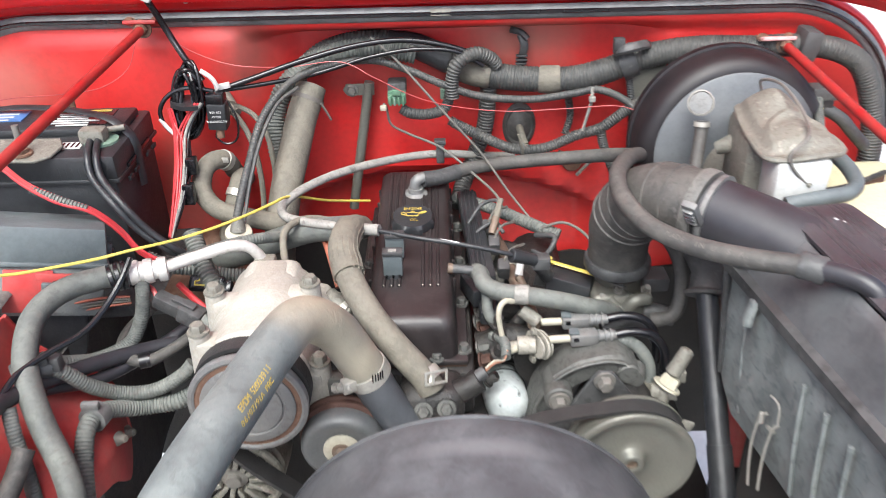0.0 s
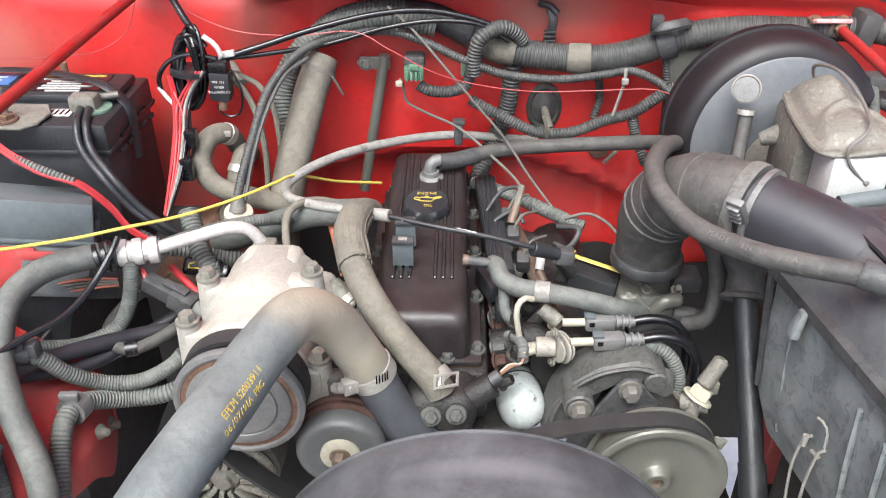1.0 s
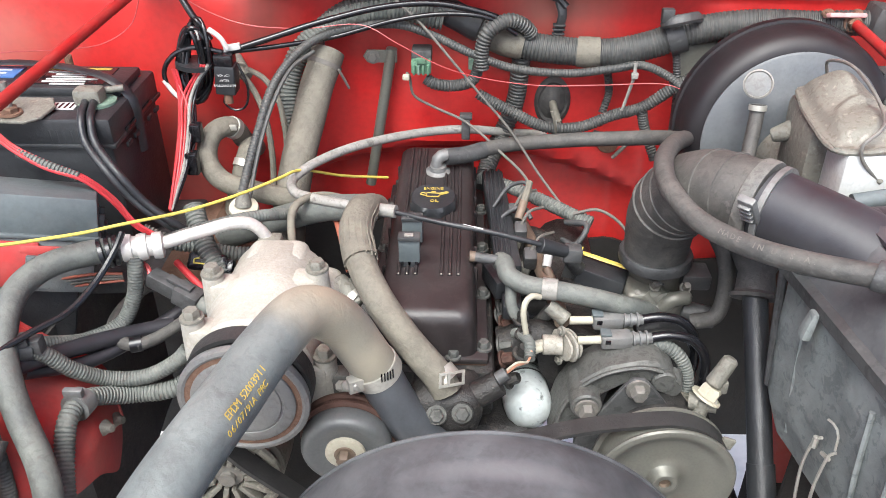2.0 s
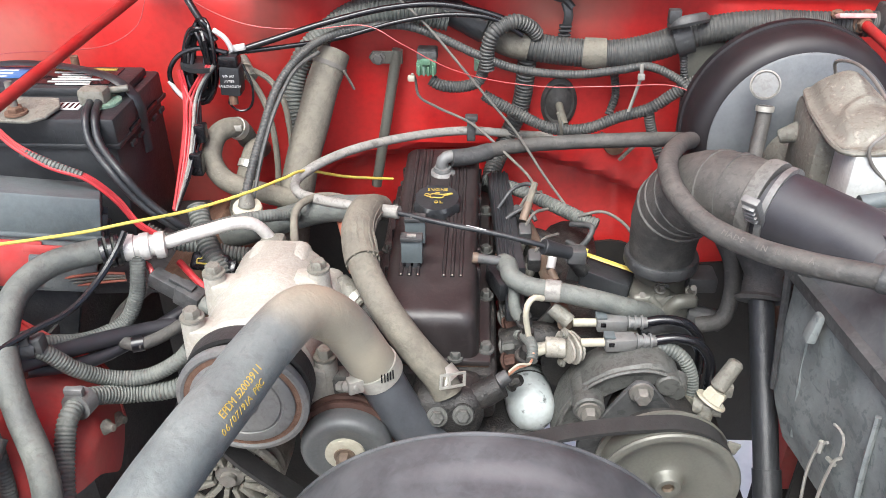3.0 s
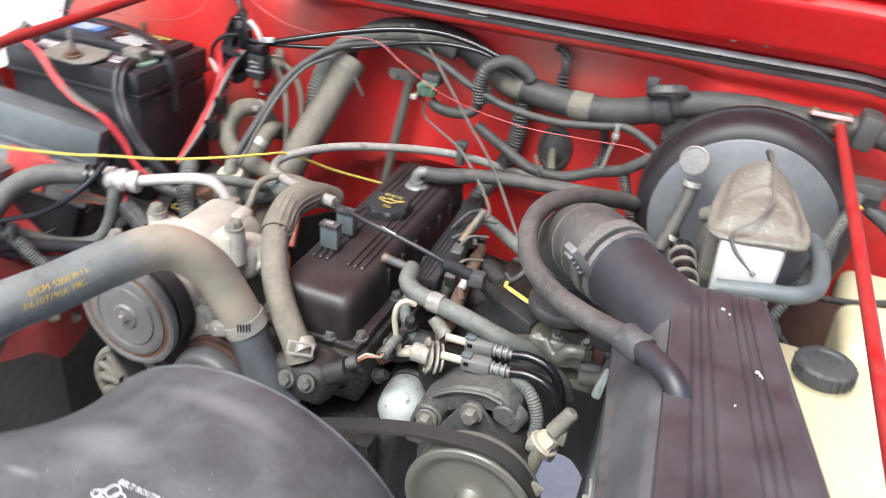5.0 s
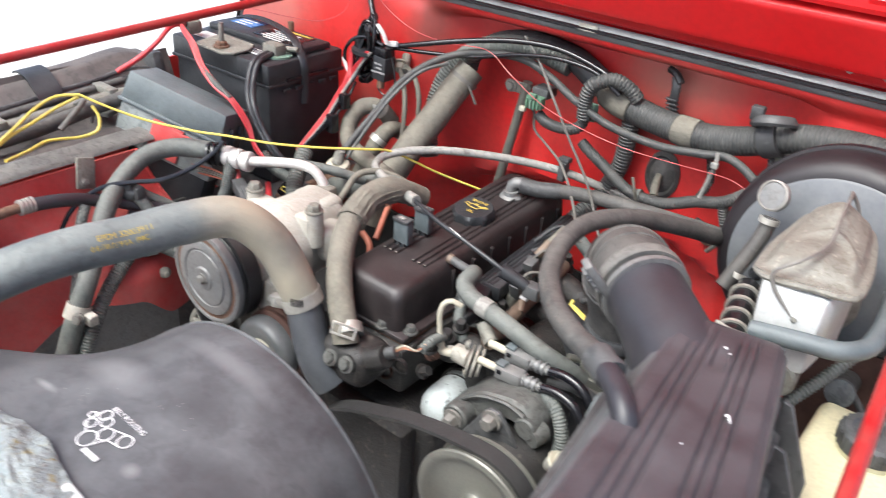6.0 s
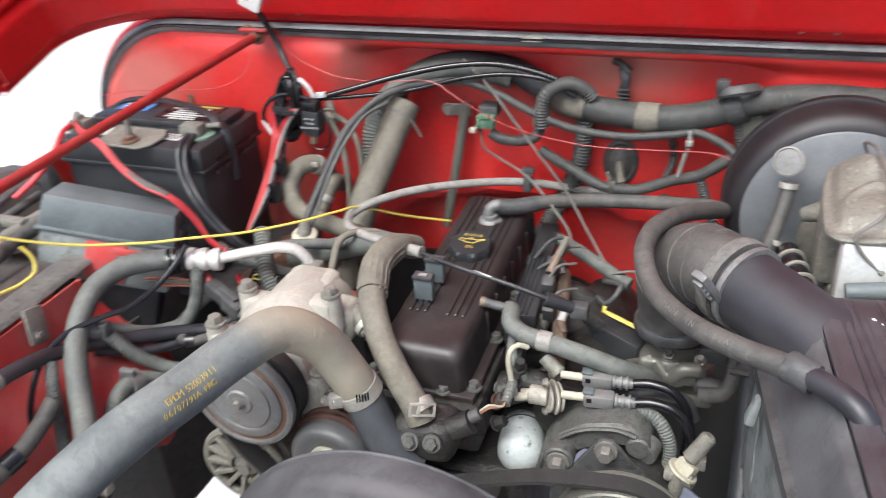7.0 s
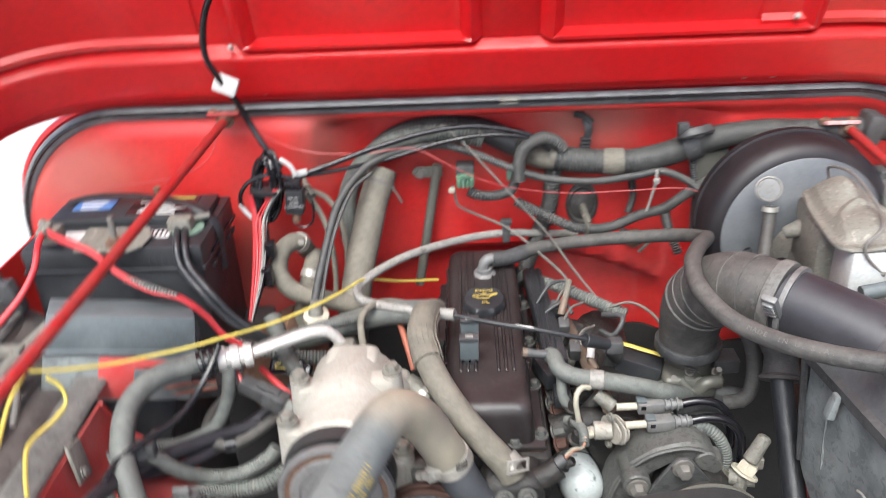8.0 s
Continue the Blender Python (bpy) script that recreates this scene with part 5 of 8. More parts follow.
# ---- brake booster and master cylinder ----
BC, BD = Vector((0.380, 1.170, 1.096)), Vector((0.0, -1, 0.05)).normalized()
bo = thing("brake_booster", (0.372, 1.12, 0.965), "black enamelled round brake booster, its dusty face paled by a painted sky reflection", "brake booster")
part("shell", lathe([(0, 0), (0.116, 0), (0.127, 0.008), (0.130, 0.020), (0.131, 0.060), (0.128, 0.074), (0.121, 0.083), (0.114, 0.086), (0.108, 0.087), (0, 0.087)], BC, BD, 80), "rimblack", bo)
# same black enamel as the shell, coloured paler for dust and the reflected sky
part("face", lathe([(0, 0.086), (0.110, 0.086), (0.1105, 0.0885), (0.108, 0.0905), (0.072, 0.093), (0.062, 0.099), (0.040, 0.101), (0, 0.102)], BC, BD, 80), "boosterface", bo, "dusty front face with a blue-grey sky reflection in its colour")
part("crimp_ring", lathe([(0.129, 0.016), (0.1335, 0.017), (0.1342, 0.023), (0.1335, 0.029), (0.129, 0.03)], BC, BD, 72), "rimblack", bo)
for k in (2, 3):
    a = radians(20 + 90 * k)
    part("stud", bolt(BC + BD * 0.093 + Vector((0.075 * math.cos(a), 0, 0.075 * math.sin(a))), BD, 0.006, 0.006), "black", bo)
cv = thing("vacuum_check_valve", (0.310, 1.03, 1.10), "round white-faced check valve on a short grey hose", "valve")
part("hose", tube([(0.298, 0.992, 1.090), (0.303, 1.004, 1.106), (0.308, 1.018, 1.122), (0.314, 1.034, 1.145), (0.3155, 1.041, 1.163)], 0.0085, 14), "rubber", cv)
part("clamp", lathe([(0.0085, 0), (0.0105, 0), (0.0105, 0.006), (0.0085, 0.006)], (0.3148, 1.038, 1.157), (0.05, 0.25, 1), 18), "zinc", cv)
part("clamp", lathe([(0.0085, 0), (0.011, 0), (0.011, 0.006), (0.0085, 0.006)], (0.305, 1.004, 1.10), (0.2, 0.5, 1), 18), "zinc", cv)
part("rim", lathe([(0, -0.010), (0.014, -0.010), (0.0165, -0.006), (0.0170, 0.002), (0.0152, 0.0035), (0.0142, 0.0015), (0, 0.001)], (0.311, 1.043, 1.187), (-0.25, -0.9, 0.35), 36), "sleeve", cv)
part("face", lathe([(0, 0.001), (0.0140, 0.001), (0.0140, 0.002), (0, 0.0026)], (0.311, 1.043, 1.187), (-0.25, -0.9, 0.35), 32), "pulley", cv, "dull grey valve face")

mcy = thing("master_cylinder", (0.385, 0.95, 1.08), "dirty cast master cylinder with a dust-caked lid and pale reservoir", "master cylinder")
part("flange", lathe([(0, 0), (0.045, 0), (0.043, 0.012), (0.026, 0.03), (0, 0.03)], BC + BD * 0.098 + Vector((0, 0, -0.02)), BD, 30), "mc", mcy)
part("bore", rod((0.375, 1.05, 1.085), (0.392, 0.885, 1.078), 0.024, 0.022, 24, bevel=0.003), "mc", mcy)
MR = Matrix.Rotation(radians(-6), 4, 'Z')
part("reservoir", box(0, 0, 0, 0.058, 0.086, 0.085, 0.008, Matrix.Translation((0.392, 0.930, 1.133)) @ MR, top=1.08), "reservoir", mcy, "whitish reservoir body")
part("back_casting", box(0, 0, 0, 0.064, 0.10, 0.09, 0.010, Matrix.Translation((0.380, 0.995, 1.132)) @ MR, top=1.06), "mc", mcy)


def lid(u, v):
    a, q = 2 * u - 1, 2 * v - 1
    x, y = (0.0425 - 0.0085 * q) * a * math.sqrt(1 - 0.25 * q * q), 0.081 * q * math.sqrt(1 - 0.25 * a * a)
    e = (1 - max(abs(a), abs(q))) * 0.042
    z = 0.003 - 0.004 * a * (q - 1) * 0.5 + 0.008 * ease(e, 0.003, 0.012) + 0.012 * math.exp(-((y + 0.036) / 0.030) ** 2 - (x / 0.026) ** 2) + 0.029 * math.exp(-((y - 0.034) / 0.038) ** 2 - (x / 0.027) ** 2) + 0.0012 * math.sin(90 * x + 70 * y)
    z += 0.004 * math.exp(-((math.hypot(x / 0.030, (y + 0.040) / 0.034) - 1) / 0.12) ** 2) * ease(y, -0.05, -0.035)
    return Vector((0.388 + x - 0.05 * y, 0.968 + y, 1.178 + z))


part("lid", sheet(lid, 36, 60, -0.006), "mc", mcy, "dust-caked stamped lid")
part("lid_rim", tube([lid(0.5 + 0.5 * max(-1, min(1, 1.35 * math.cos(k * math.pi / 24))), 0.5 + 0.5 * max(-1, min(1, 1.35 * math.sin(k * math.pi / 24)))) - Vector((0, 0, 0.004)) for k in range(49)], 0.0036, 8), "mc", mcy)
part("bail_wire", tube([(0.398, 1.058, 1.172), (0.392, 1.055, 1.196), (0.384, 1.045, 1.2140), (0.389, 1.005, 1.2260), (0.393, 0.962, 1.2215), (0.396, 0.924, 1.2080), (0.384, 0.890, 1.2010), (0.366, 0.8835, 1.184), (0.372, 0.884, 1.168), (0.386, 0.886, 1.153), (0.394, 0.886, 1.1465)], 0.0019, 8), "steel", mcy)
part("bail_end", lathe([(0, -0.003), (0.003, -0.0025), (0.0036, 0), (0.003, 0.003), (0, 0.0034)], (0.395, 0.886, 1.146), (0.6, -0.3, -0.5), 10), "mc", mcy)
part("outlet_boss", rod((0.361, 1.022, 1.142), (0.333, 1.026, 1.130), 0.0135, 0.0085, 16, bevel=0.002), "mc", mcy)
part("dark_barrel", rod((0.322, 1.0, 1.095), (0.342, 0.905, 1.085), 0.0135, seg=18), "blackwire", mcy, "black barrel with bright rings")
for k in range(4):
    q = Vector((0.322, 1.0, 1.095)).lerp(Vector((0.342, 0.905, 1.085)), 0.18 + 0.22 * k)
    part("ring", lathe([(0.0135, -0.0018), (0.016, -0.0018), (0.016, 0.0018), (0.0135, 0.0018)], q, (0.2, -0.95, -0.1), 24), "zinc", mcy)
part("line_tube", tube([(0.372, 0.905, 1.10), (0.34, 0.90, 1.10), (0.325, 0.905, 1.10)], 0.003, 8), "zinc", mcy)

tube_ob = thing("wiper_duct_tube", (0.47, 0.93, 1.09), "thick dark grey tube looping past the reservoir", "tube")
part("tube", tube([(0.365, 0.868, 1.130), (0.409, 0.870, 1.137), (0.440, 0.878, 1.138), (0.456, 0.896, 1.140), (0.460, 0.93, 1.145), (0.457, 0.97, 1.146), (0.453, 1.01, 1.138), (0.449, 1.06, 1.11)], 0.0090, 14), "lidgrey", tube_ob)
tb2 = thing("corrugated_sleeve", (0.44, 1.0, 1.05), "thin grey corrugated sleeve behind the reservoir", "loom sleeve", "corrugated looms")
part("sleeve", tube([(0.405, 0.90, 1.04), (0.44, 0.96, 1.08), (0.475, 1.04, 1.13), (0.50, 1.12, 1.16)], 0.0065, 10, rib=(0.0042, 0.0012)), "hose", tb2)

CAPX, CAPY = 0.489, 0.894
wb = thing("washer_bottle", (0.53, 0.83, 0.90), "yellowed translucent washer bottle with a black screw cap", "washer bottle")
part("tank", box(0.537, 0.83, 0.945, 0.208, 0.25, 0.19, 0.012, seg=4), "bottle", wb)
part("rear_chamber", box(0.575, 1.05, 0.955, 0.13, 0.20, 0.20, 0.02, seg=3), "bottle", wb)
part("neck", rod((CAPX, CAPY, 1.02), (CAPX, CAPY, 1.054), 0.027, seg=28), "bottle", wb)
cp = part("cap", lathe([(0, 0), (0.0285, 0), (0.0295, 0.003), (0.0295, 0.016), (0.027, 0.019), (0.021, 0.0195), (0.019, 0.017), (0, 0.017)], (CAPX, CAPY, 1.046), (0, 0, 1), 40), "black_dusty", wb, "black ribbed screw cap")
for k in range(24):
    a = 2 * math.pi * k / 24
    part("cap_rib", box(0, 0, 0, 0.003, 0.003, 0.014, 0.0005, Matrix.Translation((CAPX + 0.0295 * math.cos(a), CAPY + 0.0295 * math.sin(a), 1.055)) @ Matrix.Rotation(a, 4, 'Z')), "black_dusty", cp)

col = thing("steering_shaft", (0.29, 0.85, 0.60), "grey steel steering shaft with a rubber joint boot", "steering shaft")
part("shaft", rod((0.299, 0.70, 0.786), (0.300, 0.885, 1.0), 0.0135, seg=18), "black", col)
part("sleeve", rod((0.299, 0.60, 0.67), (0.2995, 0.765, 0.8615), 0.0150, seg=18), "black", col)
part("boot_flange", lathe([(0, 0), (0.026, 0), (0.028, 0.004), (0.022, 0.008), (0.02, 0.03), (0.03, 0.05), (0, 0.05)], (0.300, 0.885, 0.995), (0.15, 0.75, 0.85), 26), "rubber", col)

# red box for the inner fender, with a dark box added under it to close the gap
fr_rail = thing("mounting_bracket", (0.44, 0.90, 0.55), "dusty red painted box added to fill the gap below the air cleaner", "bracket")
part("rail", box(0.440, 0.91, 0.755, 0.13, 0.06, 0.115, 0.006), "red_dusty", fr_rail)
part("foot", box(0.440, 0.92, 0.60, 0.13, 0.05, 0.195, 0.006), "dark", fr_rail, "dark box added to keep the gap below dark")

# ---- small parts in the corner behind the reservoir ----
# brown sheet added to darken the corner: dirty fender and its shade in one colour
sp = thing("corner_baffle", (0.49, 1.06, 0.80), "added dark brown sheet for the dirty, shaded fender below the booster", "baffle")
part("panel", sheet(lambda u, v: (0.382 + 0.21 * u, 1.064 + 0.01 * math.sin(u * 7) - 0.02 * (1 - v), 0.80 + (0.225 + 0.045 * u) * v + 0.003 * noise.noise(Vector((u * 8, v * 5, 1)))), 24, 16, 0.003), "rustdark", sp)
part("top_roll", tube([(0.382 + 0.021 * k, 1.062 + 0.01 * math.sin(0.7 * k), 1.024 + 0.0045 * k) for k in range(11)], 0.004, 8), "grime", sp)
dv = thing("brake_valve", (0.44, 1.055, 1.0), "grey capped brake valve on the dark corner sheet", "valve")
part("body", rod((0.440, 1.062, 0.998), (0.440, 1.020, 1.006), 0.0135, 0.0125, 18, bevel=0.002), "alu_dark", dv)
part("cap", lathe([(0, 0), (0.0155, 0), (0.0160, 0.003), (0.0150, 0.008), (0.006, 0.010), (0, 0.010)], (0.440, 1.022, 1.006), (0, -1, 0.35), 20), "scuffed", dv)
part("line", tube([(0.452, 1.035, 1.000), (0.470, 1.025, 0.985), (0.478, 1.030, 0.955), (0.474, 1.04, 0.91)], 0.004, 8), "black_dusty", dv)
cb = thing("corner_relay", (0.508, 1.13, 1.155), "small black relay block in the bulkhead corner", "relay")
part("block", box(0.508, 1.130, 1.166, 0.036, 0.03, 0.018, 0.003), "black_dusty", cb)
part("base", box(0.512, 1.135, 1.150, 0.028, 0.026, 0.016, 0.003), "black", cb)
part("yellow_tag", rod((0.488, 1.115, 1.160), (0.506, 1.112, 1.146), 0.0022, seg=8), "yellow", cb, "yellow plug tag")
part("lead", tube([(0.515, 1.13, 1.142), (0.540, 1.125, 1.128), (0.565, 1.13, 1.104), (0.590, 1.135, 1.080)], 0.009, 12), "black_dusty", cb)
clp = thing("loom_clip", (0.49, 1.15, 1.21), "black plastic clip holding the thick loom", "clip")
part("band", box(0.490, 1.170, 1.222, 0.026, 0.042, 0.044, 0.006, Matrix.Rotation(radians(10), 4, 'Y')), "black_dusty", clp)

# ---- battery and fuse box ----
BM = Matrix.Translation((-0.553, 1.063, 0.962)) @ Matrix.Rotation(radians(0.5), 4, 'Z') @ Matrix.Diagonal((0.915, 0.895, 1.0, 1.0))
bat = thing("battery", BM.translation, "black car battery with printed labels and a corroded terminal", "battery")


def bbox(x, y, z, sx, sy, sz, bev=0.003, **k):
    return box(0, 0, 0, sx, sy, sz, bev, BM @ Matrix.Translation((x, y, z)), **k)


part("case", bbox(0, 0, 0.08, 0.252, 0.172, 0.16, 0.004), "black", bat)
part("lid", bbox(0, 0, 0.178, 0.262, 0.180, 0.038, 0.005), "black", bat)
part("lip", bbox(0, 0, 0.163, 0.266, 0.184, 0.006, 0.002), "black", bat)
part("raised_deck", bbox(0.0, 0.028, 0.202, 0.24, 0.085, 0.012, 0.004), "black", bat)
part("label", bbox(0.045, 0.028, 0.2085, 0.10, 0.062, 0.0015, 0), "blackwire", bat)
part("blue_panel", bbox(-0.065, 0.040, 0.2085, 0.06, 0.04, 0.0016, 0), "blue", bat, "blue label panel")
part("yellow_bar", bbox(0.045, 0.052, 0.2094, 0.085, 0.006, 0.0012, 0), "ink", bat)
for k in range(6):
    part("text_bar", bbox(0.04 + 0.008 * (k % 2), 0.040 - 0.009 * k, 0.2096, 0.07 - 0.012 * (k % 3), 0.0035, 0.001, 0), "paper", bat)
for k in range(3):
    part("text_bar", bbox(-0.068, 0.046 - 0.012 * k, 0.2096, 0.04 - 0.006 * k, 0.004, 0.001, 0), "paper", bat)
part("barcode", bbox(0.056, -0.050, 0.1978, 0.040, 0.022, 0.0012, 0), "paper", bat, "white barcode sticker")
for k in range(5):
    part("code_bar", bbox(0.042 + 0.007 * k, -0.050, 0.1986, 0.0025, 0.016, 0.0008, 0), "blackwire", bat)
part("white_label", bbox(-0.075, -0.050, 0.1978, 0.05, 0.03, 0.0012, 0), "paper", bat)
part("vent_mark", lathe([(0, 0), (0.008, 0), (0.007, 0.001), (0, 0.001)], BM @ Vector((0.112, 0.062, 0.197)), (0, 0, 1), 16), "redwire", bat, "small red mark")
for k in range(7):
    part("case_rib", bbox(0.052 + 0.009 * k, -0.0875, 0.172, 0.003, 0.006, 0.022, 0.001), "black", bat)
strap_line = [Vector(p) for p in ((-0.672, 1.098, 1.158), (-0.650, 1.108, 1.172), (-0.612, 1.110, 1.1785), (-0.563, 1.104, 1.180), (-0.500, 1.084, 1.180), (-0.456, 1.063, 1.176), (-0.436, 1.055, 1.163), (-0.4285, 1.054, 1.148), (-0.4290, 1.056, 1.118), (-0.4305, 1.057, 1.085))]
part("handle_strap", tube(strap_line, 0.0068, 10, flat=0.28), "black", bat, "worn black carrying strap")
for k in range(5):
    part("end_rib", bbox(0.1335, -0.05 + 0.028 * k, 0.152, 0.004, 0.016, 0.006, 0.001), "black", bat)
part("handle_slot", bbox(0.1325, 0.0, 0.168, 0.004, 0.10, 0.005, 0.001), "blackwire", bat)
part("rear_post", rod((-0.530, 1.118, 1.160), (-0.530, 1.118, 1.186), 0.0050, seg=10), "rust", bat)
part("terminal_post", rod(BM @ Vector((0.092, -0.034, 0.190)), BM @ Vector((0.092, -0.034, 0.206)), 0.009, seg=16), "mc", bat)
part("terminal_ring", lathe([(0, 0), (0.022, 0), (0.022, 0.003), (0, 0.004)], BM @ Vector((0.098, -0.036, 0.1972)), (0, 0, 1), 22), "mint", bat, "green corroded felt ring")

neg = thing("battery_cable", (-0.47, 0.99, 1.0), "black battery cables with a corroded lead clamp", "battery cable")
part("clamp", box(0, 0, 0, 0.036, 0.026, 0.020, 0.005, BM @ Matrix.Translation((0.090, -0.038, 0.207))), "mc", neg)
part("clamp_bolt", rod(BM @ Vector((0.100, -0.024, 0.208)), BM @ Vector((0.128, -0.018, 0.210)), 0.004, seg=10), "mc", neg)
for dx in (0.0, 0.011):
    part("cable", tube([BM @ Vector((0.088 + dx, -0.050, 0.203)), (-0.464 + dx, 0.984, 1.160), (-0.458 + dx, 0.968, 1.140), (-0.426 + dx, 0.940, 1.113), (-0.404 + dx, 0.938, 1.080), (-0.378 + dx, 0.940, 1.052), (-0.35 + dx, 0.955, 1.02)], 0.0046, 12), "black", neg)
hd = thing("battery_hold_down", (-0.51, 0.965, 1.165), "rusty steel hold-down plate with threaded stud and nut", "hold-down")
part("plate", plate([(-0.05, -0.022), (0.022, -0.026), (0.038, -0.014), (0.044, 0.012), (0.034, 0.032), (-0.05, 0.034)], BM @ Vector((0.008, -0.078, 0.199)), (0, -0.1, 1), 0.004, 0.001), "mc", hd)
part("stud", rod(BM @ Vector((0.010, -0.088, 0.195)), BM @ Vector((0.010, -0.086, 0.240)), 0.0042, seg=10), "steel", hd)
part("nut", bolt(BM @ Vector((0.010, -0.088, 0.2035)), (0, 0, 1), 0.009, 0.008), "rust", hd)
single("battery_tray", box(-0.535, 1.045, 0.950, 0.29, 0.21, 0.02, 0.006, Matrix.Rotation(radians(4), 4, 'Z')), "black_dusty", "black tray under the battery", "battery tray")
single("tray_bracket", box(-0.36, 1.04, 0.93, 0.07, 0.16, 0.10, 0.01, Matrix.Rotation(radians(-30), 4, 'Y')), "rust", "rust-brown sheet metal bracket beside the battery", "bracket")

PM = Matrix.Translation((-0.512, 0.899, 1.119)) @ Matrix.Rotation(radians(20.5), 4, 'Z') @ Matrix.Rotation(radians(15.3), 4, 'Y') @ Matrix.Rotation(radians(-11.6), 4, 'X') @ Matrix.Translation((0, 0, -0.083))
pdc = thing("fuse_box", (-0.49, 0.898, 1.0), "dusty black plastic fuse box with a latched lid", "fuse box")
part("lid", box(0, 0, 0, 0.174, 0.073, 0.044, 0.003, PM @ Matrix.Translation((0, 0, 0.061)), top=0.95), "lidgrey", pdc)
part("lid_rim", box(0, 0, 0, 0.178, 0.078, 0.006, 0.002, PM @ Matrix.Translation((0, 0, 0.038))), "lidgrey", pdc)
part("base", box(0, 0, 0, 0.170, 0.070, 0.062, 0.005, PM @ Matrix.Translation((0, 0, 0.004))), "scuffed", pdc, "paler dusty grey base")
part("mount", box(0, 0, 0, 0.14, 0.045, 0.07, 0.006, PM @ Matrix.Translation((0, 0.010, -0.060))), "black", pdc, "black mount under the base")
for dy in (-0.014, 0.014):
    part("latch_ear", box(0, 0, 0, 0.006, 0.005, 0.030, 0.001, PM @ Matrix.Translation((0.0885, dy, 0.046))), "black_dusty", pdc)
part("latch", box(0, 0, 0, 0.010, 0.022, 0.030, 0.002, PM @ Matrix.Translation((0.090, 0.0, 0.034))), "black", pdc)
part("latch_step", box(0, 0, 0, 0.010, 0.014, 0.005, 0.001, PM @ Matrix.Translation((0.096, -0.001, 0.030))), "black_dusty", pdc)
part("red_bracket", box(0, 0, 0, 0.052, 0.004, 0.052, 0.001, PM @ Matrix.Translation((0.002, -0.0375, 0.006))), "red_dusty", pdc, "red painted mounting bracket")
part("red_tongue", box(0, 0, 0, 0.044, 0.004, 0.009, 0.001, PM @ Matrix.Translation((0.032, -0.0380, 0.024))), "red_dusty", pdc, "red painted tongue")
part("front_latch", box(0, 0, 0, 0.028, 0.008, 0.014, 0.002, PM @ Matrix.Translation((0.030, -0.0395, 0.011))), "lidgrey", pdc)

# ---- large coolant hoses ----
uh = thing("radiator_hose", (-0.17, 0.66, 0.95), "thick faded grey upper radiator hose with yellow stamping", "hose")
HP = [(-0.262, 0.38, 1.055), (-0.247, 0.44, 1.084), (-0.230, 0.495, 1.100), (-0.215, 0.545, 1.106), (-0.203, 0.592, 1.105), (-0.186, 0.65, 1.108), (-0.166, 0.705, 1.103), (-0.143, 0.738, 1.068), (-0.124, 0.752, 1.022), (-0.110, 0.757, 0.988)]
part("hose", tube(HP, 0.0238, 28, 0.006), "radhose", uh)
HD = (Vector(HP[-1]) - Vector(HP[-2])).normalized()
part("clamp_band", lathe([(0.0240, -0.008), (0.0256, -0.008), (0.0256, 0.008), (0.0240, 0.008)], Vector((-0.113, 0.756, 0.995)), HD, 40), "zinc", uh, "bright worm-drive clamp")
wd = rod((-0.141, 0.7365, 0.989), (-0.127, 0.7305, 0.995), 0.006, seg=14, bevel=0.001)
wd = box(0, 0, 0, 0.016, 0.012, 0.016, 0.002, Matrix.Translation((-0.131, 0.734, 0.994)) @ Matrix.Rotation(radians(25), 4, 'Z'), bm=wd)
wd = rod((-0.148, 0.738, 0.987), (-0.142, 0.735, 0.990), 0.0055, seg=6, bm=wd)
part("clamp_screw", wd, "zinc", uh)
slot = bmesh.new()
for k in range(5):
    a = radians(-70 + 7 * k)
    q = Vector((-0.113, 0.756, 0.995)) + Vector((math.cos(a), math.sin(a), 0.35)) * 0.0256
    slot = box(0, 0, 0, 0.0012, 0.0012, 0.010, 0, Matrix.Translation(q), bm=slot)
part("clamp_slots", slot, "blackwire", uh)
part("outlet_pipe", tube([(-0.112, 0.757, 0.992), (-0.098, 0.752, 0.962), (-0.078, 0.745, 0.930), (-0.055, 0.75, 0.90)], 0.0225, 24), "booster", uh, "dark outlet pipe below the clamp")

# yellow stamping on the hose, along its upper side
def on_hose(t, line):
    i = min(int(t * (len(line) - 1)), len(line) - 2)
    return Vector(line[i, :3]), Vector(line[i + 1, :3] - line[i, :3]).normalized()


hl, _ = smooth_line(HP, 0.0004)
for text, size, lift, t0 in (("EPDM 52003911", 0.0088, 0.20, 0.445), ("06/07/91A PRC", 0.0082, -0.20, 0.430)):
    for k, chx in enumerate(text):
        if chx == " ":
            continue
        p, d = on_hose(t0 + 0.0094 * (k - len(text) / 2) + 0.02, hl)
        n0 = d.cross(Vector((0, 0, 1))).normalized()
        upv = n0.cross(d).normalized()
        nrm = (upv * math.cos(1.06 - lift) + n0 * math.sin(1.06 - lift)).normalized()
        side_v = nrm.cross(d).normalized()
        mm = Matrix((d, side_v, nrm)).transposed().to_4x4()
        part("stamp", lettering(chx, size, Matrix.Translation(p + nrm * 0.0240) @ mm, 0.0002), "ink", uh)

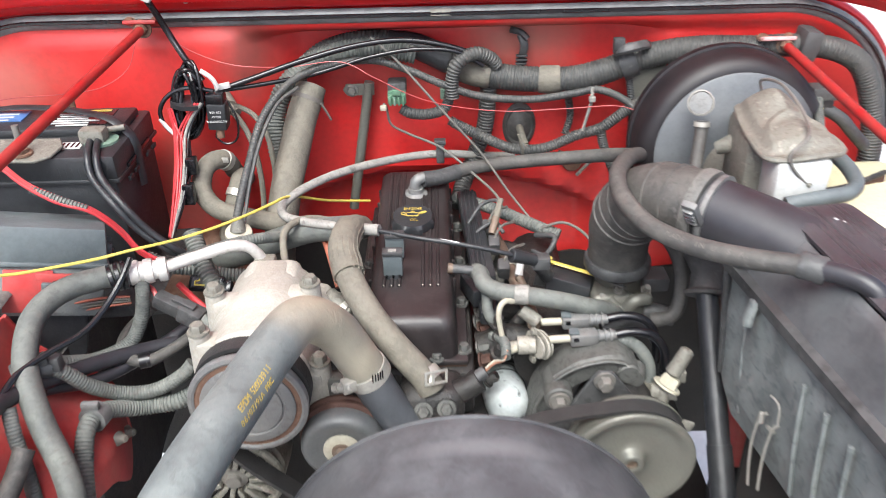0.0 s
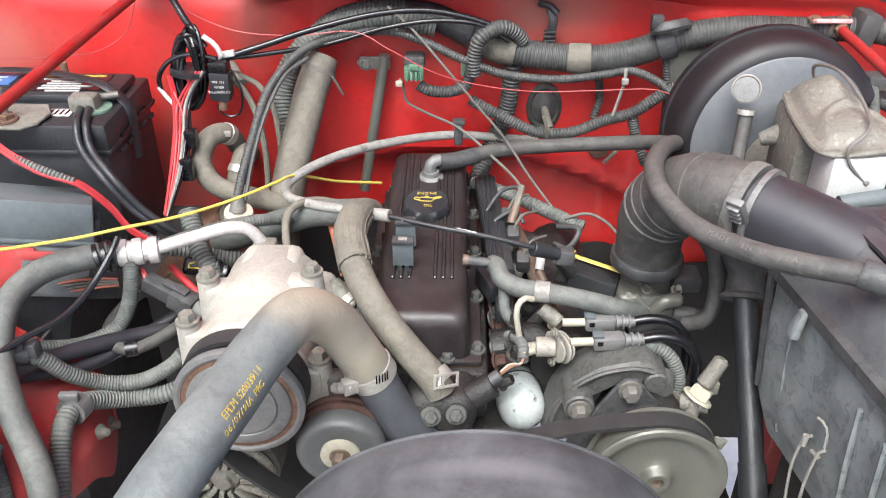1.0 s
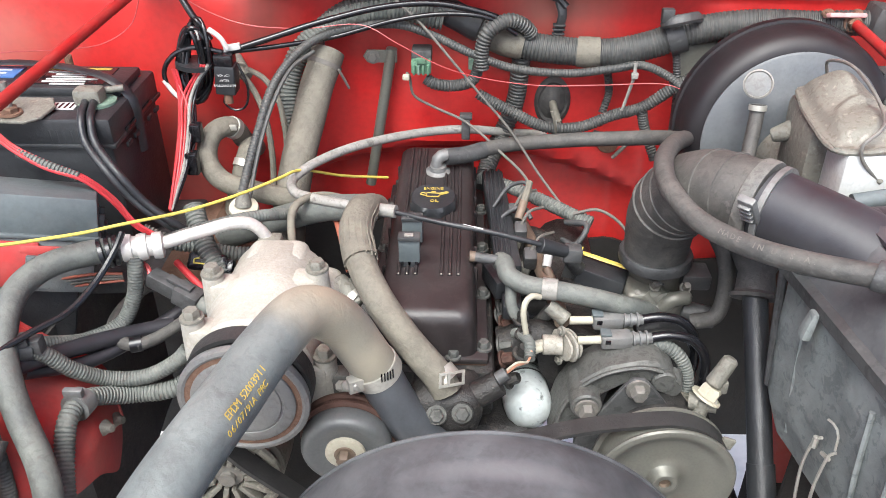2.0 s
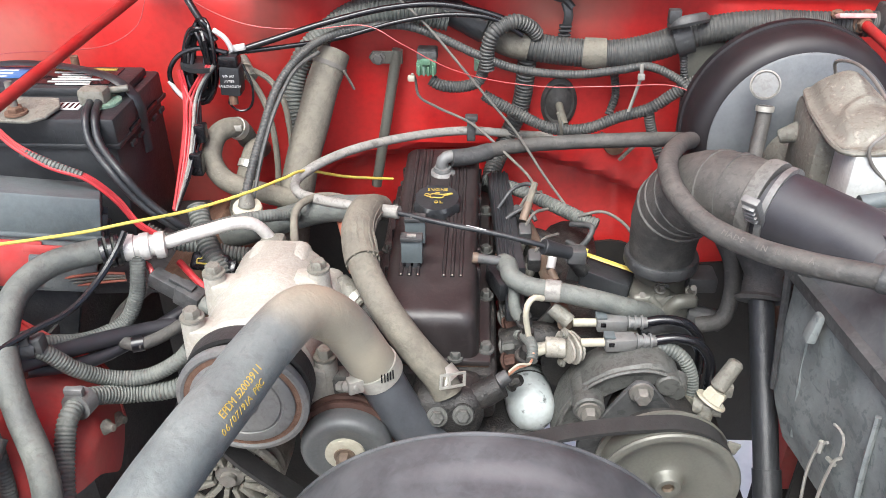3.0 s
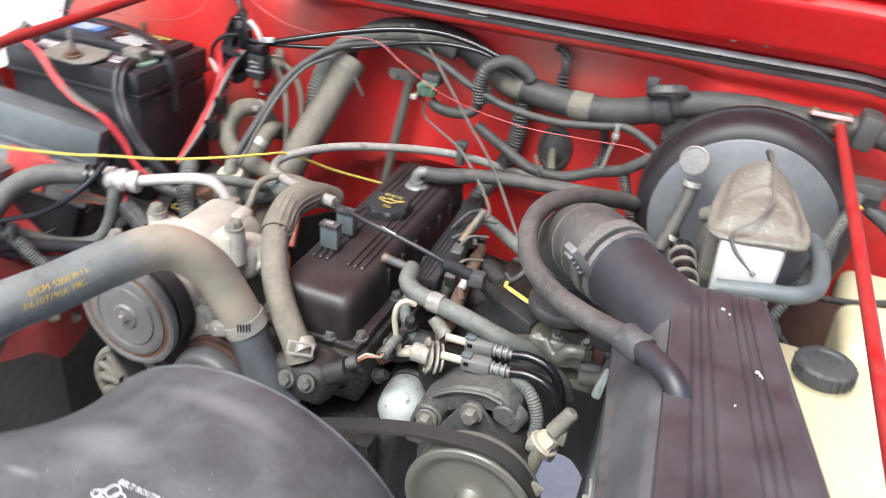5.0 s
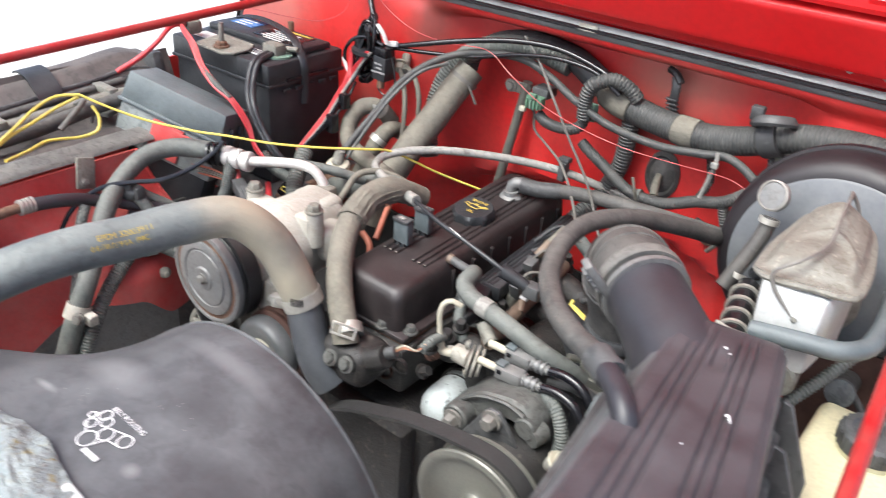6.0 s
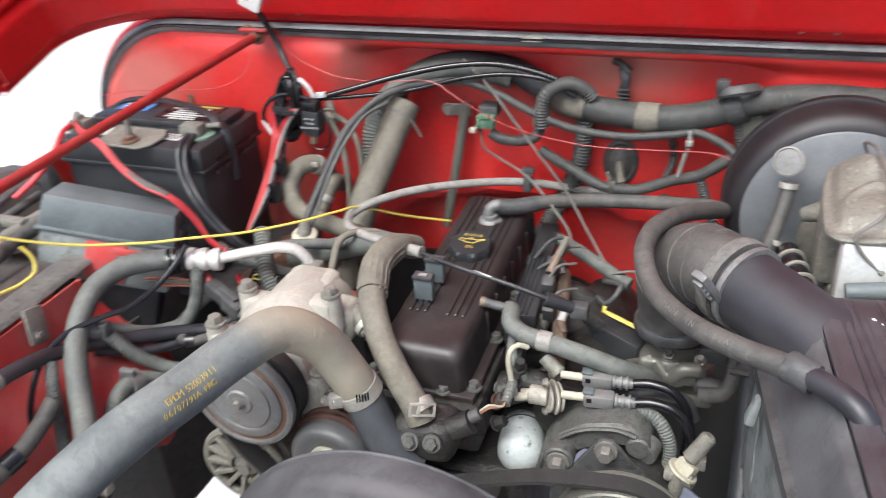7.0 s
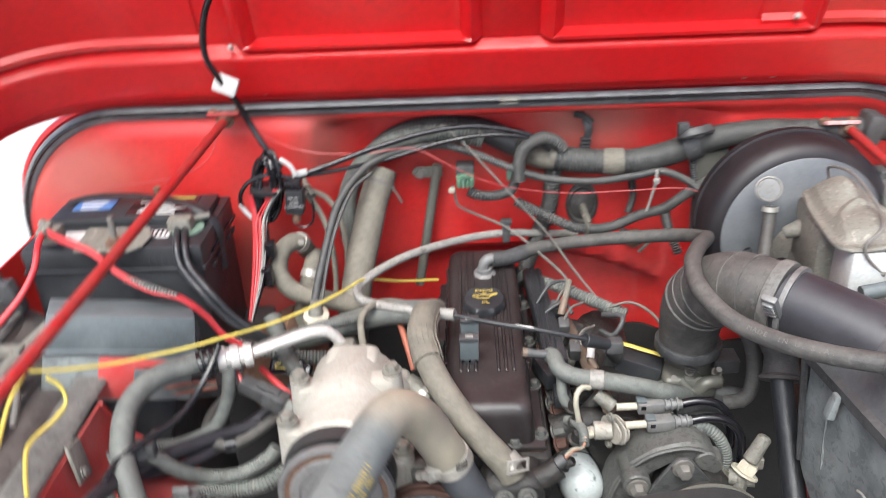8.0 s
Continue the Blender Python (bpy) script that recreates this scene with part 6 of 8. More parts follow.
h2 = thing("heater_hose", (-0.11, 0.86, 0.95), "tan dust-caked heater hose with a braided sleeve", "hose")
H2P = [(-0.042, 0.760, 0.962), (-0.050, 0.766, 0.976), (-0.082, 0.789, 1.003), (-0.112, 0.820, 1.028), (-0.135, 0.858, 1.049), (-0.146, 0.893, 1.062), (-0.146, 0.930, 1.069), (-0.140, 0.965, 1.060), (-0.134, 1.0, 1.04)]
part("hose", tube(H2P, 0.0162, 20, 0.006), "hose_tan", h2)
part("braided_sleeve", tube([(-0.137, 0.864, 1.0515, 0.0192), (-0.143, 0.880, 1.058, 0.0180), (-0.1465, 0.905, 1.0655, 0.0186), (-0.146, 0.930, 1.069, 0.0178), (-0.143, 0.950, 1.0655, 0.0188)], 0.0180, 22, 0.006), "hose_tan", h2, "pale frayed woven sleeve")
sl_line, _ = smooth_line([(-0.137, 0.864, 1.0515), (-0.1465, 0.905, 1.0655), (-0.143, 0.950, 1.0655)], 0.004)
for k in range(16):
    a = 2 * math.pi * k / 16
    strand = []
    for i, q in enumerate(sl_line):
        d = Vector(sl_line[min(i + 1, len(sl_line) - 1)] - sl_line[max(i - 1, 0)]).normalized()
        w = d.cross(Vector((1, 0, 0))).normalized()
        strand.append(Vector(q) + (w * math.cos(a) + d.cross(w) * math.sin(a)) * (0.0181 + 0.0005 * math.sin(i * 1.3 + k)))
    part("strand", tube([strand[0] + (strand[0] - strand[1]) * (0.6 + 0.5 * math.sin(k * 2.1))] + strand[::3] + [strand[-1]], 0.0009, 5, 0.006), "hose_tan", h2)
CD2 = (Vector(H2P[1]) - Vector(H2P[2])).normalized()
part("spring_clamp", lathe([(0.0165, -0.007), (0.0178, -0.007), (0.0178, 0.007), (0.0165, 0.007)], Vector((-0.047, 0.768, 0.974)), CD2, 32), "zinc", h2, "bright spring clamp")
TM = Matrix.Translation((-0.0365, 0.7500, 0.9885)) @ Vector((0.55, -0.78, 0.30)).to_track_quat('Z', 'Y').to_matrix().to_4x4() @ Matrix.Rotation(radians(-14), 4, 'Z')
for x, y, w, h in ((0, 0.0065, 0.030, 0.003), (0, -0.0065, 0.030, 0.003), (0.0135, 0, 0.003, 0.012), (-0.0135, 0, 0.003, 0.012), (-0.004, 0, 0.003, 0.012)):
    part("clamp_tab", box(0, 0, 0, w, h, 0.0022, 0.0006, TM @ Matrix.Translation((x, y, 0))), "zinc", h2)
h3 = thing("heater_hose", (-0.20, 1.0, 0.98), "grey dusty heater hose crossing behind the compressor", "hose")
part("hose", tube([(-0.138, 0.968, 1.058), (-0.16, 0.985, 1.048), (-0.20, 1.0, 1.037), (-0.25, 1.015, 1.015), (-0.31, 1.03, 0.985), (-0.36, 1.04, 0.965)], 0.0165, 18), "hose", h3)
h4 = thing("heater_hose", (-0.32, 1.09, 1.0), "tan heater hose bent in a hook at the bulkhead", "hose")
part("hose", tube([(-0.335, 1.16, 1.055), (-0.337, 1.14, 1.078), (-0.346, 1.125, 1.088), (-0.360, 1.11, 1.083), (-0.365, 1.09, 1.058), (-0.345, 1.072, 1.037), (-0.295, 1.062, 1.025), (-0.235, 1.05, 1.018), (-0.18, 1.04, 1.008)], 0.0135, 18), "hose_tan", h4)
part("clamp", lathe([(0.0138, -0.005), (0.0150, -0.005), (0.0150, 0.005), (0.0138, 0.005)], (-0.339, 1.135, 1.082), (0.3, 0.7, -0.6), 24), "zinc", h4)
part("clamp_tab", box(-0.336, 1.118, 1.09, 0.016, 0.004, 0.008, 0.001), "zinc", h4)
h5 = thing("heater_hose", (-0.32, 1.10, 0.95), "tan heater hose running down beside the hooked one", "hose")
part("hose", tube([(-0.325, 1.185, 1.03), (-0.322, 1.14, 1.05), (-0.327, 1.115, 1.03), (-0.335, 1.10, 1.0), (-0.345, 1.085, 0.96), (-0.35, 1.07, 0.92)], 0.0135, 18), "hose_tan", h5)
part("clamp", lathe([(0.0138, -0.005), (0.0150, -0.005), (0.0150, 0.005), (0.0138, 0.005)], (-0.3255, 1.118, 1.036), (0.2, 0.5, 0.6), 24), "zinc", h5)
hv = thing("evaporator_hose", (-0.24, 1.12, 0.95), "wide tan foam-covered pipe rising to the bulkhead", "pipe")
part("pipe", tube([(-0.214, 1.205, 1.165), (-0.220, 1.192, 1.148), (-0.228, 1.178, 1.128), (-0.237, 1.15, 1.094), (-0.248, 1.11, 1.053), (-0.254, 1.08, 1.018), (-0.258, 1.05, 0.98), (-0.26, 1.03, 0.94)], 0.0225, 24), "hose_tan", hv)
part("tie", lathe([(0.0226, -0.003), (0.0242, -0.003), (0.0242, 0.003), (0.0226, 0.003)], (-0.219, 1.194, 1.150), (0.3, 0.45, 0.75), 30), "greywire", hv)
part("tie_tail", tube([(-0.198, 1.180, 1.148), (-0.192, 1.182, 1.135), (-0.186, 1.185, 1.120)], 0.002, 6), "greywire", hv)
hw = thing("corrugated_sleeve", (-0.27, 1.17, 1.0), "wide grey corrugated drain sleeve behind the foam pipe", "loom sleeve", "corrugated looms")
part("sleeve", tube([(-0.06, 1.238, 1.200), (-0.12, 1.235, 1.212), (-0.185, 1.230, 1.205), (-0.225, 1.225, 1.188), (-0.256, 1.215, 1.158), (-0.272, 1.205, 1.12), (-0.272, 1.19, 1.08), (-0.262, 1.17, 1.045), (-0.25, 1.16, 1.02)], 0.0155, 16, rib=(0.0055, 0.0016)), "hose", hw)
gh = thing("coolant_hose", (0.10, 0.88, 0.95), "grey rubber hose from the cover to the pump side", "hose")
part("hose", tube([(0.016, 0.928, 1.012), (0.021, 0.915, 1.016), (0.024, 0.899, 1.013), (0.040, 0.887, 1.009), (0.076, 0.880, 1.006), (0.120, 0.874, 1.000), (0.160, 0.878, 0.986), (0.182, 0.890, 0.972), (0.195, 0.905, 0.955)], 0.0112, 16), "hose", gh)
part("stub", rod((-0.020, 0.922, 1.022), (0.012, 0.921, 1.018), 0.0058, seg=14), "black_dusty", gh)
part("collar", rod((-0.020, 0.922, 1.022), (-0.014, 0.922, 1.021), 0.0066, seg=14), "boltbrown", gh)
part("tape", lathe([(0.0114, -0.009), (0.0126, -0.008), (0.0124, 0.008), (0.0114, 0.009)], (0.070, 0.881, 1.0065), (1, -0.15, 0), 20), "sleeve", gh)

pc = thing("breather_hose", (0.12, 1.0, 1.04), "long dark rubber breather hose with faded lettering", "hose")
part("hose", tube([(-0.040, 1.131, 1.044), (0.021, 1.162, 1.047), (0.105, 1.182, 1.047), (0.178, 1.172, 1.056), (0.233, 1.142, 1.072), (0.250, 1.095, 1.092), (0.233, 1.031, 1.122), (0.200, 0.955, 1.150), (0.178, 0.900, 1.158), (0.174, 0.855, 1.154), (0.190, 0.80, 1.148), (0.222, 0.752, 1.150), (0.262, 0.712, 1.158), (0.308, 0.681, 1.166), (0.316, 0.676, 1.166)], 0.0102, 16), "rubber", pc)
part("outlet_spigot", tube([(0.308, 0.681, 1.166), (0.328, 0.661, 1.170), (0.343, 0.645, 1.170), (0.352, 0.636, 1.164), (0.357, 0.631, 1.152)], 0.0096, 16), "snout", pc, "smooth black spigot on the lid")
part("elbow", tube([(-0.063, 1.123, 1.026), (-0.063, 1.123, 1.045), (-0.055, 1.126, 1.050), (-0.035, 1.133, 1.045)], 0.0085, 14), "pulley", pc)
part("grommet", lathe([(0, 0), (0.017, 0), (0.017, 0.004), (0.012, 0.007), (0.011, 0.013), (0, 0.013)], (-0.063, 1.123, 1.024), (0, -0.1, 1), 24), "pulley", pc)
part("coupling", lathe([(0.0095, -0.012), (0.0125, -0.012), (0.0135, -0.009), (0.0125, 0.0), (0.0135, 0.009), (0.0125, 0.012), (0.0095, 0.012)], (0.311, 0.679, 1.166), (0.8, -0.5, -0.05), 22), "black_dusty", pc)
part("sleeve_end", tube([(-0.052, 1.127, 1.047), (-0.03, 1.136, 1.045), (0.0, 1.152, 1.046)], 0.0118, 16), "black_dusty", pc)

# ---- refrigerant line ----
ac = thing("refrigerant_line", (-0.40, 0.83, 0.80), "grey refrigerant hose joined to a bare aluminium pipe", "refrigerant line")
part("pipe", tube([(-0.366, 0.880, 1.056), (-0.32, 0.895, 1.065), (-0.284, 0.913, 1.067), (-0.268, 0.923, 1.060), (-0.255, 0.929, 1.040), (-0.25, 0.93, 1.02)], 0.0072, 16), "pipe", ac, "bare aluminium pipe")
part("hose", tube([(-0.392, 0.872, 1.058), (-0.43, 0.853, 1.062), (-0.463, 0.825, 1.062), (-0.479, 0.79, 1.053), (-0.476, 0.745, 1.028), (-0.459, 0.71, 1.003), (-0.445, 0.69, 0.982), (-0.420, 0.66, 0.955), (-0.409, 0.64, 0.932), (-0.408, 0.615, 0.885), (-0.412, 0.59, 0.82)], 0.0135, 18), "hose", ac)
part("crimp_sleeve", rod((-0.400, 0.8695, 1.0585), (-0.356, 0.884, 1.0562), 0.0132, 0.0112, 22, bevel=0.002), "pipe", ac)
for k in range(3):
    q = Vector((-0.392, 0.872, 1.058)).lerp(Vector((-0.362, 0.882, 1.056)), k / 2)
    part("crimp", lathe([(0.010, -0.006), (0.0145, -0.005), (0.0152, 0), (0.0145, 0.005), (0.010, 0.006)], q, (0.95, 0.3, 0), 24), "pipe", ac)
part("joint_block", box(-0.250, 0.925, 1.03, 0.028, 0.026, 0.024, 0.005), "mc", ac)

bl, _ = smooth_line([(0.178, 0.900, 1.158), (0.174, 0.855, 1.154), (0.190, 0.80, 1.148), (0.222, 0.752, 1.150), (0.262, 0.712, 1.158), (0.311, 0.679, 1.166)], 0.003)
for k, chx in enumerate("MADE IN U.S.A."):
    if chx == " ":
        continue
    p, d = on_hose(0.50 + 0.024 * k, bl)
    n0 = d.cross(Vector((0, 0, 1))).normalized()
    nrm = (n0 * 0.55 + Vector((0, -0.35, 0.75))).normalized()
    nrm = (nrm - d * nrm.dot(d)).normalized()
    mm = Matrix((d, nrm.cross(d).normalized(), nrm)).transposed().to_4x4()
    part("print", lettering(chx, 0.0075, Matrix.Translation(p + nrm * 0.0103) @ mm, 0.0002), "greywire", pc)

# ---- wiring looms on the bulkhead ----
def loom(name, label, pts, r, pitch=0.005, depth=0.0014, m="loom", seg=14):
    ob = thing(name, pts[len(pts) // 2], label, "wiring loom", "corrugated looms")
    part("sleeve", tube(pts, r, seg, rib=(pitch, depth)), m, ob)
    return ob


def band(ob, p, d, r, w=0.006, m="black", name="tie"):
    part(name, lathe([(r, -w / 2), (r + 0.0014, -w / 2), (r + 0.0014, w / 2), (r, w / 2)], p, d, 22), m, ob)


main = loom("main_loom", "thick grey corrugated wiring loom along the bulkhead", [(-0.238, 1.235, 1.150, 0.012), (-0.232, 1.238, 1.178, 0.013), (-0.200, 1.248, 1.204, 0.014), (-0.137, 1.25, 1.219, 0.015), (-0.060, 1.25, 1.209, 0.017), (-0.005, 1.243, 1.184, 0.0185), (0.050, 1.233, 1.168, 0.0195), (0.112, 1.226, 1.161, 0.0195), (0.173, 1.218, 1.163, 0.0195), (0.225, 1.215, 1.176, 0.0195), (0.259, 1.212, 1.191, 0.019), (0.309, 1.21, 1.203, 0.0185), (0.357, 1.202, 1.210, 0.0180), (0.42, 1.190, 1.213, 0.017), (0.469, 1.178, 1.218, 0.0165), (0.523, 1.168, 1.216, 0.0165), (0.568, 1.165, 1.195, 0.0165), (0.598, 1.165, 1.143, 0.0165), (0.615, 1.165, 1.085, 0.0165), (0.618, 1.16, 1.00, 0.016)], 0.019, 0.0050, 0.0011)
part("tape_wrap", tube([(0.005, 1.239, 1.179, 0.0205), (0.030, 1.235, 1.172, 0.0225), (0.052, 1.232, 1.168, 0.021)], 0.021, 18), "hose_tan", main, "dusty tape wrapping")
part("tape_wrap", tube([(0.125, 1.2245, 1.1610, 0.0205), (0.140, 1.222, 1.161, 0.0212), (0.155, 1.2205, 1.1617, 0.0205)], 0.0205, 18), "hose_tan", main, "dusty tape wrapping")
part("braided_sheath", tube([(-0.10, 1.25, 1.216, 0.017), (-0.06, 1.25, 1.209, 0.0185), (-0.01, 1.244, 1.187, 0.020)], 0.018, 16), "black", main, "black braided sheath")
pcl = thing("loom_clamp", (0.255, 1.20, 1.17), "open black plastic clamp round the thick loom", "clamp")
part("ring", lathe([(0.020, -0.011), (0.025, -0.011), (0.025, 0.011), (0.020, 0.011)], (0.252, 1.213, 1.189), (0.92, -0.08, 0.38), 26), "black_dusty", pcl)
part("jaw", tube([(0.232, 1.204, 1.207), (0.230, 1.190, 1.212), (0.243, 1.182, 1.218), (0.262, 1.185, 1.221), (0.274, 1.197, 1.219), (0.272, 1.208, 1.212)], 0.0048, 8, flat=1.6), "black_dusty", pcl)
part("catch", box(0.232, 1.19, 1.222, 0.016, 0.012, 0.018, 0.002), "black_dusty", pcl)

arcl = loom("thin_loom", "thin grey corrugated loom arching over the bulkhead", [(-0.302, 0.995, 1.040), (-0.2965, 1.03, 1.071), (-0.286, 1.07, 1.110), (-0.272, 1.11, 1.151), (-0.248, 1.15, 1.178), (-0.222, 1.18, 1.191), (-0.179, 1.2, 1.199), (-0.118, 1.205, 1.202), (-0.073, 1.205, 1.188), (-0.020, 1.198, 1.166), (0.034, 1.2, 1.146), (0.112, 1.2, 1.139), (0.172, 1.2, 1.146), (0.21, 1.198, 1.152), (0.248, 1.19, 1.138), (0.262, 1.18, 1.128)], 0.0060, 0.0038, 0.0007)
part("inner_wire", tube([(-0.292, 1.01, 1.045), (-0.284, 1.05, 1.09), (-0.270, 1.09, 1.135), (-0.25, 1.13, 1.168), (-0.225, 1.16, 1.18)], 0.0028, 8), "loom", arcl)
yr = thing("dipstick_tube_cap", (-0.298, 1.0, 1.02), "ivory plastic ring cap on a grey stem", "cap")
part("ring", lathe([(0, 0), (0.017, 0), (0.0185, 0.003), (0.0175, 0.008), (0.012, 0.010), (0, 0.010)], (-0.298, 1.0, 1.032), (0.1, -0.35, 1), 28), "ivory", yr)
part("stem", rod((-0.298, 0.999, 1.04), (-0.297, 1.003, 1.058), 0.011, 0.007, 18), "mc", yr)
low = loom("branch_loom", "thin grey corrugated loom branching under the thick one", [(-0.010, 1.215, 1.103, 0.008), (0.0, 1.213, 1.097), (0.038, 1.21, 1.078), (0.086, 1.2, 1.060), (0.134, 1.2, 1.060), (0.18, 1.2, 1.079), (0.217, 1.195, 1.093), (0.251, 1.19, 1.121), (0.285, 1.18, 1.150)], 0.0085, 0.0042, 0.0011)
band(low, (0.100, 1.199, 1.059), (1, 0, 0.05), 0.0088, 0.005, "hose")
part("tie_tail", tube([(0.101, 1.192, 1.053), (0.098, 1.185, 1.07), (0.092, 1.184, 1.090)], 0.0022, 6), "hose_tan", low)
loom("branch_loom", "short corrugated loom dropping from the branch", [(0.217, 1.196, 1.092), (0.224, 1.2, 1.065), (0.234, 1.2, 1.04), (0.244, 1.19, 1.015)], 0.0075, 0.0042, 0.0011)
zt = thing("cable_tie", (0.2, 1.19, 1.09), "long pale cable tie hanging between two looms", "cable tie")
part("strap", tube([(0.1985, 1.186, 1.160), (0.1985, 1.185, 1.142), (0.194, 1.185, 1.12), (0.188, 1.186, 1.092)], 0.0028, 6, flat=0.4), "sleeve", zt)
part("head", box(0.1985, 1.183, 1.143, 0.009, 0.006, 0.008, 0.001), "sleeve", zt)
loom("drop_loom", "grey corrugated loom falling behind the engine", [(0.050, 1.238, 1.15), (0.049, 1.240, 1.125), (0.044, 1.243, 1.076), (0.025, 1.238, 1.025), (0.006, 1.205, 0.990), (0.0, 1.18, 0.972)], 0.0135, 0.0052, 0.0014)
loom("head_loom", "dusty corrugated loom along the back of the manifold", [(-0.002, 1.185, 0.985), (0.012, 1.168, 0.988), (0.039, 1.150, 0.989), (0.085, 1.12, 0.983), (0.125, 1.09, 0.978), (0.145, 1.08, 0.974)], 0.0098, 0.0046, 0.0012, "hose")
loom("vacuum_loom", "thin dark corrugated loom behind the boot", [(0.166, 1.243, 1.145), (0.174, 1.244, 1.12), (0.178, 1.244, 1.093), (0.170, 1.235, 1.067)], 0.006, 0.004, 0.001)
loom("loop_loom", "short corrugated loop over the thick loom", [(-0.006, 1.20, 1.145), (-0.006, 1.198, 1.172), (0.002, 1.198, 1.196), (0.028, 1.207, 1.208), (0.050, 1.216, 1.198), (0.060, 1.222, 1.186)], 0.0105, 0.0046, 0.0012)
loom("side_loom", "thin dark loom running down beside the booster", [(0.254, 1.214, 1.180), (0.262, 1.214, 1.14), (0.267, 1.212, 1.10), (0.268, 1.21, 1.05)], 0.006, 0.004, 0.0008, "black_dusty")
loom("pigtail_loom", "short grey corrugated pigtail from the green connector", [(-0.083, 1.205, 1.128), (-0.07, 1.203, 1.121), (-0.04, 1.205, 1.118), (-0.017, 1.21, 1.125), (-0.008, 1.215, 1.15)], 0.0085, 0.0042, 0.001)
yel = box(0.284, 1.212, 1.155, 0.05, 0.004, 0.07, 0.002)
single("foil_patch", yel, "pulley_olive", "faded olive foil patch on the bulkhead", "patch")

gr = thing("bulkhead_connector", (-0.09, 1.23, 1.15), "grey oval bulkhead block with a green plug", "connector")
part("block", lathe([(0, 0), (0.040, 0), (0.040, 0.008), (0.034, 0.016), (0, 0.017)], (0, 0, 0), (0, 0, 1), 30), "pulley", gr)
gr.children[0].matrix_basis = Matrix.LocRotScale(Vector((0, 0.0, 0.022)), Euler((radians(62), 0, radians(0))), Vector((1.05, 0.42, 1.0)))
part("tower", box(-0.088, 1.222, 1.158, 0.028, 0.03, 0.016, 0.003), "black_dusty", gr)
part("green_plug", box(-0.088, 1.200, 1.147, 0.027, 0.014, 0.018, 0.002), "green", gr)
for k in range(4):
    part("plug_rib", box(-0.0975 + 0.0063 * k, 1.1915, 1.145, 0.003, 0.006, 0.014, 0.0008), "mint" if k == 1 else "green", gr)
part("lock_tab", box(-0.088, 1.190, 1.158, 0.012, 0.006, 0.008, 0.001), "green", gr)
part("second_plug", box(-0.012, 1.226, 1.147, 0.024, 0.012, 0.026, 0.002), "mint", gr, "pale green second plug")
part("white_pin", box(-0.109, 1.20, 1.131, 0.010, 0.008, 0.008, 0.002), "ivory", gr)

rb = thing("drain_rod", (-0.16, 1.24, 0.95), "thin olive-brown rod bolted upright to the bulkhead", "rod")
part("rod", rod((-0.131, 1.243, 1.157), (-0.170, 1.238, 0.945), 0.0078, seg=14), "pulley_olive", rb)
part("ear", plate([(-0.03, -0.009), (0.012, -0.009), (0.012, 0.009), (-0.03, 0.009), (-0.036, 0)], (-0.136, 1.243, 1.146), F, 0.004, 0.0008), "pulley_olive", rb)
part("bolt", bolt((-0.158, 1.238, 1.146), F, 0.007, 0.006), "steel", rb)

boot = thing("bulkhead_boot", (0.10, 1.26, 1.035), "dusty oval rubber boot on the bulkhead with a cable", "boot")
bt = lathe([(0, 0), (0.034, 0), (0.034, 0.006), (0.028, 0.010), (0.024, 0.007), (0.016, 0.012), (0.008, 0.016), (0, 0.017)], (0, 0, 0), (0, 0, 1), 36)
bt.transform(Matrix.Translation((0.101, 1.272, 1.071)) @ Matrix.Rotation(radians(90), 4, 'X') @ Matrix.Diagonal((0.78, 1.12, 1, 1)))
part("gasket", bt, "rubber", boot)
part("nipple", tube([(0.100, 1.262, 1.074), (0.103, 1.245, 1.065), (0.108, 1.232, 1.052)], 0.006, 10), "hose_tan", boot)
part("cable", tube([(0.108, 1.232, 1.052), (0.118, 1.225, 1.045), (0.13, 1.215, 1.03)], 0.003, 8), "hose_tan", boot)
st = thing("strap_bracket", (0.10, 1.26, 1.16), "black ridged strap fixed upright to the bulkhead", "strap")
part("strap", tube([(0.099, 1.262, 1.168), (0.101, 1.248, 1.188), (0.103, 1.244, 1.208), (0.098, 1.250, 1.222)], 0.0065, 8, flat=0.5), "black_dusty", st)
part("head", tube([(0.108, 1.245, 1.216), (0.098, 1.249, 1.225), (0.084, 1.258, 1.227)], 0.0052, 8), "black_dusty", st)
for k in range(4):
    part("ridge", box(0.100, 1.255 - 0.003 * k, 1.170 + 0.007 * k, 0.017, 0.009, 0.003, 0.001), "black_dusty", st)
pin = thing("wire_stub", (0.21, 1.25, 0.97), "dirty wire stub and plug on the bulkhead", "wire stub")
part("plug", rod((0.165, 1.265, 1.02), (0.195, 1.258, 1.012), 0.007, seg=12), "black_dusty", pin)
part("disc", lathe([(0, 0), (0.017, 0), (0.015, 0.006), (0.006, 0.010), (0, 0.010)], (0.19, 1.268, 1.005), F, 20), "rust", pin)
part("stub", rod((0.218, 1.245, 1.018), (0.196, 1.25, 0.988), 0.003, seg=8), "mc", pin)

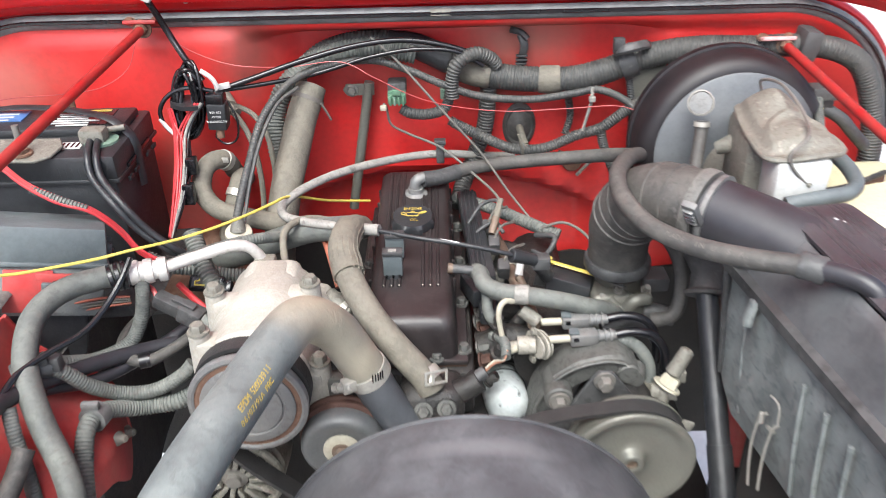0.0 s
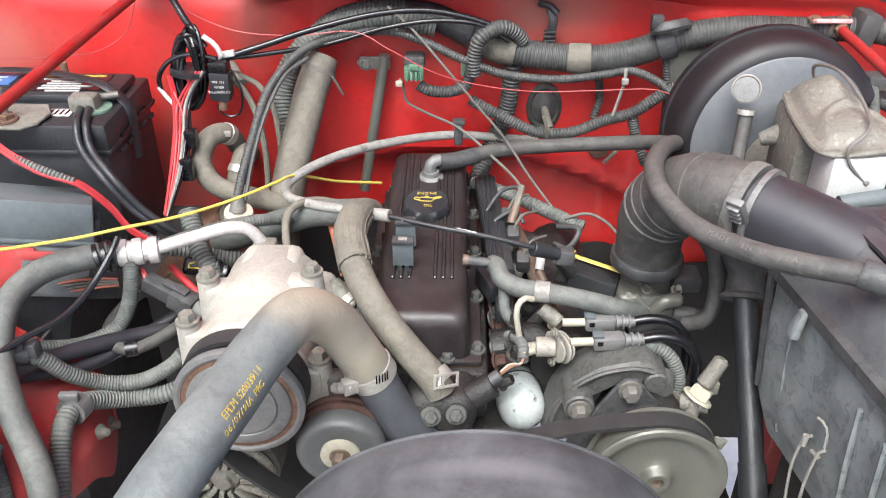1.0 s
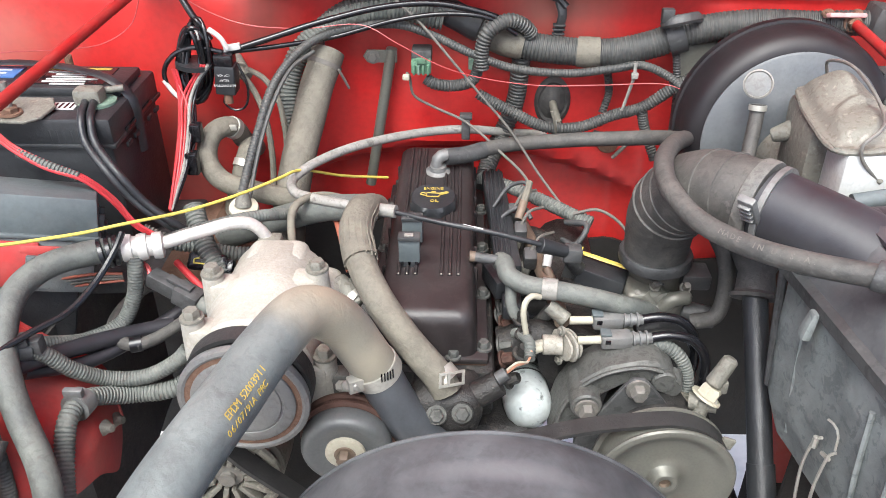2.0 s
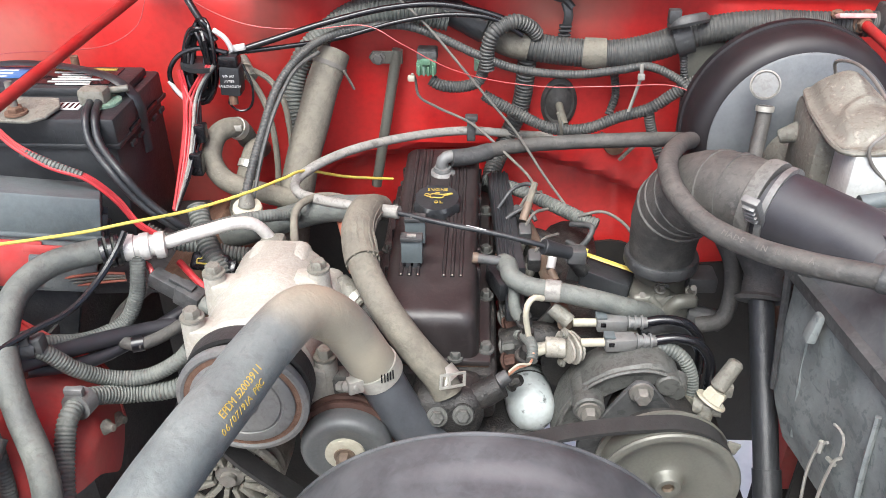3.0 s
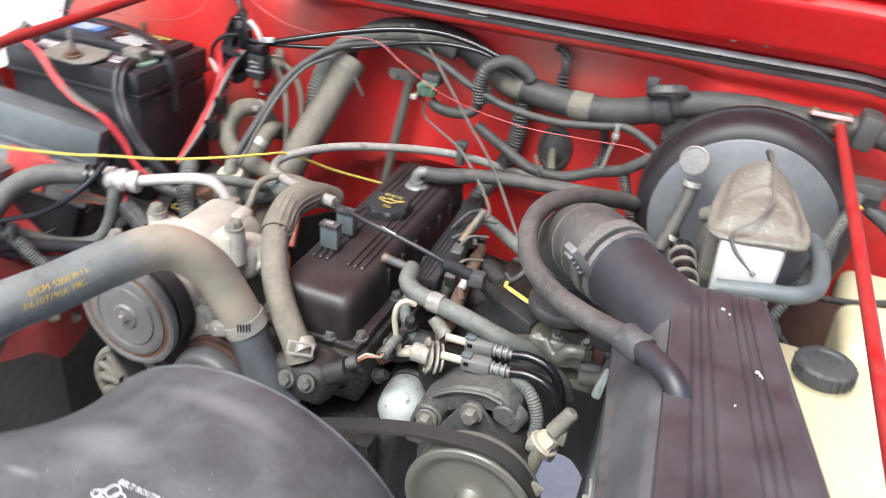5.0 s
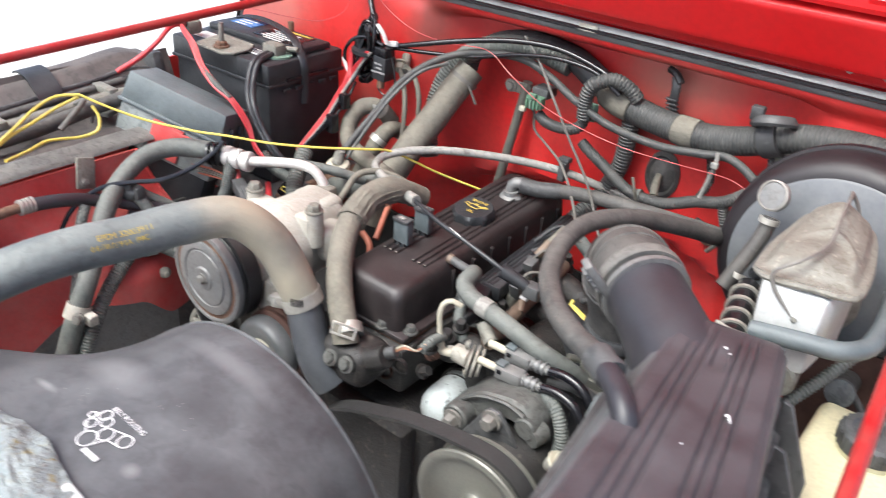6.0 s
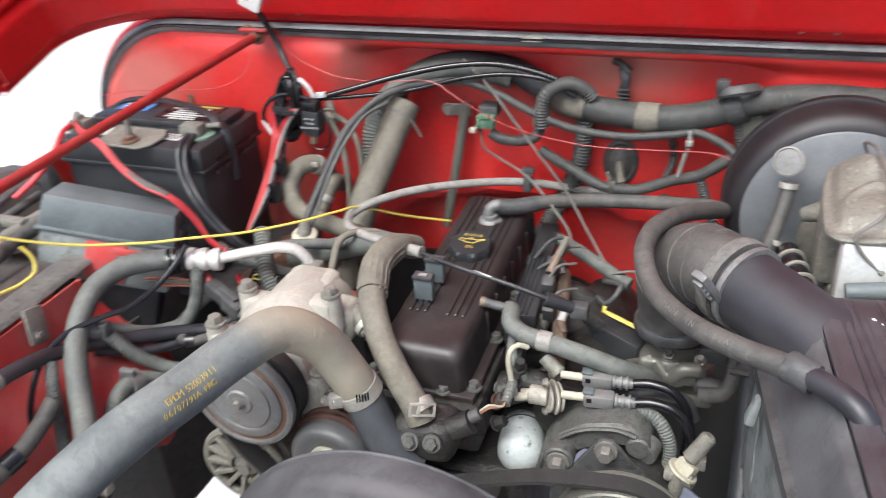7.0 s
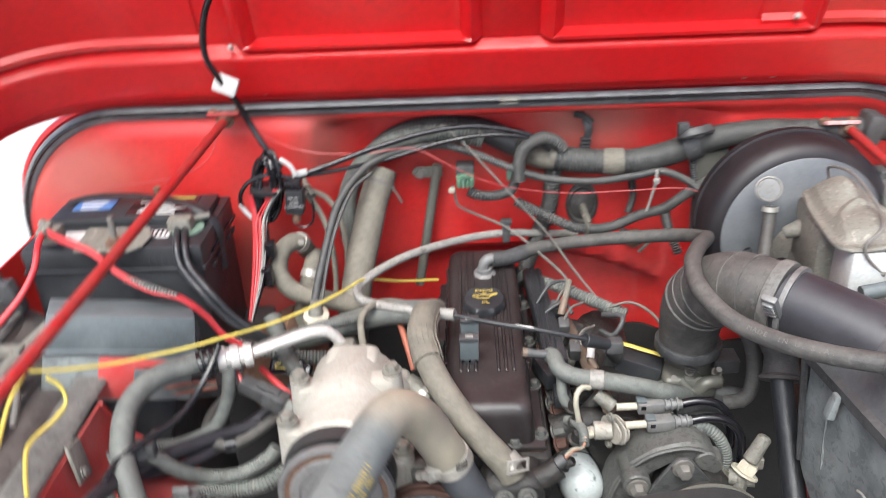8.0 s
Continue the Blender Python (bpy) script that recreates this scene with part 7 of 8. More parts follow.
# clip and pale sheathed cable with its bare core across the valve cover
wc = thing("throttle_cable", (-0.10, 1.1, 1.03), "pale sheathed throttle cable looping across the engine", "cable")
part("sheath", tube([(-0.118, 0.959, 1.058), (-0.170, 0.978, 1.056), (-0.213, 0.998, 1.053), (-0.238, 1.018, 1.051), (-0.243, 1.036, 1.056), (-0.228, 1.057, 1.063), (-0.190, 1.10, 1.066), (-0.140, 1.146, 1.062), (-0.074, 1.186, 1.057), (-0.025, 1.208, 1.051), (0.041, 1.24, 1.032), (0.093, 1.262, 1.020)], 0.0062, 14), "sleeve", wc)
part("ferrule", rod((-0.130, 0.963, 1.0585), (-0.106, 0.955, 1.0605), 0.0078, seg=14), "sleeve", wc)
part("core", tube([(-0.108, 0.955, 1.060), (-0.051, 0.932, 1.060), (0.0, 0.923, 1.055), (0.052, 0.922, 1.042), (0.070, 0.925, 1.034)], 0.0032, 10), "black", wc)
part("printed_marks", tube([(-0.028, 0.9275, 1.0612), (-0.005, 0.9215, 1.0590)], 0.0008, 4), "paper", wc)
part("end_boot", rod((0.060, 0.923, 1.038), (0.092, 0.932, 1.024), 0.0095, 0.0075, 14, bevel=0.001), "black", wc)
part("end_block", box(0.100, 0.935, 1.020, 0.022, 0.018, 0.018, 0.003), "black_dusty", wc)
part("clip", box(-0.026, 1.202, 1.055, 0.012, 0.016, 0.030, 0.002), "black_dusty", wc)
part("clip_head", box(-0.026, 1.203, 1.073, 0.018, 0.014, 0.008, 0.002), "black_dusty", wc)

# ---- added wires ----
def wire(name, label, pts, r, m, cat="wire", group="added wires", seg=8):
    return single(name, tube(pts, r, seg, 0.006), m, label, cat, group)


wire("yellow_wire", "long loose yellow wire stretched across the engine bay", [(-0.557, 0.749, 1.134), (-0.528, 0.775, 1.117), (-0.494, 0.806, 1.101), (-0.455, 0.830, 1.095), (-0.420, 0.846, 1.0935), (-0.388, 0.862, 1.094), (-0.335, 0.905, 1.086), (-0.285, 0.958, 1.080), (-0.250, 1.01, 1.074), (-0.235, 1.045, 1.066), (-0.19, 1.108, 1.026), (-0.135, 1.154, 1.0)], 0.0019, "yellow")
wire("yellow_wire", "yellow wire folded back in a loop at its end", [(-0.557, 0.749, 1.134), (-0.570, 0.722, 1.134), (-0.566, 0.690, 1.126), (-0.545, 0.645, 1.112), (-0.530, 0.60, 1.095)], 0.0022, "yellow")
wire("yellow_wire", "yellow wire folded back in a loop at its end", [(-0.558, 0.747, 1.131), (-0.560, 0.715, 1.122), (-0.552, 0.675, 1.112), (-0.542, 0.640, 1.106), (-0.526, 0.595, 1.092)], 0.0022, "yellow")
wire("yellow_wire", "loose curl of yellow wire hanging over the fender", [(-0.542, 0.757, 1.120), (-0.531, 0.759, 1.106), (-0.526, 0.752, 1.090), (-0.531, 0.730, 1.084), (-0.536, 0.705, 1.086), (-0.535, 0.682, 1.089), (-0.522, 0.650, 1.088), (-0.500, 0.610, 1.092)], 0.0022, "yellow")
b1 = thing("black_wire_run", (-0.2, 1.19, 1.19), "two glossy black added wires draped over the looms", "wires")
part("wire", tube([(-0.345, 1.145, 1.180), (-0.285, 1.158, 1.196), (-0.215, 1.18, 1.213), (-0.135, 1.2, 1.227), (-0.071, 1.21, 1.229), (-0.014, 1.212, 1.219), (0.023, 1.212, 1.206), (0.035, 1.215, 1.195)], 0.0042, 10), "blackwire", b1)
part("wire", tube([(-0.343, 1.145, 1.182), (-0.265, 1.168, 1.185), (-0.203, 1.188, 1.190), (-0.12, 1.195, 1.211), (-0.055, 1.198, 1.219), (0.002, 1.2, 1.213), (0.04, 1.205, 1.19)], 0.0032, 10), "blackwire", b1)
part("white_tag", box(-0.328, 1.147, 1.189, 0.022, 0.006, 0.008, 0.001, Matrix.Rotation(radians(-10), 4, 'Y')), "paper", b1)
hcw = thing("lamp_lead", (-0.40, 1.15, 1.25), "black lead hung from a taped clip on the hood", "lead")
part("lead", tube([(-0.395, 1.10, 1.46), (-0.418, 1.115, 1.42), (-0.428, 1.125, 1.37), (-0.418, 1.135, 1.335), (-0.405, 1.15, 1.30), (-0.393, 1.16, 1.262), (-0.375, 1.15, 1.232), (-0.352, 1.14, 1.20)], 0.0046, 10), "blackwire", hcw)
part("tape", box(-0.412, 1.140, 1.325, 0.034, 0.012, 0.026, 0.004, Matrix.Rotation(radians(25), 4, 'Y')), "paper", hcw, "crumpled white tape")
bun = thing("wire_bundle", (-0.37, 1.14, 1.11), "coiled bundle of black wires tied up with a relay", "wire bundle")
random.seed(11)
for k in range(11):
    w, h, oy = 0.010 + 0.018 * random.random(), 0.040 + 0.016 * random.random(), 0.012 * random.random() - 0.006
    cx, cz = -0.378 + 0.012 * (random.random() - 0.5), 1.168 + 0.014 * (random.random() - 0.5)
    pts = []
    for j in range(13):
        a = 2 * math.pi * j / 12 + 0.4 * k
        pts.append((cx + w * math.cos(a) + 0.10 * (h * math.sin(a)), 1.142 + oy + 0.008 * math.cos(2 * a + k), cz + h * math.sin(a)))
    part("coil", tube(pts, 0.0030, 8, 0.006), "blackwire", bun)
part("tie", lathe([(0.022, -0.003), (0.0245, -0.003), (0.0245, 0.003), (0.022, 0.003)], (-0.378, 1.142, 1.168), (0.1, 0, 1), 20), "black", bun)
part("loop", tube([(-0.340, 1.14, 1.185), (-0.372, 1.136, 1.192), (-0.40, 1.134, 1.183), (-0.416, 1.132, 1.162), (-0.414, 1.13, 1.142), (-0.405, 1.13, 1.128)], 0.0032, 8), "blackwire", bun)
part("white_wire", tube([(-0.352, 1.138, 1.215), (-0.338, 1.136, 1.205), (-0.332, 1.138, 1.19)], 0.0034, 8), "paper", bun)
part("white_wire", tube([(-0.418, 1.13, 1.150), (-0.408, 1.128, 1.135), (-0.398, 1.126, 1.125)], 0.003, 8), "paper", bun)
rl = thing("relay", (-0.338, 1.14, 1.125), "small black cube relay with white printing", "relay")
part("case", box(-0.338, 1.140, 1.150, 0.026, 0.026, 0.038, 0.002, Matrix.Rotation(radians(4), 4, 'Y')), "black", rl)
part("socket", box(-0.338, 1.141, 1.175, 0.024, 0.024, 0.016, 0.002), "blackwire", rl)
part("tab", rod((-0.338, 1.135, 1.131), (-0.338, 1.133, 1.118), 0.006, seg=10), "rust", rl)
RT = Matrix.Translation((-0.338, 1.1262, 1.152)) @ Matrix.Rotation(radians(90), 4, 'X') @ Matrix.Rotation(math.pi, 4, 'Z')
for k, txt in enumerate(("AUTOMOTIVE", "RELAY", "12V 40A")):
    part("print", lettering(txt, 0.0046, RT @ pose(0, 0.007 - 0.0068 * k, 0), 0.0002), "paper", rl)
part("wire_loop", tube([(-0.322, 1.14, 1.17), (-0.312, 1.138, 1.14), (-0.318, 1.136, 1.112), (-0.333, 1.134, 1.108), (-0.345, 1.134, 1.12), (-0.34, 1.135, 1.13)], 0.0016, 6), "blackwire", rl)
rd = thing("red_wire_drop", (-0.39, 1.06, 1.03), "red wires hanging from the bundle to the tray", "wires")
for off, r, m in ((-0.002, 0.0017, "redwire"), (0.0, 0.0019, "redwire"), (0.003, 0.0015, "redwire")):
    part("wire", tube([(-0.402 + off, 1.13, 1.165), (-0.398 + off, 1.125, 1.14), (-0.397 + off * 0.6, 1.105, 1.105), (-0.394 + off * 0.4, 1.07, 1.080), (-0.392, 1.03, 1.053), (-0.391 + off * 0.3, 1.0, 1.032)], r, 8), m, rd)
for off, r, m in ((-0.004, 0.0018, "redwire"), (0.000, 0.0016, "redwire"), (0.004, 0.0022, "sleeve"), (0.008, 0.0018, "blackwire")):
    part("wire", tube([(-0.360 + off, 1.128, 1.172), (-0.376 + off, 1.125, 1.152), (-0.388 + off * 1.3, 1.118, 1.130), (-0.384 + off, 1.08, 1.100), (-0.385 + off * 0.8, 1.05, 1.068), (-0.388 + off * 0.4, 1.02, 1.043), (-0.389 + off * 0.2, 1.0, 1.03)], r, 8), m, rd)
part("wire", tube([(-0.398, 1.126, 1.145), (-0.386, 1.11, 1.12), (-0.388, 1.085, 1.10), (-0.388, 1.04, 1.058), (-0.39, 1.0, 1.03)], 0.0017, 8), "redwire", rd)
part("wire", tube([(-0.380, 1.12, 1.12), (-0.376, 1.09, 1.09), (-0.380, 1.05, 1.06), (-0.387, 1.01, 1.035)], 0.0024, 8), "blackwire", rd)
part("plug", box(-0.371, 1.085, 1.098, 0.014, 0.016, 0.024, 0.002), "blackwire", rd)
part("plug", box(-0.374, 1.062, 1.066, 0.015, 0.016, 0.030, 0.002), "blackwire", rd)
rp = thing("positive_cable", (-0.50, 0.93, 1.05), "red positive battery leads sagging past the battery", "battery cable")
for k, o in enumerate((0.0, 0.0038, -0.0034)):
    part("lead", tube([(-0.628, 0.982, 1.186 + o), (-0.597, 0.952, 1.190 + o), (-0.553, 0.938 + o, 1.176), (-0.520, 0.928 + o, 1.150), (-0.486, 0.925 + o, 1.130 + o * 0.5), (-0.449, 0.928 + o, 1.112), (-0.424, 0.933 + o, 1.081), (-0.404, 0.93, 1.052 + o), (-0.375, 0.93, 1.034)], 0.0021, 8), "redwire", rp)
part("sleeve", tube([(-0.515, 0.928, 1.143), (-0.485, 0.926, 1.130), (-0.455, 0.928, 1.115)], 0.0055, 10, rib=(0.004, 0.001)), "hose", rp)
lump = box(-0.628, 0.990, 1.178, 0.030, 0.028, 0.022, 0.006)
lump = rod((-0.622, 0.975, 1.186), (-0.640, 1.000, 1.190), 0.007, 0.006, 10, bm=lump)
lump = bolt((-0.628, 0.990, 1.189), (0.2, -0.2, 1), 0.006, 0.007, lump)
part("terminal", lump, "mc", rp, "crusted grey terminal clamp")
part("side_lead", tube([(-0.632, 0.980, 1.184), (-0.624, 0.950, 1.184), (-0.620, 0.918, 1.164), (-0.630, 0.890, 1.142), (-0.648, 0.862, 1.122)], 0.0042, 10), "redwire", rp)
pk = thing("thin_red_wire", (0.0, 1.18, 1.13), "hair-thin red wire strung along the bulkhead", "wire", "added wires")
part("wire", tube([(-0.40, 1.185, 1.250), (-0.385, 1.187, 1.234), (-0.327, 1.187, 1.208), (-0.243, 1.175, 1.205), (-0.161, 1.172, 1.211), (-0.117, 1.165, 1.190), (-0.058, 1.168, 1.158), (-0.004, 1.178, 1.139), (0.073, 1.182, 1.128), (0.156, 1.176, 1.132), (0.234, 1.155, 1.142), (0.26, 1.15, 1.135)], 0.0007, 6), "pink", pk)
pk2 = thing("thin_red_wire", (-0.5, 1.16, 1.18), "hair-thin red wire trailing over the battery", "wire", "added wires")
part("wire", tube([(-0.440, 1.175, 1.265), (-0.452, 1.18, 1.234), (-0.466, 1.177, 1.207), (-0.5, 1.158, 1.188), (-0.546, 1.13, 1.189), (-0.602, 1.10, 1.195), (-0.66, 1.08, 1.19)], 0.0007, 6), "pink", pk2)
wire("grey_wire", "thin dirty grey wire hanging down the bulkhead", [(-0.122, 1.205, 1.236), (-0.088, 1.198, 1.206), (-0.043, 1.182, 1.158), (-0.004, 1.17, 1.115), (0.036, 1.16, 1.070), (0.073, 1.14, 1.020), (0.104, 1.11, 0.988)], 0.0019, "greywire", "wire", "thin grey wires")
wire("grey_wire", "thin dirty grey wire hanging down the bulkhead", [(-0.108, 1.205, 1.135), (-0.106, 1.23, 1.119), (-0.101, 1.228, 1.094), (-0.075, 1.22, 1.081), (-0.026, 1.19, 1.070), (0.021, 1.15, 1.045), (0.058, 1.10, 1.024), (0.054, 1.08, 1.015)], 0.0020, "greywire", "wire", "thin grey wires")
wire("thin_hose", "thin tan hose at the bulkhead fittings", [(-0.326, 1.165, 1.146), (-0.312, 1.158, 1.130), (-0.300, 1.15, 1.105), (-0.292, 1.14, 1.07), (-0.290, 1.13, 1.02), (-0.292, 1.11, 0.98)], 0.0042, "hose_tan", "hose", "thin hoses")
wire("thin_hose", "thin tan hose at the bulkhead fittings", [(-0.318, 1.172, 1.150), (-0.298, 1.168, 1.140), (-0.280, 1.16, 1.115), (-0.272, 1.15, 1.07), (-0.272, 1.14, 1.03)], 0.0040, "hose_tan", "hose", "thin hoses")
fit1 = thing("hose_fitting", (-0.33, 1.175, 1.13), "corroded pale fitting where thin hoses meet the bulkhead", "fitting")
part("body", rod((-0.338, 1.195, 1.158), (-0.318, 1.168, 1.142), 0.0075, 0.0065, 12), "mc", fit1)
part("nut", bolt((-0.332, 1.172, 1.150), (0.4, -0.6, -0.4), 0.009, 0.012), "ivory", fit1)

# ---- fender-side hoses and harness ----
loom("fender_loom", "grey corrugated loom curving down beside the fuse box", [(-0.384, 0.868, 1.052), (-0.386, 0.864, 1.03), (-0.392, 0.86, 1.002), (-0.409, 0.85, 0.972), (-0.438, 0.82, 0.971), (-0.462, 0.79, 0.990), (-0.484, 0.765, 1.008)], 0.0088, 0.0036, 0.0006, "hose")
loom("fender_loom", "grey corrugated loom sagging towards the compressor", [(-0.462, 0.755, 1.012), (-0.450, 0.762, 1.000), (-0.43, 0.772, 0.970), (-0.403, 0.79, 0.943), (-0.369, 0.80, 0.939), (-0.336, 0.81, 0.954), (-0.325, 0.815, 0.965)], 0.0088, 0.0036, 0.0006, "hose")
loom("fender_loom", "grey corrugated loom bending down along the fender", [(-0.315, 0.82, 0.93), (-0.345, 0.80, 0.921), (-0.388, 0.79, 0.921), (-0.418, 0.752, 0.948), (-0.421, 0.722, 0.950), (-0.420, 0.700, 0.932), (-0.413, 0.670, 0.908), (-0.400, 0.635, 0.872), (-0.40, 0.60, 0.80)], 0.0104, 0.0042, 0.0010, "hose")
loom("fender_loom", "thin corrugated loom low on the fender", [(-0.474, 0.690, 1.012), (-0.468, 0.676, 0.99), (-0.460, 0.662, 0.95), (-0.456, 0.65, 0.91), (-0.452, 0.63, 0.86), (-0.45, 0.60, 0.80)], 0.0078, 0.0036, 0.0006, "hose")
hc = thing("hose_clip", (-0.43, 0.765, 0.92), "grey plastic clip round the bent loom", "clip")
part("ring", lathe([(0.0128, -0.008), (0.0158, -0.008), (0.0158, 0.008), (0.0128, 0.008)], (-0.4195, 0.745, 0.949), (-0.15, -1, 0.1), 22), "pulley", hc)
part("ear", box(-0.420, 0.742, 0.967, 0.02, 0.008, 0.010, 0.002), "pulley", hc)
bh = thing("fender_hose", (-0.48, 0.72, 0.95), "black rubber hose crossing the fender with a rusty pipe end", "hose")
part("hose", tube([(-0.36, 0.87, 0.955), (-0.41, 0.83, 0.968), (-0.45, 0.78, 0.985), (-0.475, 0.72, 1.008), (-0.482, 0.66, 1.026), (-0.485, 0.61, 1.032)], 0.0092, 14), "snout", bh)
part("rusty_pipe", tube([(-0.485, 0.615, 1.032), (-0.487, 0.58, 1.03), (-0.49, 0.53, 1.02), (-0.49, 0.48, 1.0)], 0.0066, 12), "rust", bh, "rusty steel pipe end")
for y in (0.624, 0.619, 0.614, 0.609):
    part("ring", lathe([(0.0086, -0.002), (0.0106, -0.002), (0.0106, 0.002), (0.0086, 0.002)], (-0.485, y, 1.0315), (0.03, -1, 0.05), 18), "zinc", bh)
hh = thing("fender_hose", (-0.46, 0.80, 0.90), "dark rubber hose deep beside the compressor", "hose")
part("hose", tube([(-0.47, 0.75, 0.985), (-0.43, 0.80, 0.958), (-0.39, 0.85, 0.955), (-0.35, 0.89, 0.965), (-0.31, 0.93, 0.985)], 0.0076, 14), "snout", hh)
jb = thing("harness_joint", (-0.47, 0.76, 0.99), "black taped harness joint with clips", "harness joint")
part("tape", tube([(-0.492, 0.742, 1.012, 0.012), (-0.475, 0.752, 1.014, 0.016), (-0.458, 0.76, 1.010, 0.013)], 0.014, 12), "black_dusty", jb)
part("clip", box(-0.470, 0.748, 1.026, 0.03, 0.016, 0.010, 0.002, Matrix.Rotation(radians(25), 4, 'Z')), "black_dusty", jb)
part("clip", box(-0.452, 0.758, 1.016, 0.014, 0.014, 0.018, 0.002), "black_dusty", jb)
wire("black_wire", "glossy black added wire along the refrigerant hose", [(-0.388, 0.862, 1.085), (-0.395, 0.85, 1.070), (-0.408, 0.82, 1.050), (-0.425, 0.782, 1.038), (-0.452, 0.752, 1.034), (-0.476, 0.72, 1.028), (-0.482, 0.68, 1.012), (-0.484, 0.65, 0.97), (-0.485, 0.64, 0.92)], 0.0036, "blackwire")
wrap = thing("wire_wrap", (-0.39, 0.865, 1.07), "black wire wound round the refrigerant hose", "wire wrap")
for k in range(3):
    part("turn", lathe([(0.0142, -0.003), (0.0172, -0.002), (0.0172, 0.002), (0.0142, 0.003)], (-0.402 - 0.006 * k, 0.866 - 0.004 * k, 1.059), (0.9, 0.42, 0.05 * k), 20), "blackwire", wrap)
pl = thing("harness_plug", (-0.345, 0.86, 1.0), "grey two-piece harness plug with a pink wire", "plug")
PR = Matrix.Translation((-0.345, 0.860, 1.013)) @ Matrix.Rotation(radians(-18), 4, 'Z') @ Matrix.Rotation(radians(20), 4, 'Y')
part("female", box(0, 0, 0, 0.034, 0.018, 0.018, 0.002, PR @ Matrix.Translation((-0.014, 0, 0))), "black_dusty", pl)
part("male", box(0, 0, 0, 0.030, 0.022, 0.022, 0.002, PR @ Matrix.Translation((0.018, 0, 0))), "black_dusty", pl)
part("latch", box(0, 0, 0, 0.030, 0.010, 0.004, 0.001, PR @ Matrix.Translation((0.006, 0, 0.013))), "black_dusty", pl)
part("boot", rod(PR @ Vector((0.03, 0, 0)), PR @ Vector((0.055, 0, 0)), 0.009, 0.008, 14), "hose", pl)
part("wire", tube([PR @ Vector((-0.03, 0, 0)), PR @ Vector((-0.04, 0.005, 0.006)), (-0.40, 0.89, 1.03)], 0.003, 8), "pink", pl)
bundlew = thing("striped_wires", (-0.40, 0.88, 1.0), "thin orange and tan harness wires behind the plug", "wires")
for k, m in enumerate(("orange", "hose_tan", "greywire", "orange")):
    part("wire", tube([(-0.47, 0.86, 1.012 + 0.004 * k), (-0.43, 0.868, 1.014 + 0.004 * k), (-0.405, 0.872, 1.015 + 0.003 * k)], 0.0016, 6), m, bundlew)
wire("red_wire", "red wire running behind the compressor plug", [(-0.36, 0.915, 1.012), (-0.335, 0.895, 1.0), (-0.31, 0.875, 0.99)], 0.0042, "redwire")
loom("tray_loom", "grey corrugated loom below the battery cables", [(-0.405, 0.945, 1.035), (-0.375, 0.945, 1.02), (-0.345, 0.95, 1.012), (-0.315, 0.955, 1.0), (-0.27, 0.965, 0.99)], 0.0095, 0.0046, 0.0012, "hose")
loom("tray_loom", "grey corrugated loom behind the aluminium pipe", [(-0.376, 0.895, 1.046), (-0.335, 0.915, 1.053), (-0.29, 0.94, 1.055), (-0.26, 0.96, 1.05), (-0.235, 0.99, 1.035)], 0.0075, 0.0038, 0.0006, "hose")
loom("tray_loom", "open-ended corrugated loom below the battery cables", [(-0.355, 0.985, 1.045), (-0.345, 0.965, 1.03), (-0.33, 0.94, 1.01), (-0.31, 0.92, 0.99)], 0.013, 0.005, 0.0013, "hose")
dp = thing("oil_dipstick", (-0.325, 0.92, 0.99), "black dipstick handle with a yellow mark", "dipstick")
DM = Matrix.Translation((-0.332, 0.927, 1.0065)) @ Matrix.Rotation(radians(-8), 4, 'Z') @ Matrix.Rotation(radians(41), 4, 'X')
grip = box(0, 0, 0, 0.048, 0.022, 0.011, 0.005, DM @ Matrix.Translation((0.002, 0, -0.0065)), seg=3)
grip = box(0, 0, 0, 0.012, 0.016, 0.012, 0.004, DM @ Matrix.Translation((0.030, -0.002, -0.007)), bm=grip)
part("grip", grip, "blackwire", dp)
im = tube([DM @ Vector(p) for p in ((-0.012, -0.004, 0), (-0.012, 0.001, 0), (-0.007, 0.002, 0), (-0.004, 0.006, 0), (0.005, 0.006, 0), (0.007, 0.002, 0), (0.012, 0.001, 0), (0.012, -0.004, 0))], 0.0010, 6, 0.002)
im = tube([DM @ Vector(p) for p in ((-0.012, -0.004, 0), (0.012, -0.004, 0))], 0.0010, 6, 0.002, bm=im)
part("yellow_mark", im, "yellow", dp)
part("stick", tube([(-0.300, 0.924, 0.998), (-0.282, 0.935, 0.975), (-0.275, 0.945, 0.94)], 0.003, 8), "steel", dp)

lph = thing("loop_hose", (-0.41, 0.86, 0.95), "grey hose looping low beside the battery tray", "hose")
part("hose", tube([(-0.395, 0.905, 0.985), (-0.413, 0.898, 0.972), (-0.424, 0.880, 0.964), (-0.424, 0.856, 0.961), (-0.408, 0.832, 0.962), (-0.386, 0.824, 0.962), (-0.366, 0.838, 0.962), (-0.340, 0.868, 0.966), (-0.315, 0.900, 0.972)], 0.0072, 12), "rubber", lph)
part("joint", tube([(-0.392, 0.824, 0.962), (-0.380, 0.828, 0.962)], 0.0092, 12), "blackwire", lph)

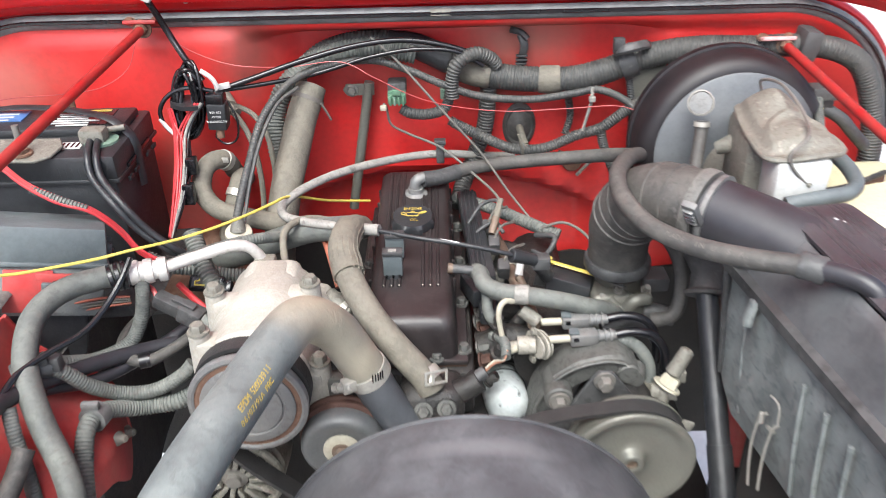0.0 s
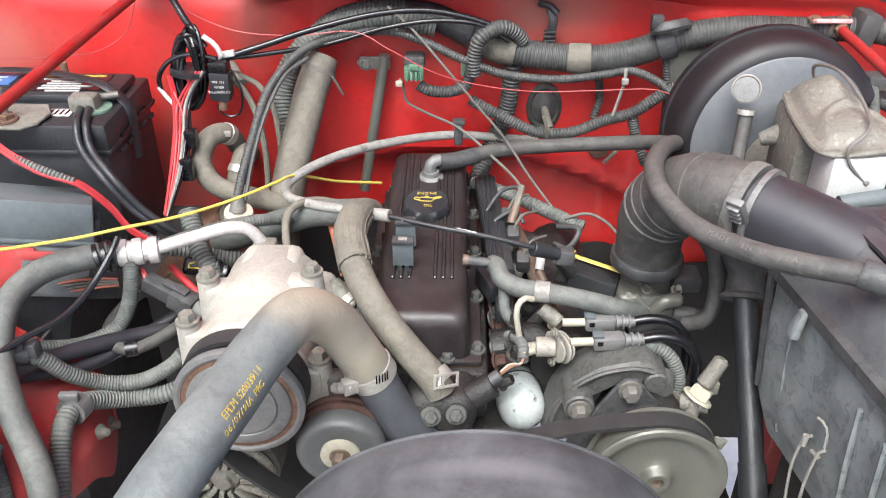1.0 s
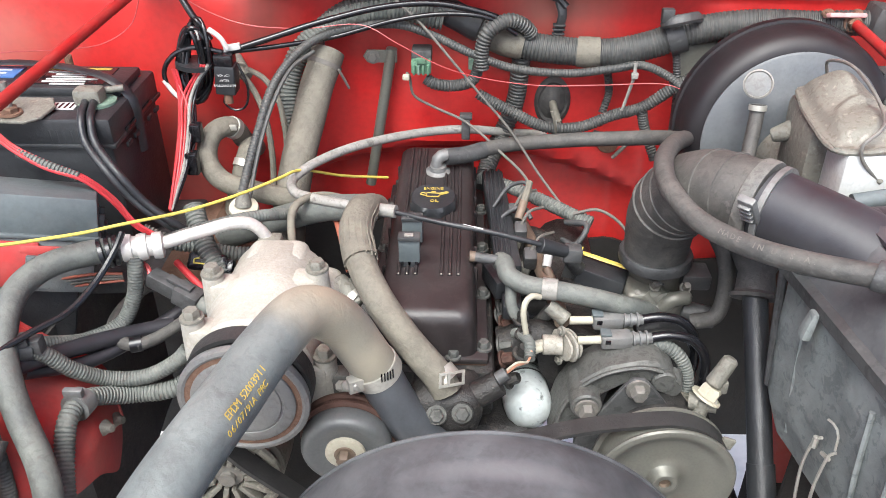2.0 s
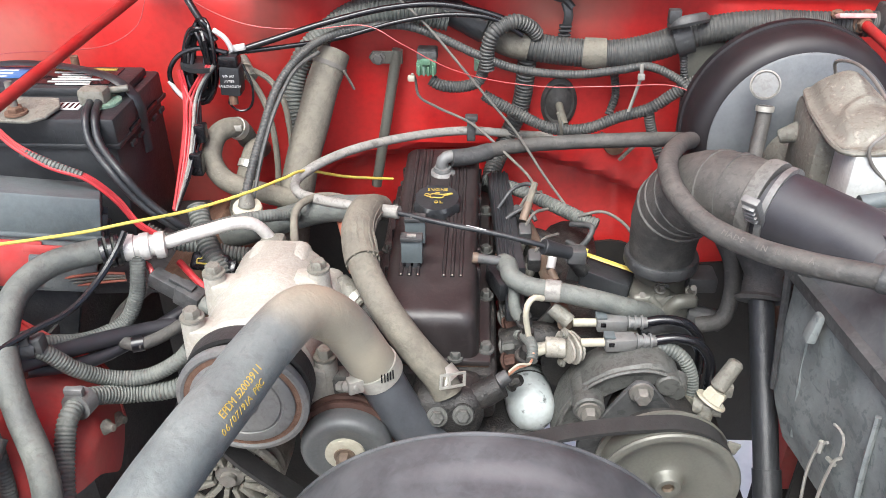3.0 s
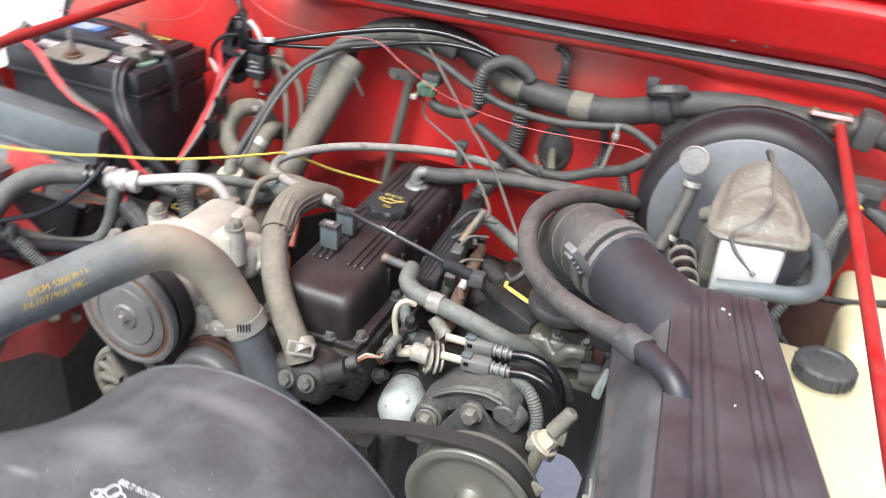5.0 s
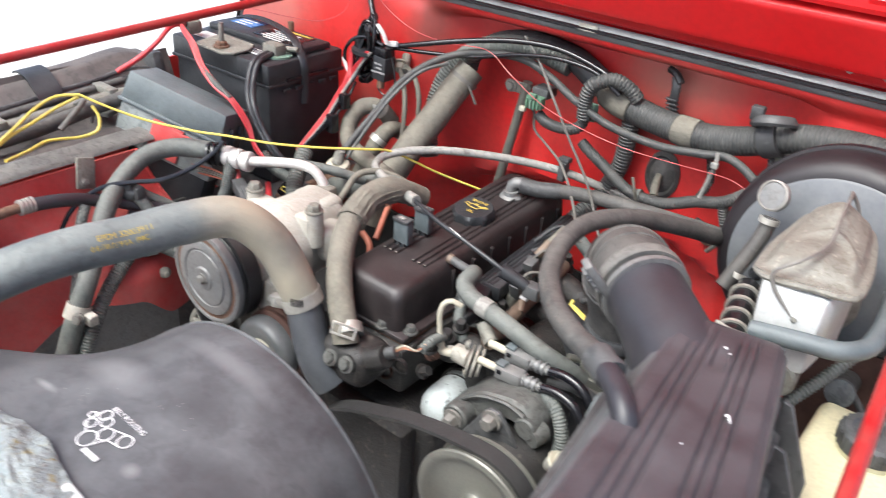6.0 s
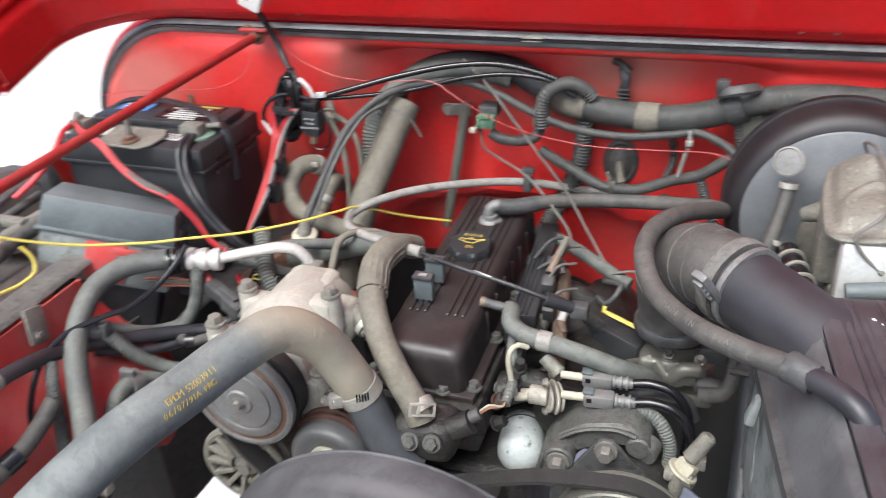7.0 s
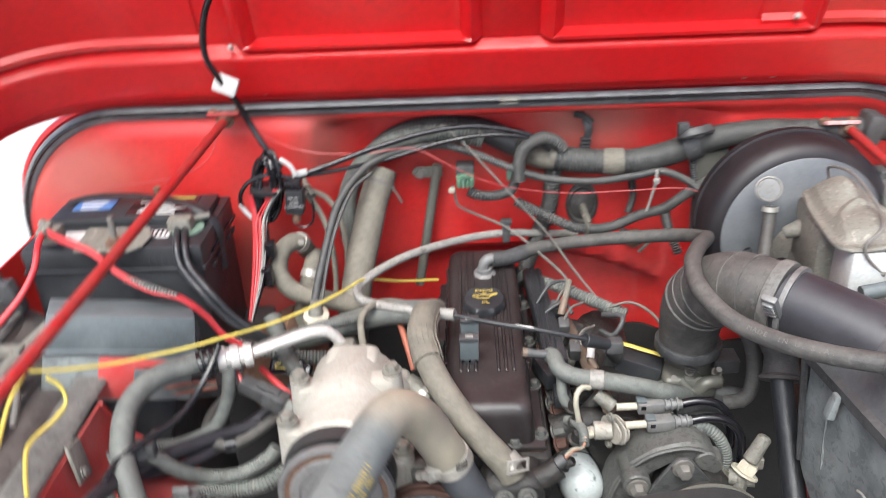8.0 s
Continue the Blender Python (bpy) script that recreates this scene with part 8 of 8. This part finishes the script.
# ---- compressor surroundings ----
tct = thing("vent_tube", (-0.215, 0.95, 1.0), "thin grey tube hooked over the compressor", "tube")
part("tube", tube([(-0.175, 1.02, 1.040), (-0.195, 1.01, 1.050), (-0.216, 0.995, 1.055), (-0.230, 0.972, 1.052), (-0.229, 0.945, 1.034), (-0.215, 0.905, 1.020), (-0.200, 0.885, 1.014), (-0.19, 0.875, 1.0)], 0.0048, 12), "hose_tan", tct)
op = thing("orange_pipe", (-0.19, 0.97, 0.97), "faded orange pipe behind the compressor", "pipe")
part("pipe", tube([(-0.225, 1.03, 1.035), (-0.20, 1.02, 1.035), (-0.186, 1.0, 1.027), (-0.172, 0.965, 1.005), (-0.163, 0.94, 0.985)], 0.0045, 10), "orange", op)
part("pipe", tube([(-0.235, 0.955, 0.992), (-0.20, 0.945, 0.985), (-0.17, 0.935, 0.975), (-0.155, 0.915, 0.96)], 0.0048, 10), "orange", op)
tf = thing("pipe_fitting", (-0.15, 0.865, 0.99), "pale tan clamped pipe fitting beside the hose", "fitting")
part("stub", rod((-0.168, 0.872, 1.018), (-0.138, 0.852, 1.002), 0.013, 0.012, 18, bevel=0.002), "mc", tf)
part("clamp", lathe([(0.0132, -0.004), (0.0148, -0.004), (0.0148, 0.004), (0.0132, 0.004)], (-0.146, 0.857, 1.006), (0.8, -0.5, -0.4), 22), "zinc", tf)
part("hose", tube([(-0.138, 0.852, 1.002), (-0.122, 0.85, 0.99), (-0.11, 0.87, 0.97)], 0.012, 14), "rubber", tf)
part("upper_stub", rod((-0.168, 0.885, 1.008), (-0.15, 0.865, 1.018), 0.008, seg=12), "mc", tf)

# ---- fuel and purge lines beside the head ----
pv = thing("purge_valve", (0.09, 0.84, 0.93), "pale zinc two-plate valve with a bent vacuum tube", "valve")
VD = Vector((0.90, 0.40, -0.16)).normalized()
for k, (o, r) in enumerate(((0.0, 0.019), (0.0065, 0.021), (0.013, 0.018))):
    pts = [(r * 1.25 * math.sin(a) * (1 + 0.12 * math.cos(2 * a)), r * 0.75 * math.cos(a)) for a in [2 * math.pi * j / 18 for j in range(18)]]
    part("plate", plate([(y, x) for x, y in pts][::-1], Vector((0.082, 0.838, 0.962)) + VD * o, VD, 0.003, 0.0006, spin=radians(90)), "palezinc", pv)
part("barrel", rod((0.062, 0.839, 0.961), (0.084, 0.838, 0.962), 0.0115, seg=18, bevel=0.001), "palezinc", pv)
part("neck", rod((0.052, 0.838, 0.959), (0.064, 0.839, 0.961), 0.0065, seg=14), "palezinc", pv)
part("vacuum_tube", tube([(0.060, 0.834, 0.961, 0.0050), (0.054, 0.832, 0.960, 0.0052), (0.0455, 0.831, 0.960, 0.0056), (0.0440, 0.831, 0.970, 0.0050), (0.0430, 0.831, 0.978, 0.0036), (0.0400, 0.832, 0.994, 0.0034), (0.0380, 0.834, 1.008, 0.0034), (0.0400, 0.838, 1.020, 0.0034), (0.0460, 0.843, 1.024, 0.0034), (0.0560, 0.850, 1.018, 0.0034)], 0.0034, 10), "ivory", pv, "thin pale bent tube")
for z, y in ((0.983, 0.838), (0.943, 0.838)):
    part("plate_bolt", bolt((0.081, y - 0.002, z), (-0.90, -0.40, 0.16), 0.0042, 0.004), "mc", pv)
part("back_pipe", rod((0.090, 0.870, 0.972), (0.070, 0.88, 0.985), 0.009, seg=14), "mc", pv)
for name, p, d in (("fuel_line", (0.099, 0.834, 0.972), Vector((1, 0.06, 0.02))), ("fuel_line", (0.093, 0.863, 0.977), Vector((1, 0.02, 0.02)))):
    p, d = Vector(p), d.normalized()
    ob = thing(name, p, "fuel line with a grey quick connector and black hose", "fuel line", "fuel lines")
    part("metal_end", rod(p, p + d * 0.03, 0.0048, seg=14), "ivory", ob)
    q = p + d * 0.024
    part("connector", box(0, 0, 0, 0.034, 0.018, 0.016, 0.003, Matrix.Translation(q + d * 0.018) @ d.to_track_quat('X', 'Z').to_matrix().to_4x4()), "pulley", ob, "grey quick connector")
    part("window", box(0, 0, 0, 0.006, 0.004, 0.005, 0.0005, Matrix.Translation(q + d * 0.008 + Vector((0, -0.008, 0.003)))), "blackwire", ob)
    part("sleeve", rod(q + d * 0.034, q + d * 0.058, 0.0068, 0.0058, 14, bevel=0.0008), "pulley", ob)
    e = q + d * 0.056
    for kk in range(3):
        part("ridge", lathe([(0.0070, -0.0016), (0.0084, -0.0012), (0.0084, 0.0012), (0.0070, 0.0016)], q + d * (0.037 + 0.007 * kk), d, 14), "pulley", ob)
    part("release_tab", box(0, 0, 0, 0.012, 0.012, 0.003, 0.0008, Matrix.Translation(q + d * 0.006 + Vector((0, 0, 0.0095)))), "lidgrey", ob)
    part("hose", tube([e, e + Vector((0.020, 0.0, 0.004)), e + Vector((0.044, -0.002, 0.000)), e + Vector((0.060, -0.004, -0.018)), e + Vector((0.066, -0.004, -0.050)), e + Vector((0.066, -0.004, -0.085))], 0.0056, 12), "blackwire", ob, "glossy black hose")
loom("pump_loom", "grey corrugated loom curving down by the pump", [(0.165, 0.850, 0.955), (0.190, 0.840, 0.964), (0.209, 0.832, 0.957), (0.221, 0.825, 0.935), (0.222, 0.818, 0.905)], 0.0080, 0.0034, 0.0008, "hose")
part_c = thing("loom_end", (0.219, 0.82, 0.88), "taped end of the corrugated loom", "loom end")
part("wrap", rod((0.224, 0.819, 0.916), (0.217, 0.812, 0.882), 0.0105, 0.0095, 14), "hose_tan", part_c)
sv = thing("service_port", (0.245, 0.80, 0.90), "pale plastic capped service port", "service port")
part("cap", rod((0.243, 0.804, 0.938), (0.261, 0.812, 0.970), 0.0095, 0.0085, 18, bevel=0.003), "mc", sv)
part("nut", bolt((0.238, 0.80, 0.925), (0.5, 0.2, 0.85), 0.012, 0.014), "ivory", sv)
part("tee", rod((0.222, 0.805, 0.915), (0.25, 0.796, 0.918), 0.010, seg=14), "mc", sv)
part("lock", box(0.254, 0.806, 0.936, 0.012, 0.012, 0.016, 0.002), "mc", sv)
part("pipe", rod((0.236, 0.798, 0.922), (0.228, 0.79, 0.88), 0.008, seg=14), "mc", sv)
pt = thing("pump_tab", (0.24, 0.735, 0.91), "small bent metal tab beside the pulley", "tab")
part("tab", box(0.247, 0.742, 0.915, 0.014, 0.004, 0.014, 0.001, Matrix.Rotation(radians(20), 4, 'Y')), "mc", pt)
part("stem", rod((0.245, 0.745, 0.908), (0.240, 0.755, 0.89), 0.004, seg=8), "mc", pt)
# vacuum and injector bits
for pts, r, m, lab in (
    ([(0.262, 0.945, 1.045), (0.278, 0.938, 1.015), (0.284, 0.930, 0.970), (0.274, 0.920, 0.942), (0.250, 0.925, 0.930)], 0.0098, "rubber", "black hose hooking down beside the elbow"),
    ([(0.012, 1.08, 0.997), (0.033, 1.092, 1.022), (0.055, 1.082, 1.032), (0.054, 1.07, 1.014), (0.026, 1.07, 0.992)], 0.0026, "black_dusty", "thin dark vacuum loop behind the cover"),
    ([(0.010, 1.05, 0.985), (0.03, 1.06, 1.0), (0.05, 1.06, 1.01), (0.06, 1.045, 1.0)], 0.0030, "black_dusty", "thin dark hose among the injectors"),
    ([(0.12, 1.085, 0.985), (0.15, 1.08, 0.995), (0.175, 1.06, 0.99), (0.19, 1.03, 0.98)], 0.0022, "greywire", "thin wire pair to the coil"),
    ([(0.11, 1.08, 0.975), (0.135, 1.055, 0.985), (0.12, 1.04, 0.965), (0.105, 1.06, 0.96)], 0.0040, "black_dusty", "curled taped wires at the coil"),
    ([(0.025, 0.93, 0.965), (0.05, 0.925, 0.972), (0.075, 0.93, 0.97)], 0.005, "black_dusty", "short dark hose under the grey hose"),
    ([(0.028, 0.90, 1.0), (0.03, 0.885, 0.975), (0.045, 0.875, 0.955), (0.05, 0.87, 0.93)], 0.007, "hose", "grey hose dropping beside the head"),
    ([(0.17, 0.875, 0.958), (0.205, 0.882, 0.960), (0.232, 0.885, 0.950), (0.245, 0.885, 0.925)], 0.007, "black_dusty", "dark plugs and hose below the throttle"),
):
    wire("vacuum_hose", lab, pts, r, m, "hose", "small hoses", 10)
for x, y, z, c in ((0.045, 1.02, 0.995, "black_dusty"), (0.055, 0.975, 0.985, "black_dusty"), (0.04, 1.075, 0.99, "black_dusty")):
    ij = thing("injector_plug", (x, y, z - 0.02), "black injector plug with wires", "plug", "injector plugs")
    part("plug", box(x, y, z, 0.016, 0.02, 0.024, 0.003, Matrix.Rotation(radians(18), 4, 'X')), c, ij)
    part("stem", rod((x - 0.004, y, z - 0.01), (x - 0.012, y + 0.002, z - 0.04), 0.008, seg=12), "mc", ij)
    part("wire", tube([(x, y, z + 0.01), (x + 0.01, y + 0.008, z + 0.025), (x + 0.03, y + 0.03, z + 0.02)], 0.002, 6), "greywire", ij)
frl = thing("fuel_rail", (0.07, 0.97, 0.95), "olive-brown steel fuel rail beside the head with a bright collar", "fuel rail")
part("rail", tube([(0.050, 1.105, 0.962), (0.058, 1.060, 0.966), (0.070, 0.975, 0.970), (0.083, 0.890, 0.972), (0.086, 0.868, 0.970)], 0.0092, 16, 0.01), "boltbrown", frl)
part("collar", lathe([(0.0093, -0.006), (0.0118, -0.005), (0.0122, 0.0), (0.0118, 0.005), (0.0093, 0.006)], (0.0655, 1.004, 0.9695), (0.15, -0.98, 0.03), 20), "zinc", frl, "bright ring on the rail")
for y in (1.045, 0.955, 0.905):
    x = 0.058 + (1.06 - y) * 0.155
    part("cup", rod((x, y, 0.966), (x - 0.020, y + 0.004, 0.935), 0.0085, 0.0075, 14), "alu_dark", frl)
wl2 = thing("loose_plug", (0.075, 0.96, 0.97), "loose white and pink taped wire end", "plug")
part("white_end", rod((0.078, 0.975, 0.998), (0.074, 0.958, 0.984), 0.0055, seg=10), "paper", wl2)
part("pink_end", rod((0.074, 0.957, 0.983), (0.080, 0.945, 0.975), 0.0055, seg=10), "boltbrown", wl2)
wl3 = thing("loose_plug", (0.05, 1.03, 1.01), "loose white and tan taped wire end", "plug")
part("white_end", tube([(0.058, 1.075, 1.038), (0.054, 1.062, 1.03), (0.05, 1.052, 1.022)], 0.0045, 8), "hose_tan", wl3)
part("tan_end", rod((0.050, 1.052, 1.022), (0.043, 1.035, 1.005), 0.0058, seg=10), "boltbrown", wl3)
lv = thing("sensor_block", (0.03, 0.92, 0.96), "black angular bracket beside the valve cover", "bracket")
part("body", box(0.018, 0.945, 0.975, 0.03, 0.05, 0.025, 0.003, Matrix.Rotation(radians(20), 4, 'Z')), "black", lv)
part("foot", box(0.03, 0.90, 0.968, 0.022, 0.03, 0.02, 0.003), "black", lv)

# ---- things on the fender edge ----
fr = thing("fender_apron", (-0.70, 0.62, 1.05), "dusty brown folded plastic apron along the fender edge", "apron")
APRON = ((-0.775, 1.118), (-0.748, 1.132), (-0.718, 1.130), (-0.690, 1.108), (-0.676, 1.076), (-0.668, 1.050))


def apron(u, v):
    k = min(u * 5, 4.999)
    i = int(k)
    (xa, za), (xb, zb) = APRON[i], APRON[i + 1]
    y = 0.26 + 0.70 * v
    drop = 0.060 * (1 - v) + 0.012 * ease(y, 0.92, 0.96)
    return (xa + (xb - xa) * (k - i) + 0.004 * noise.noise(Vector((u * 3, y * 9, 0))), y, za + (zb - za) * (k - i) - drop + 0.003 * noise.noise(Vector((y * 14, u * 4, 2))))


part("apron_sheet", sheet(apron, 25, 60, -0.004), "apron", fr)
part("fold_line", tube([apron(0.58, k / 12) for k in range(13)], 0.0035, 6), "black_dusty", fr)
part("strap", sheet(lambda u, v: Vector(apron(0.12 + 0.88 * u, 0.70 + 0.055 * v)) + Vector((0.004, 0, 0.006)), 14, 3, 0.003), "black", fr, "black strap over the apron")
part("end_cap", box(-0.712, 0.955, 1.098, 0.085, 0.022, 0.050, 0.008, Matrix.Rotation(radians(-14), 4, 'Y')), "black_dusty", fr)
for y0, x0 in ((0.84, -0.655), (0.72, -0.648), (0.60, -0.642), (0.50, -0.635)):
    cl = thing("channel_clip", (x0, y0, 1.06), "grimy bent steel clip in the fender channel", "clip", "channel clips")
    part("leg", tube([(x0, y0, 1.060), (x0 + 0.004, y0 - 0.006, 1.084), (x0 + 0.018, y0 - 0.020, 1.094), (x0 + 0.030, y0 - 0.040, 1.082), (x0 + 0.034, y0 - 0.046, 1.062)], 0.0032, 8), "steel", cl)
    part("pad", box(x0 + 0.012, y0 - 0.012, 1.066, 0.034, 0.026, 0.008, 0.002, Matrix.Rotation(radians(24), 4, 'Z')), "rail", cl)
fp = thing("fender_pipe", (-0.62, 0.75, 1.08), "dusty grey pipe clipped along the fender", "pipe")
part("pipe", tube([(-0.60, 0.88, 1.105), (-0.615, 0.82, 1.098), (-0.62, 0.74, 1.092), (-0.62, 0.62, 1.082), (-0.61, 0.5, 1.07)], 0.009, 12), "mc", fp)
part("pipe", tube([(-0.645, 0.90, 1.11), (-0.65, 0.78, 1.10), (-0.648, 0.62, 1.088), (-0.64, 0.48, 1.075)], 0.006, 10), "rubber", fp)
part("clip", box(-0.632, 0.83, 1.105, 0.05, 0.016, 0.012, 0.003), "mc", fp)
part("clip", box(-0.632, 0.66, 1.095, 0.05, 0.016, 0.012, 0.003), "mc", fp)
fb = thing("flange_bracket", (-0.50, 0.71, 1.03), "small grey steel tab bolted on the fender", "bracket")
part("tab", box(0, 0, 0, 0.005, 0.028, 0.044, 0.002, Matrix.Translation((-0.509, 0.715, 1.040)) @ Matrix.Rotation(radians(-16), 4, 'X') @ Matrix.Rotation(radians(-14), 4, 'Y')), "mc", fb)
part("bolt", bolt((-0.503, 0.709, 1.030), (1, 0, 0.3), 0.0045, 0.004), "steel", fb)
cpn = thing("fender_label", (-0.49, 0.53, 1.0), "cream paper label on the fender", "label")
part("sheet", box(0, 0, 0, 0.003, 0.105, 0.075, 0.001, Matrix.Translation((-0.494, 0.515, 1.030)) @ Matrix.Rotation(radians(-12), 4, 'X') @ Matrix.Rotation(radians(-26), 4, 'Y')), "paper", cpn)
hcl = thing("hose_clamp", (-0.41, 0.63, 0.89), "pale grey clamp tying the hose and loom together", "clamp")
part("band", lathe([(0.0140, -0.010), (0.0165, -0.010), (0.0165, 0.010), (0.0140, 0.010)], (-0.408, 0.622, 0.90), (0.05, -0.5, -0.9), 24), "alu", hcl)
part("bridge", box(-0.395, 0.628, 0.895, 0.035, 0.014, 0.016, 0.003), "alu", hcl)
part("screw", bolt((-0.388, 0.612, 0.902), (0.6, -0.7, 0.4), 0.006, 0.010), "steel", hcl)
lowp = thing("low_hose", (-0.45, 0.60, 0.92), "dark hose low along the fender below the coolant hose", "hose")
part("hose", tube([(-0.487, 0.50, 0.93), (-0.478, 0.55, 0.935), (-0.468, 0.60, 0.945), (-0.458, 0.635, 0.965), (-0.452, 0.66, 0.985)], 0.0105, 12), "rubber", lowp)
part("tape", tube([(-0.472, 0.585, 0.942), (-0.466, 0.605, 0.947)], 0.0125, 12), "blackwire", lowp)
for k, (pts, r, mm) in enumerate((
    ([(-0.575, 0.40, 1.085), (-0.585, 0.55, 1.082), (-0.60, 0.70, 1.082), (-0.61, 0.80, 1.09), (-0.60, 0.86, 1.10)], 0.011, "rubber"),
    ([(-0.57, 0.72, 1.085), (-0.575, 0.75, 1.105), (-0.60, 0.775, 1.108), (-0.63, 0.76, 1.09)], 0.004, "greywire"),
    ([(-0.57, 0.52, 1.075), (-0.585, 0.56, 1.10), (-0.61, 0.60, 1.10), (-0.64, 0.62, 1.085)], 0.0045, "rubber"),
)):
    wire("channel_hose", "dusty dark hose lying in the fender channel", pts, r, mm, "hose", "channel hoses", 12)
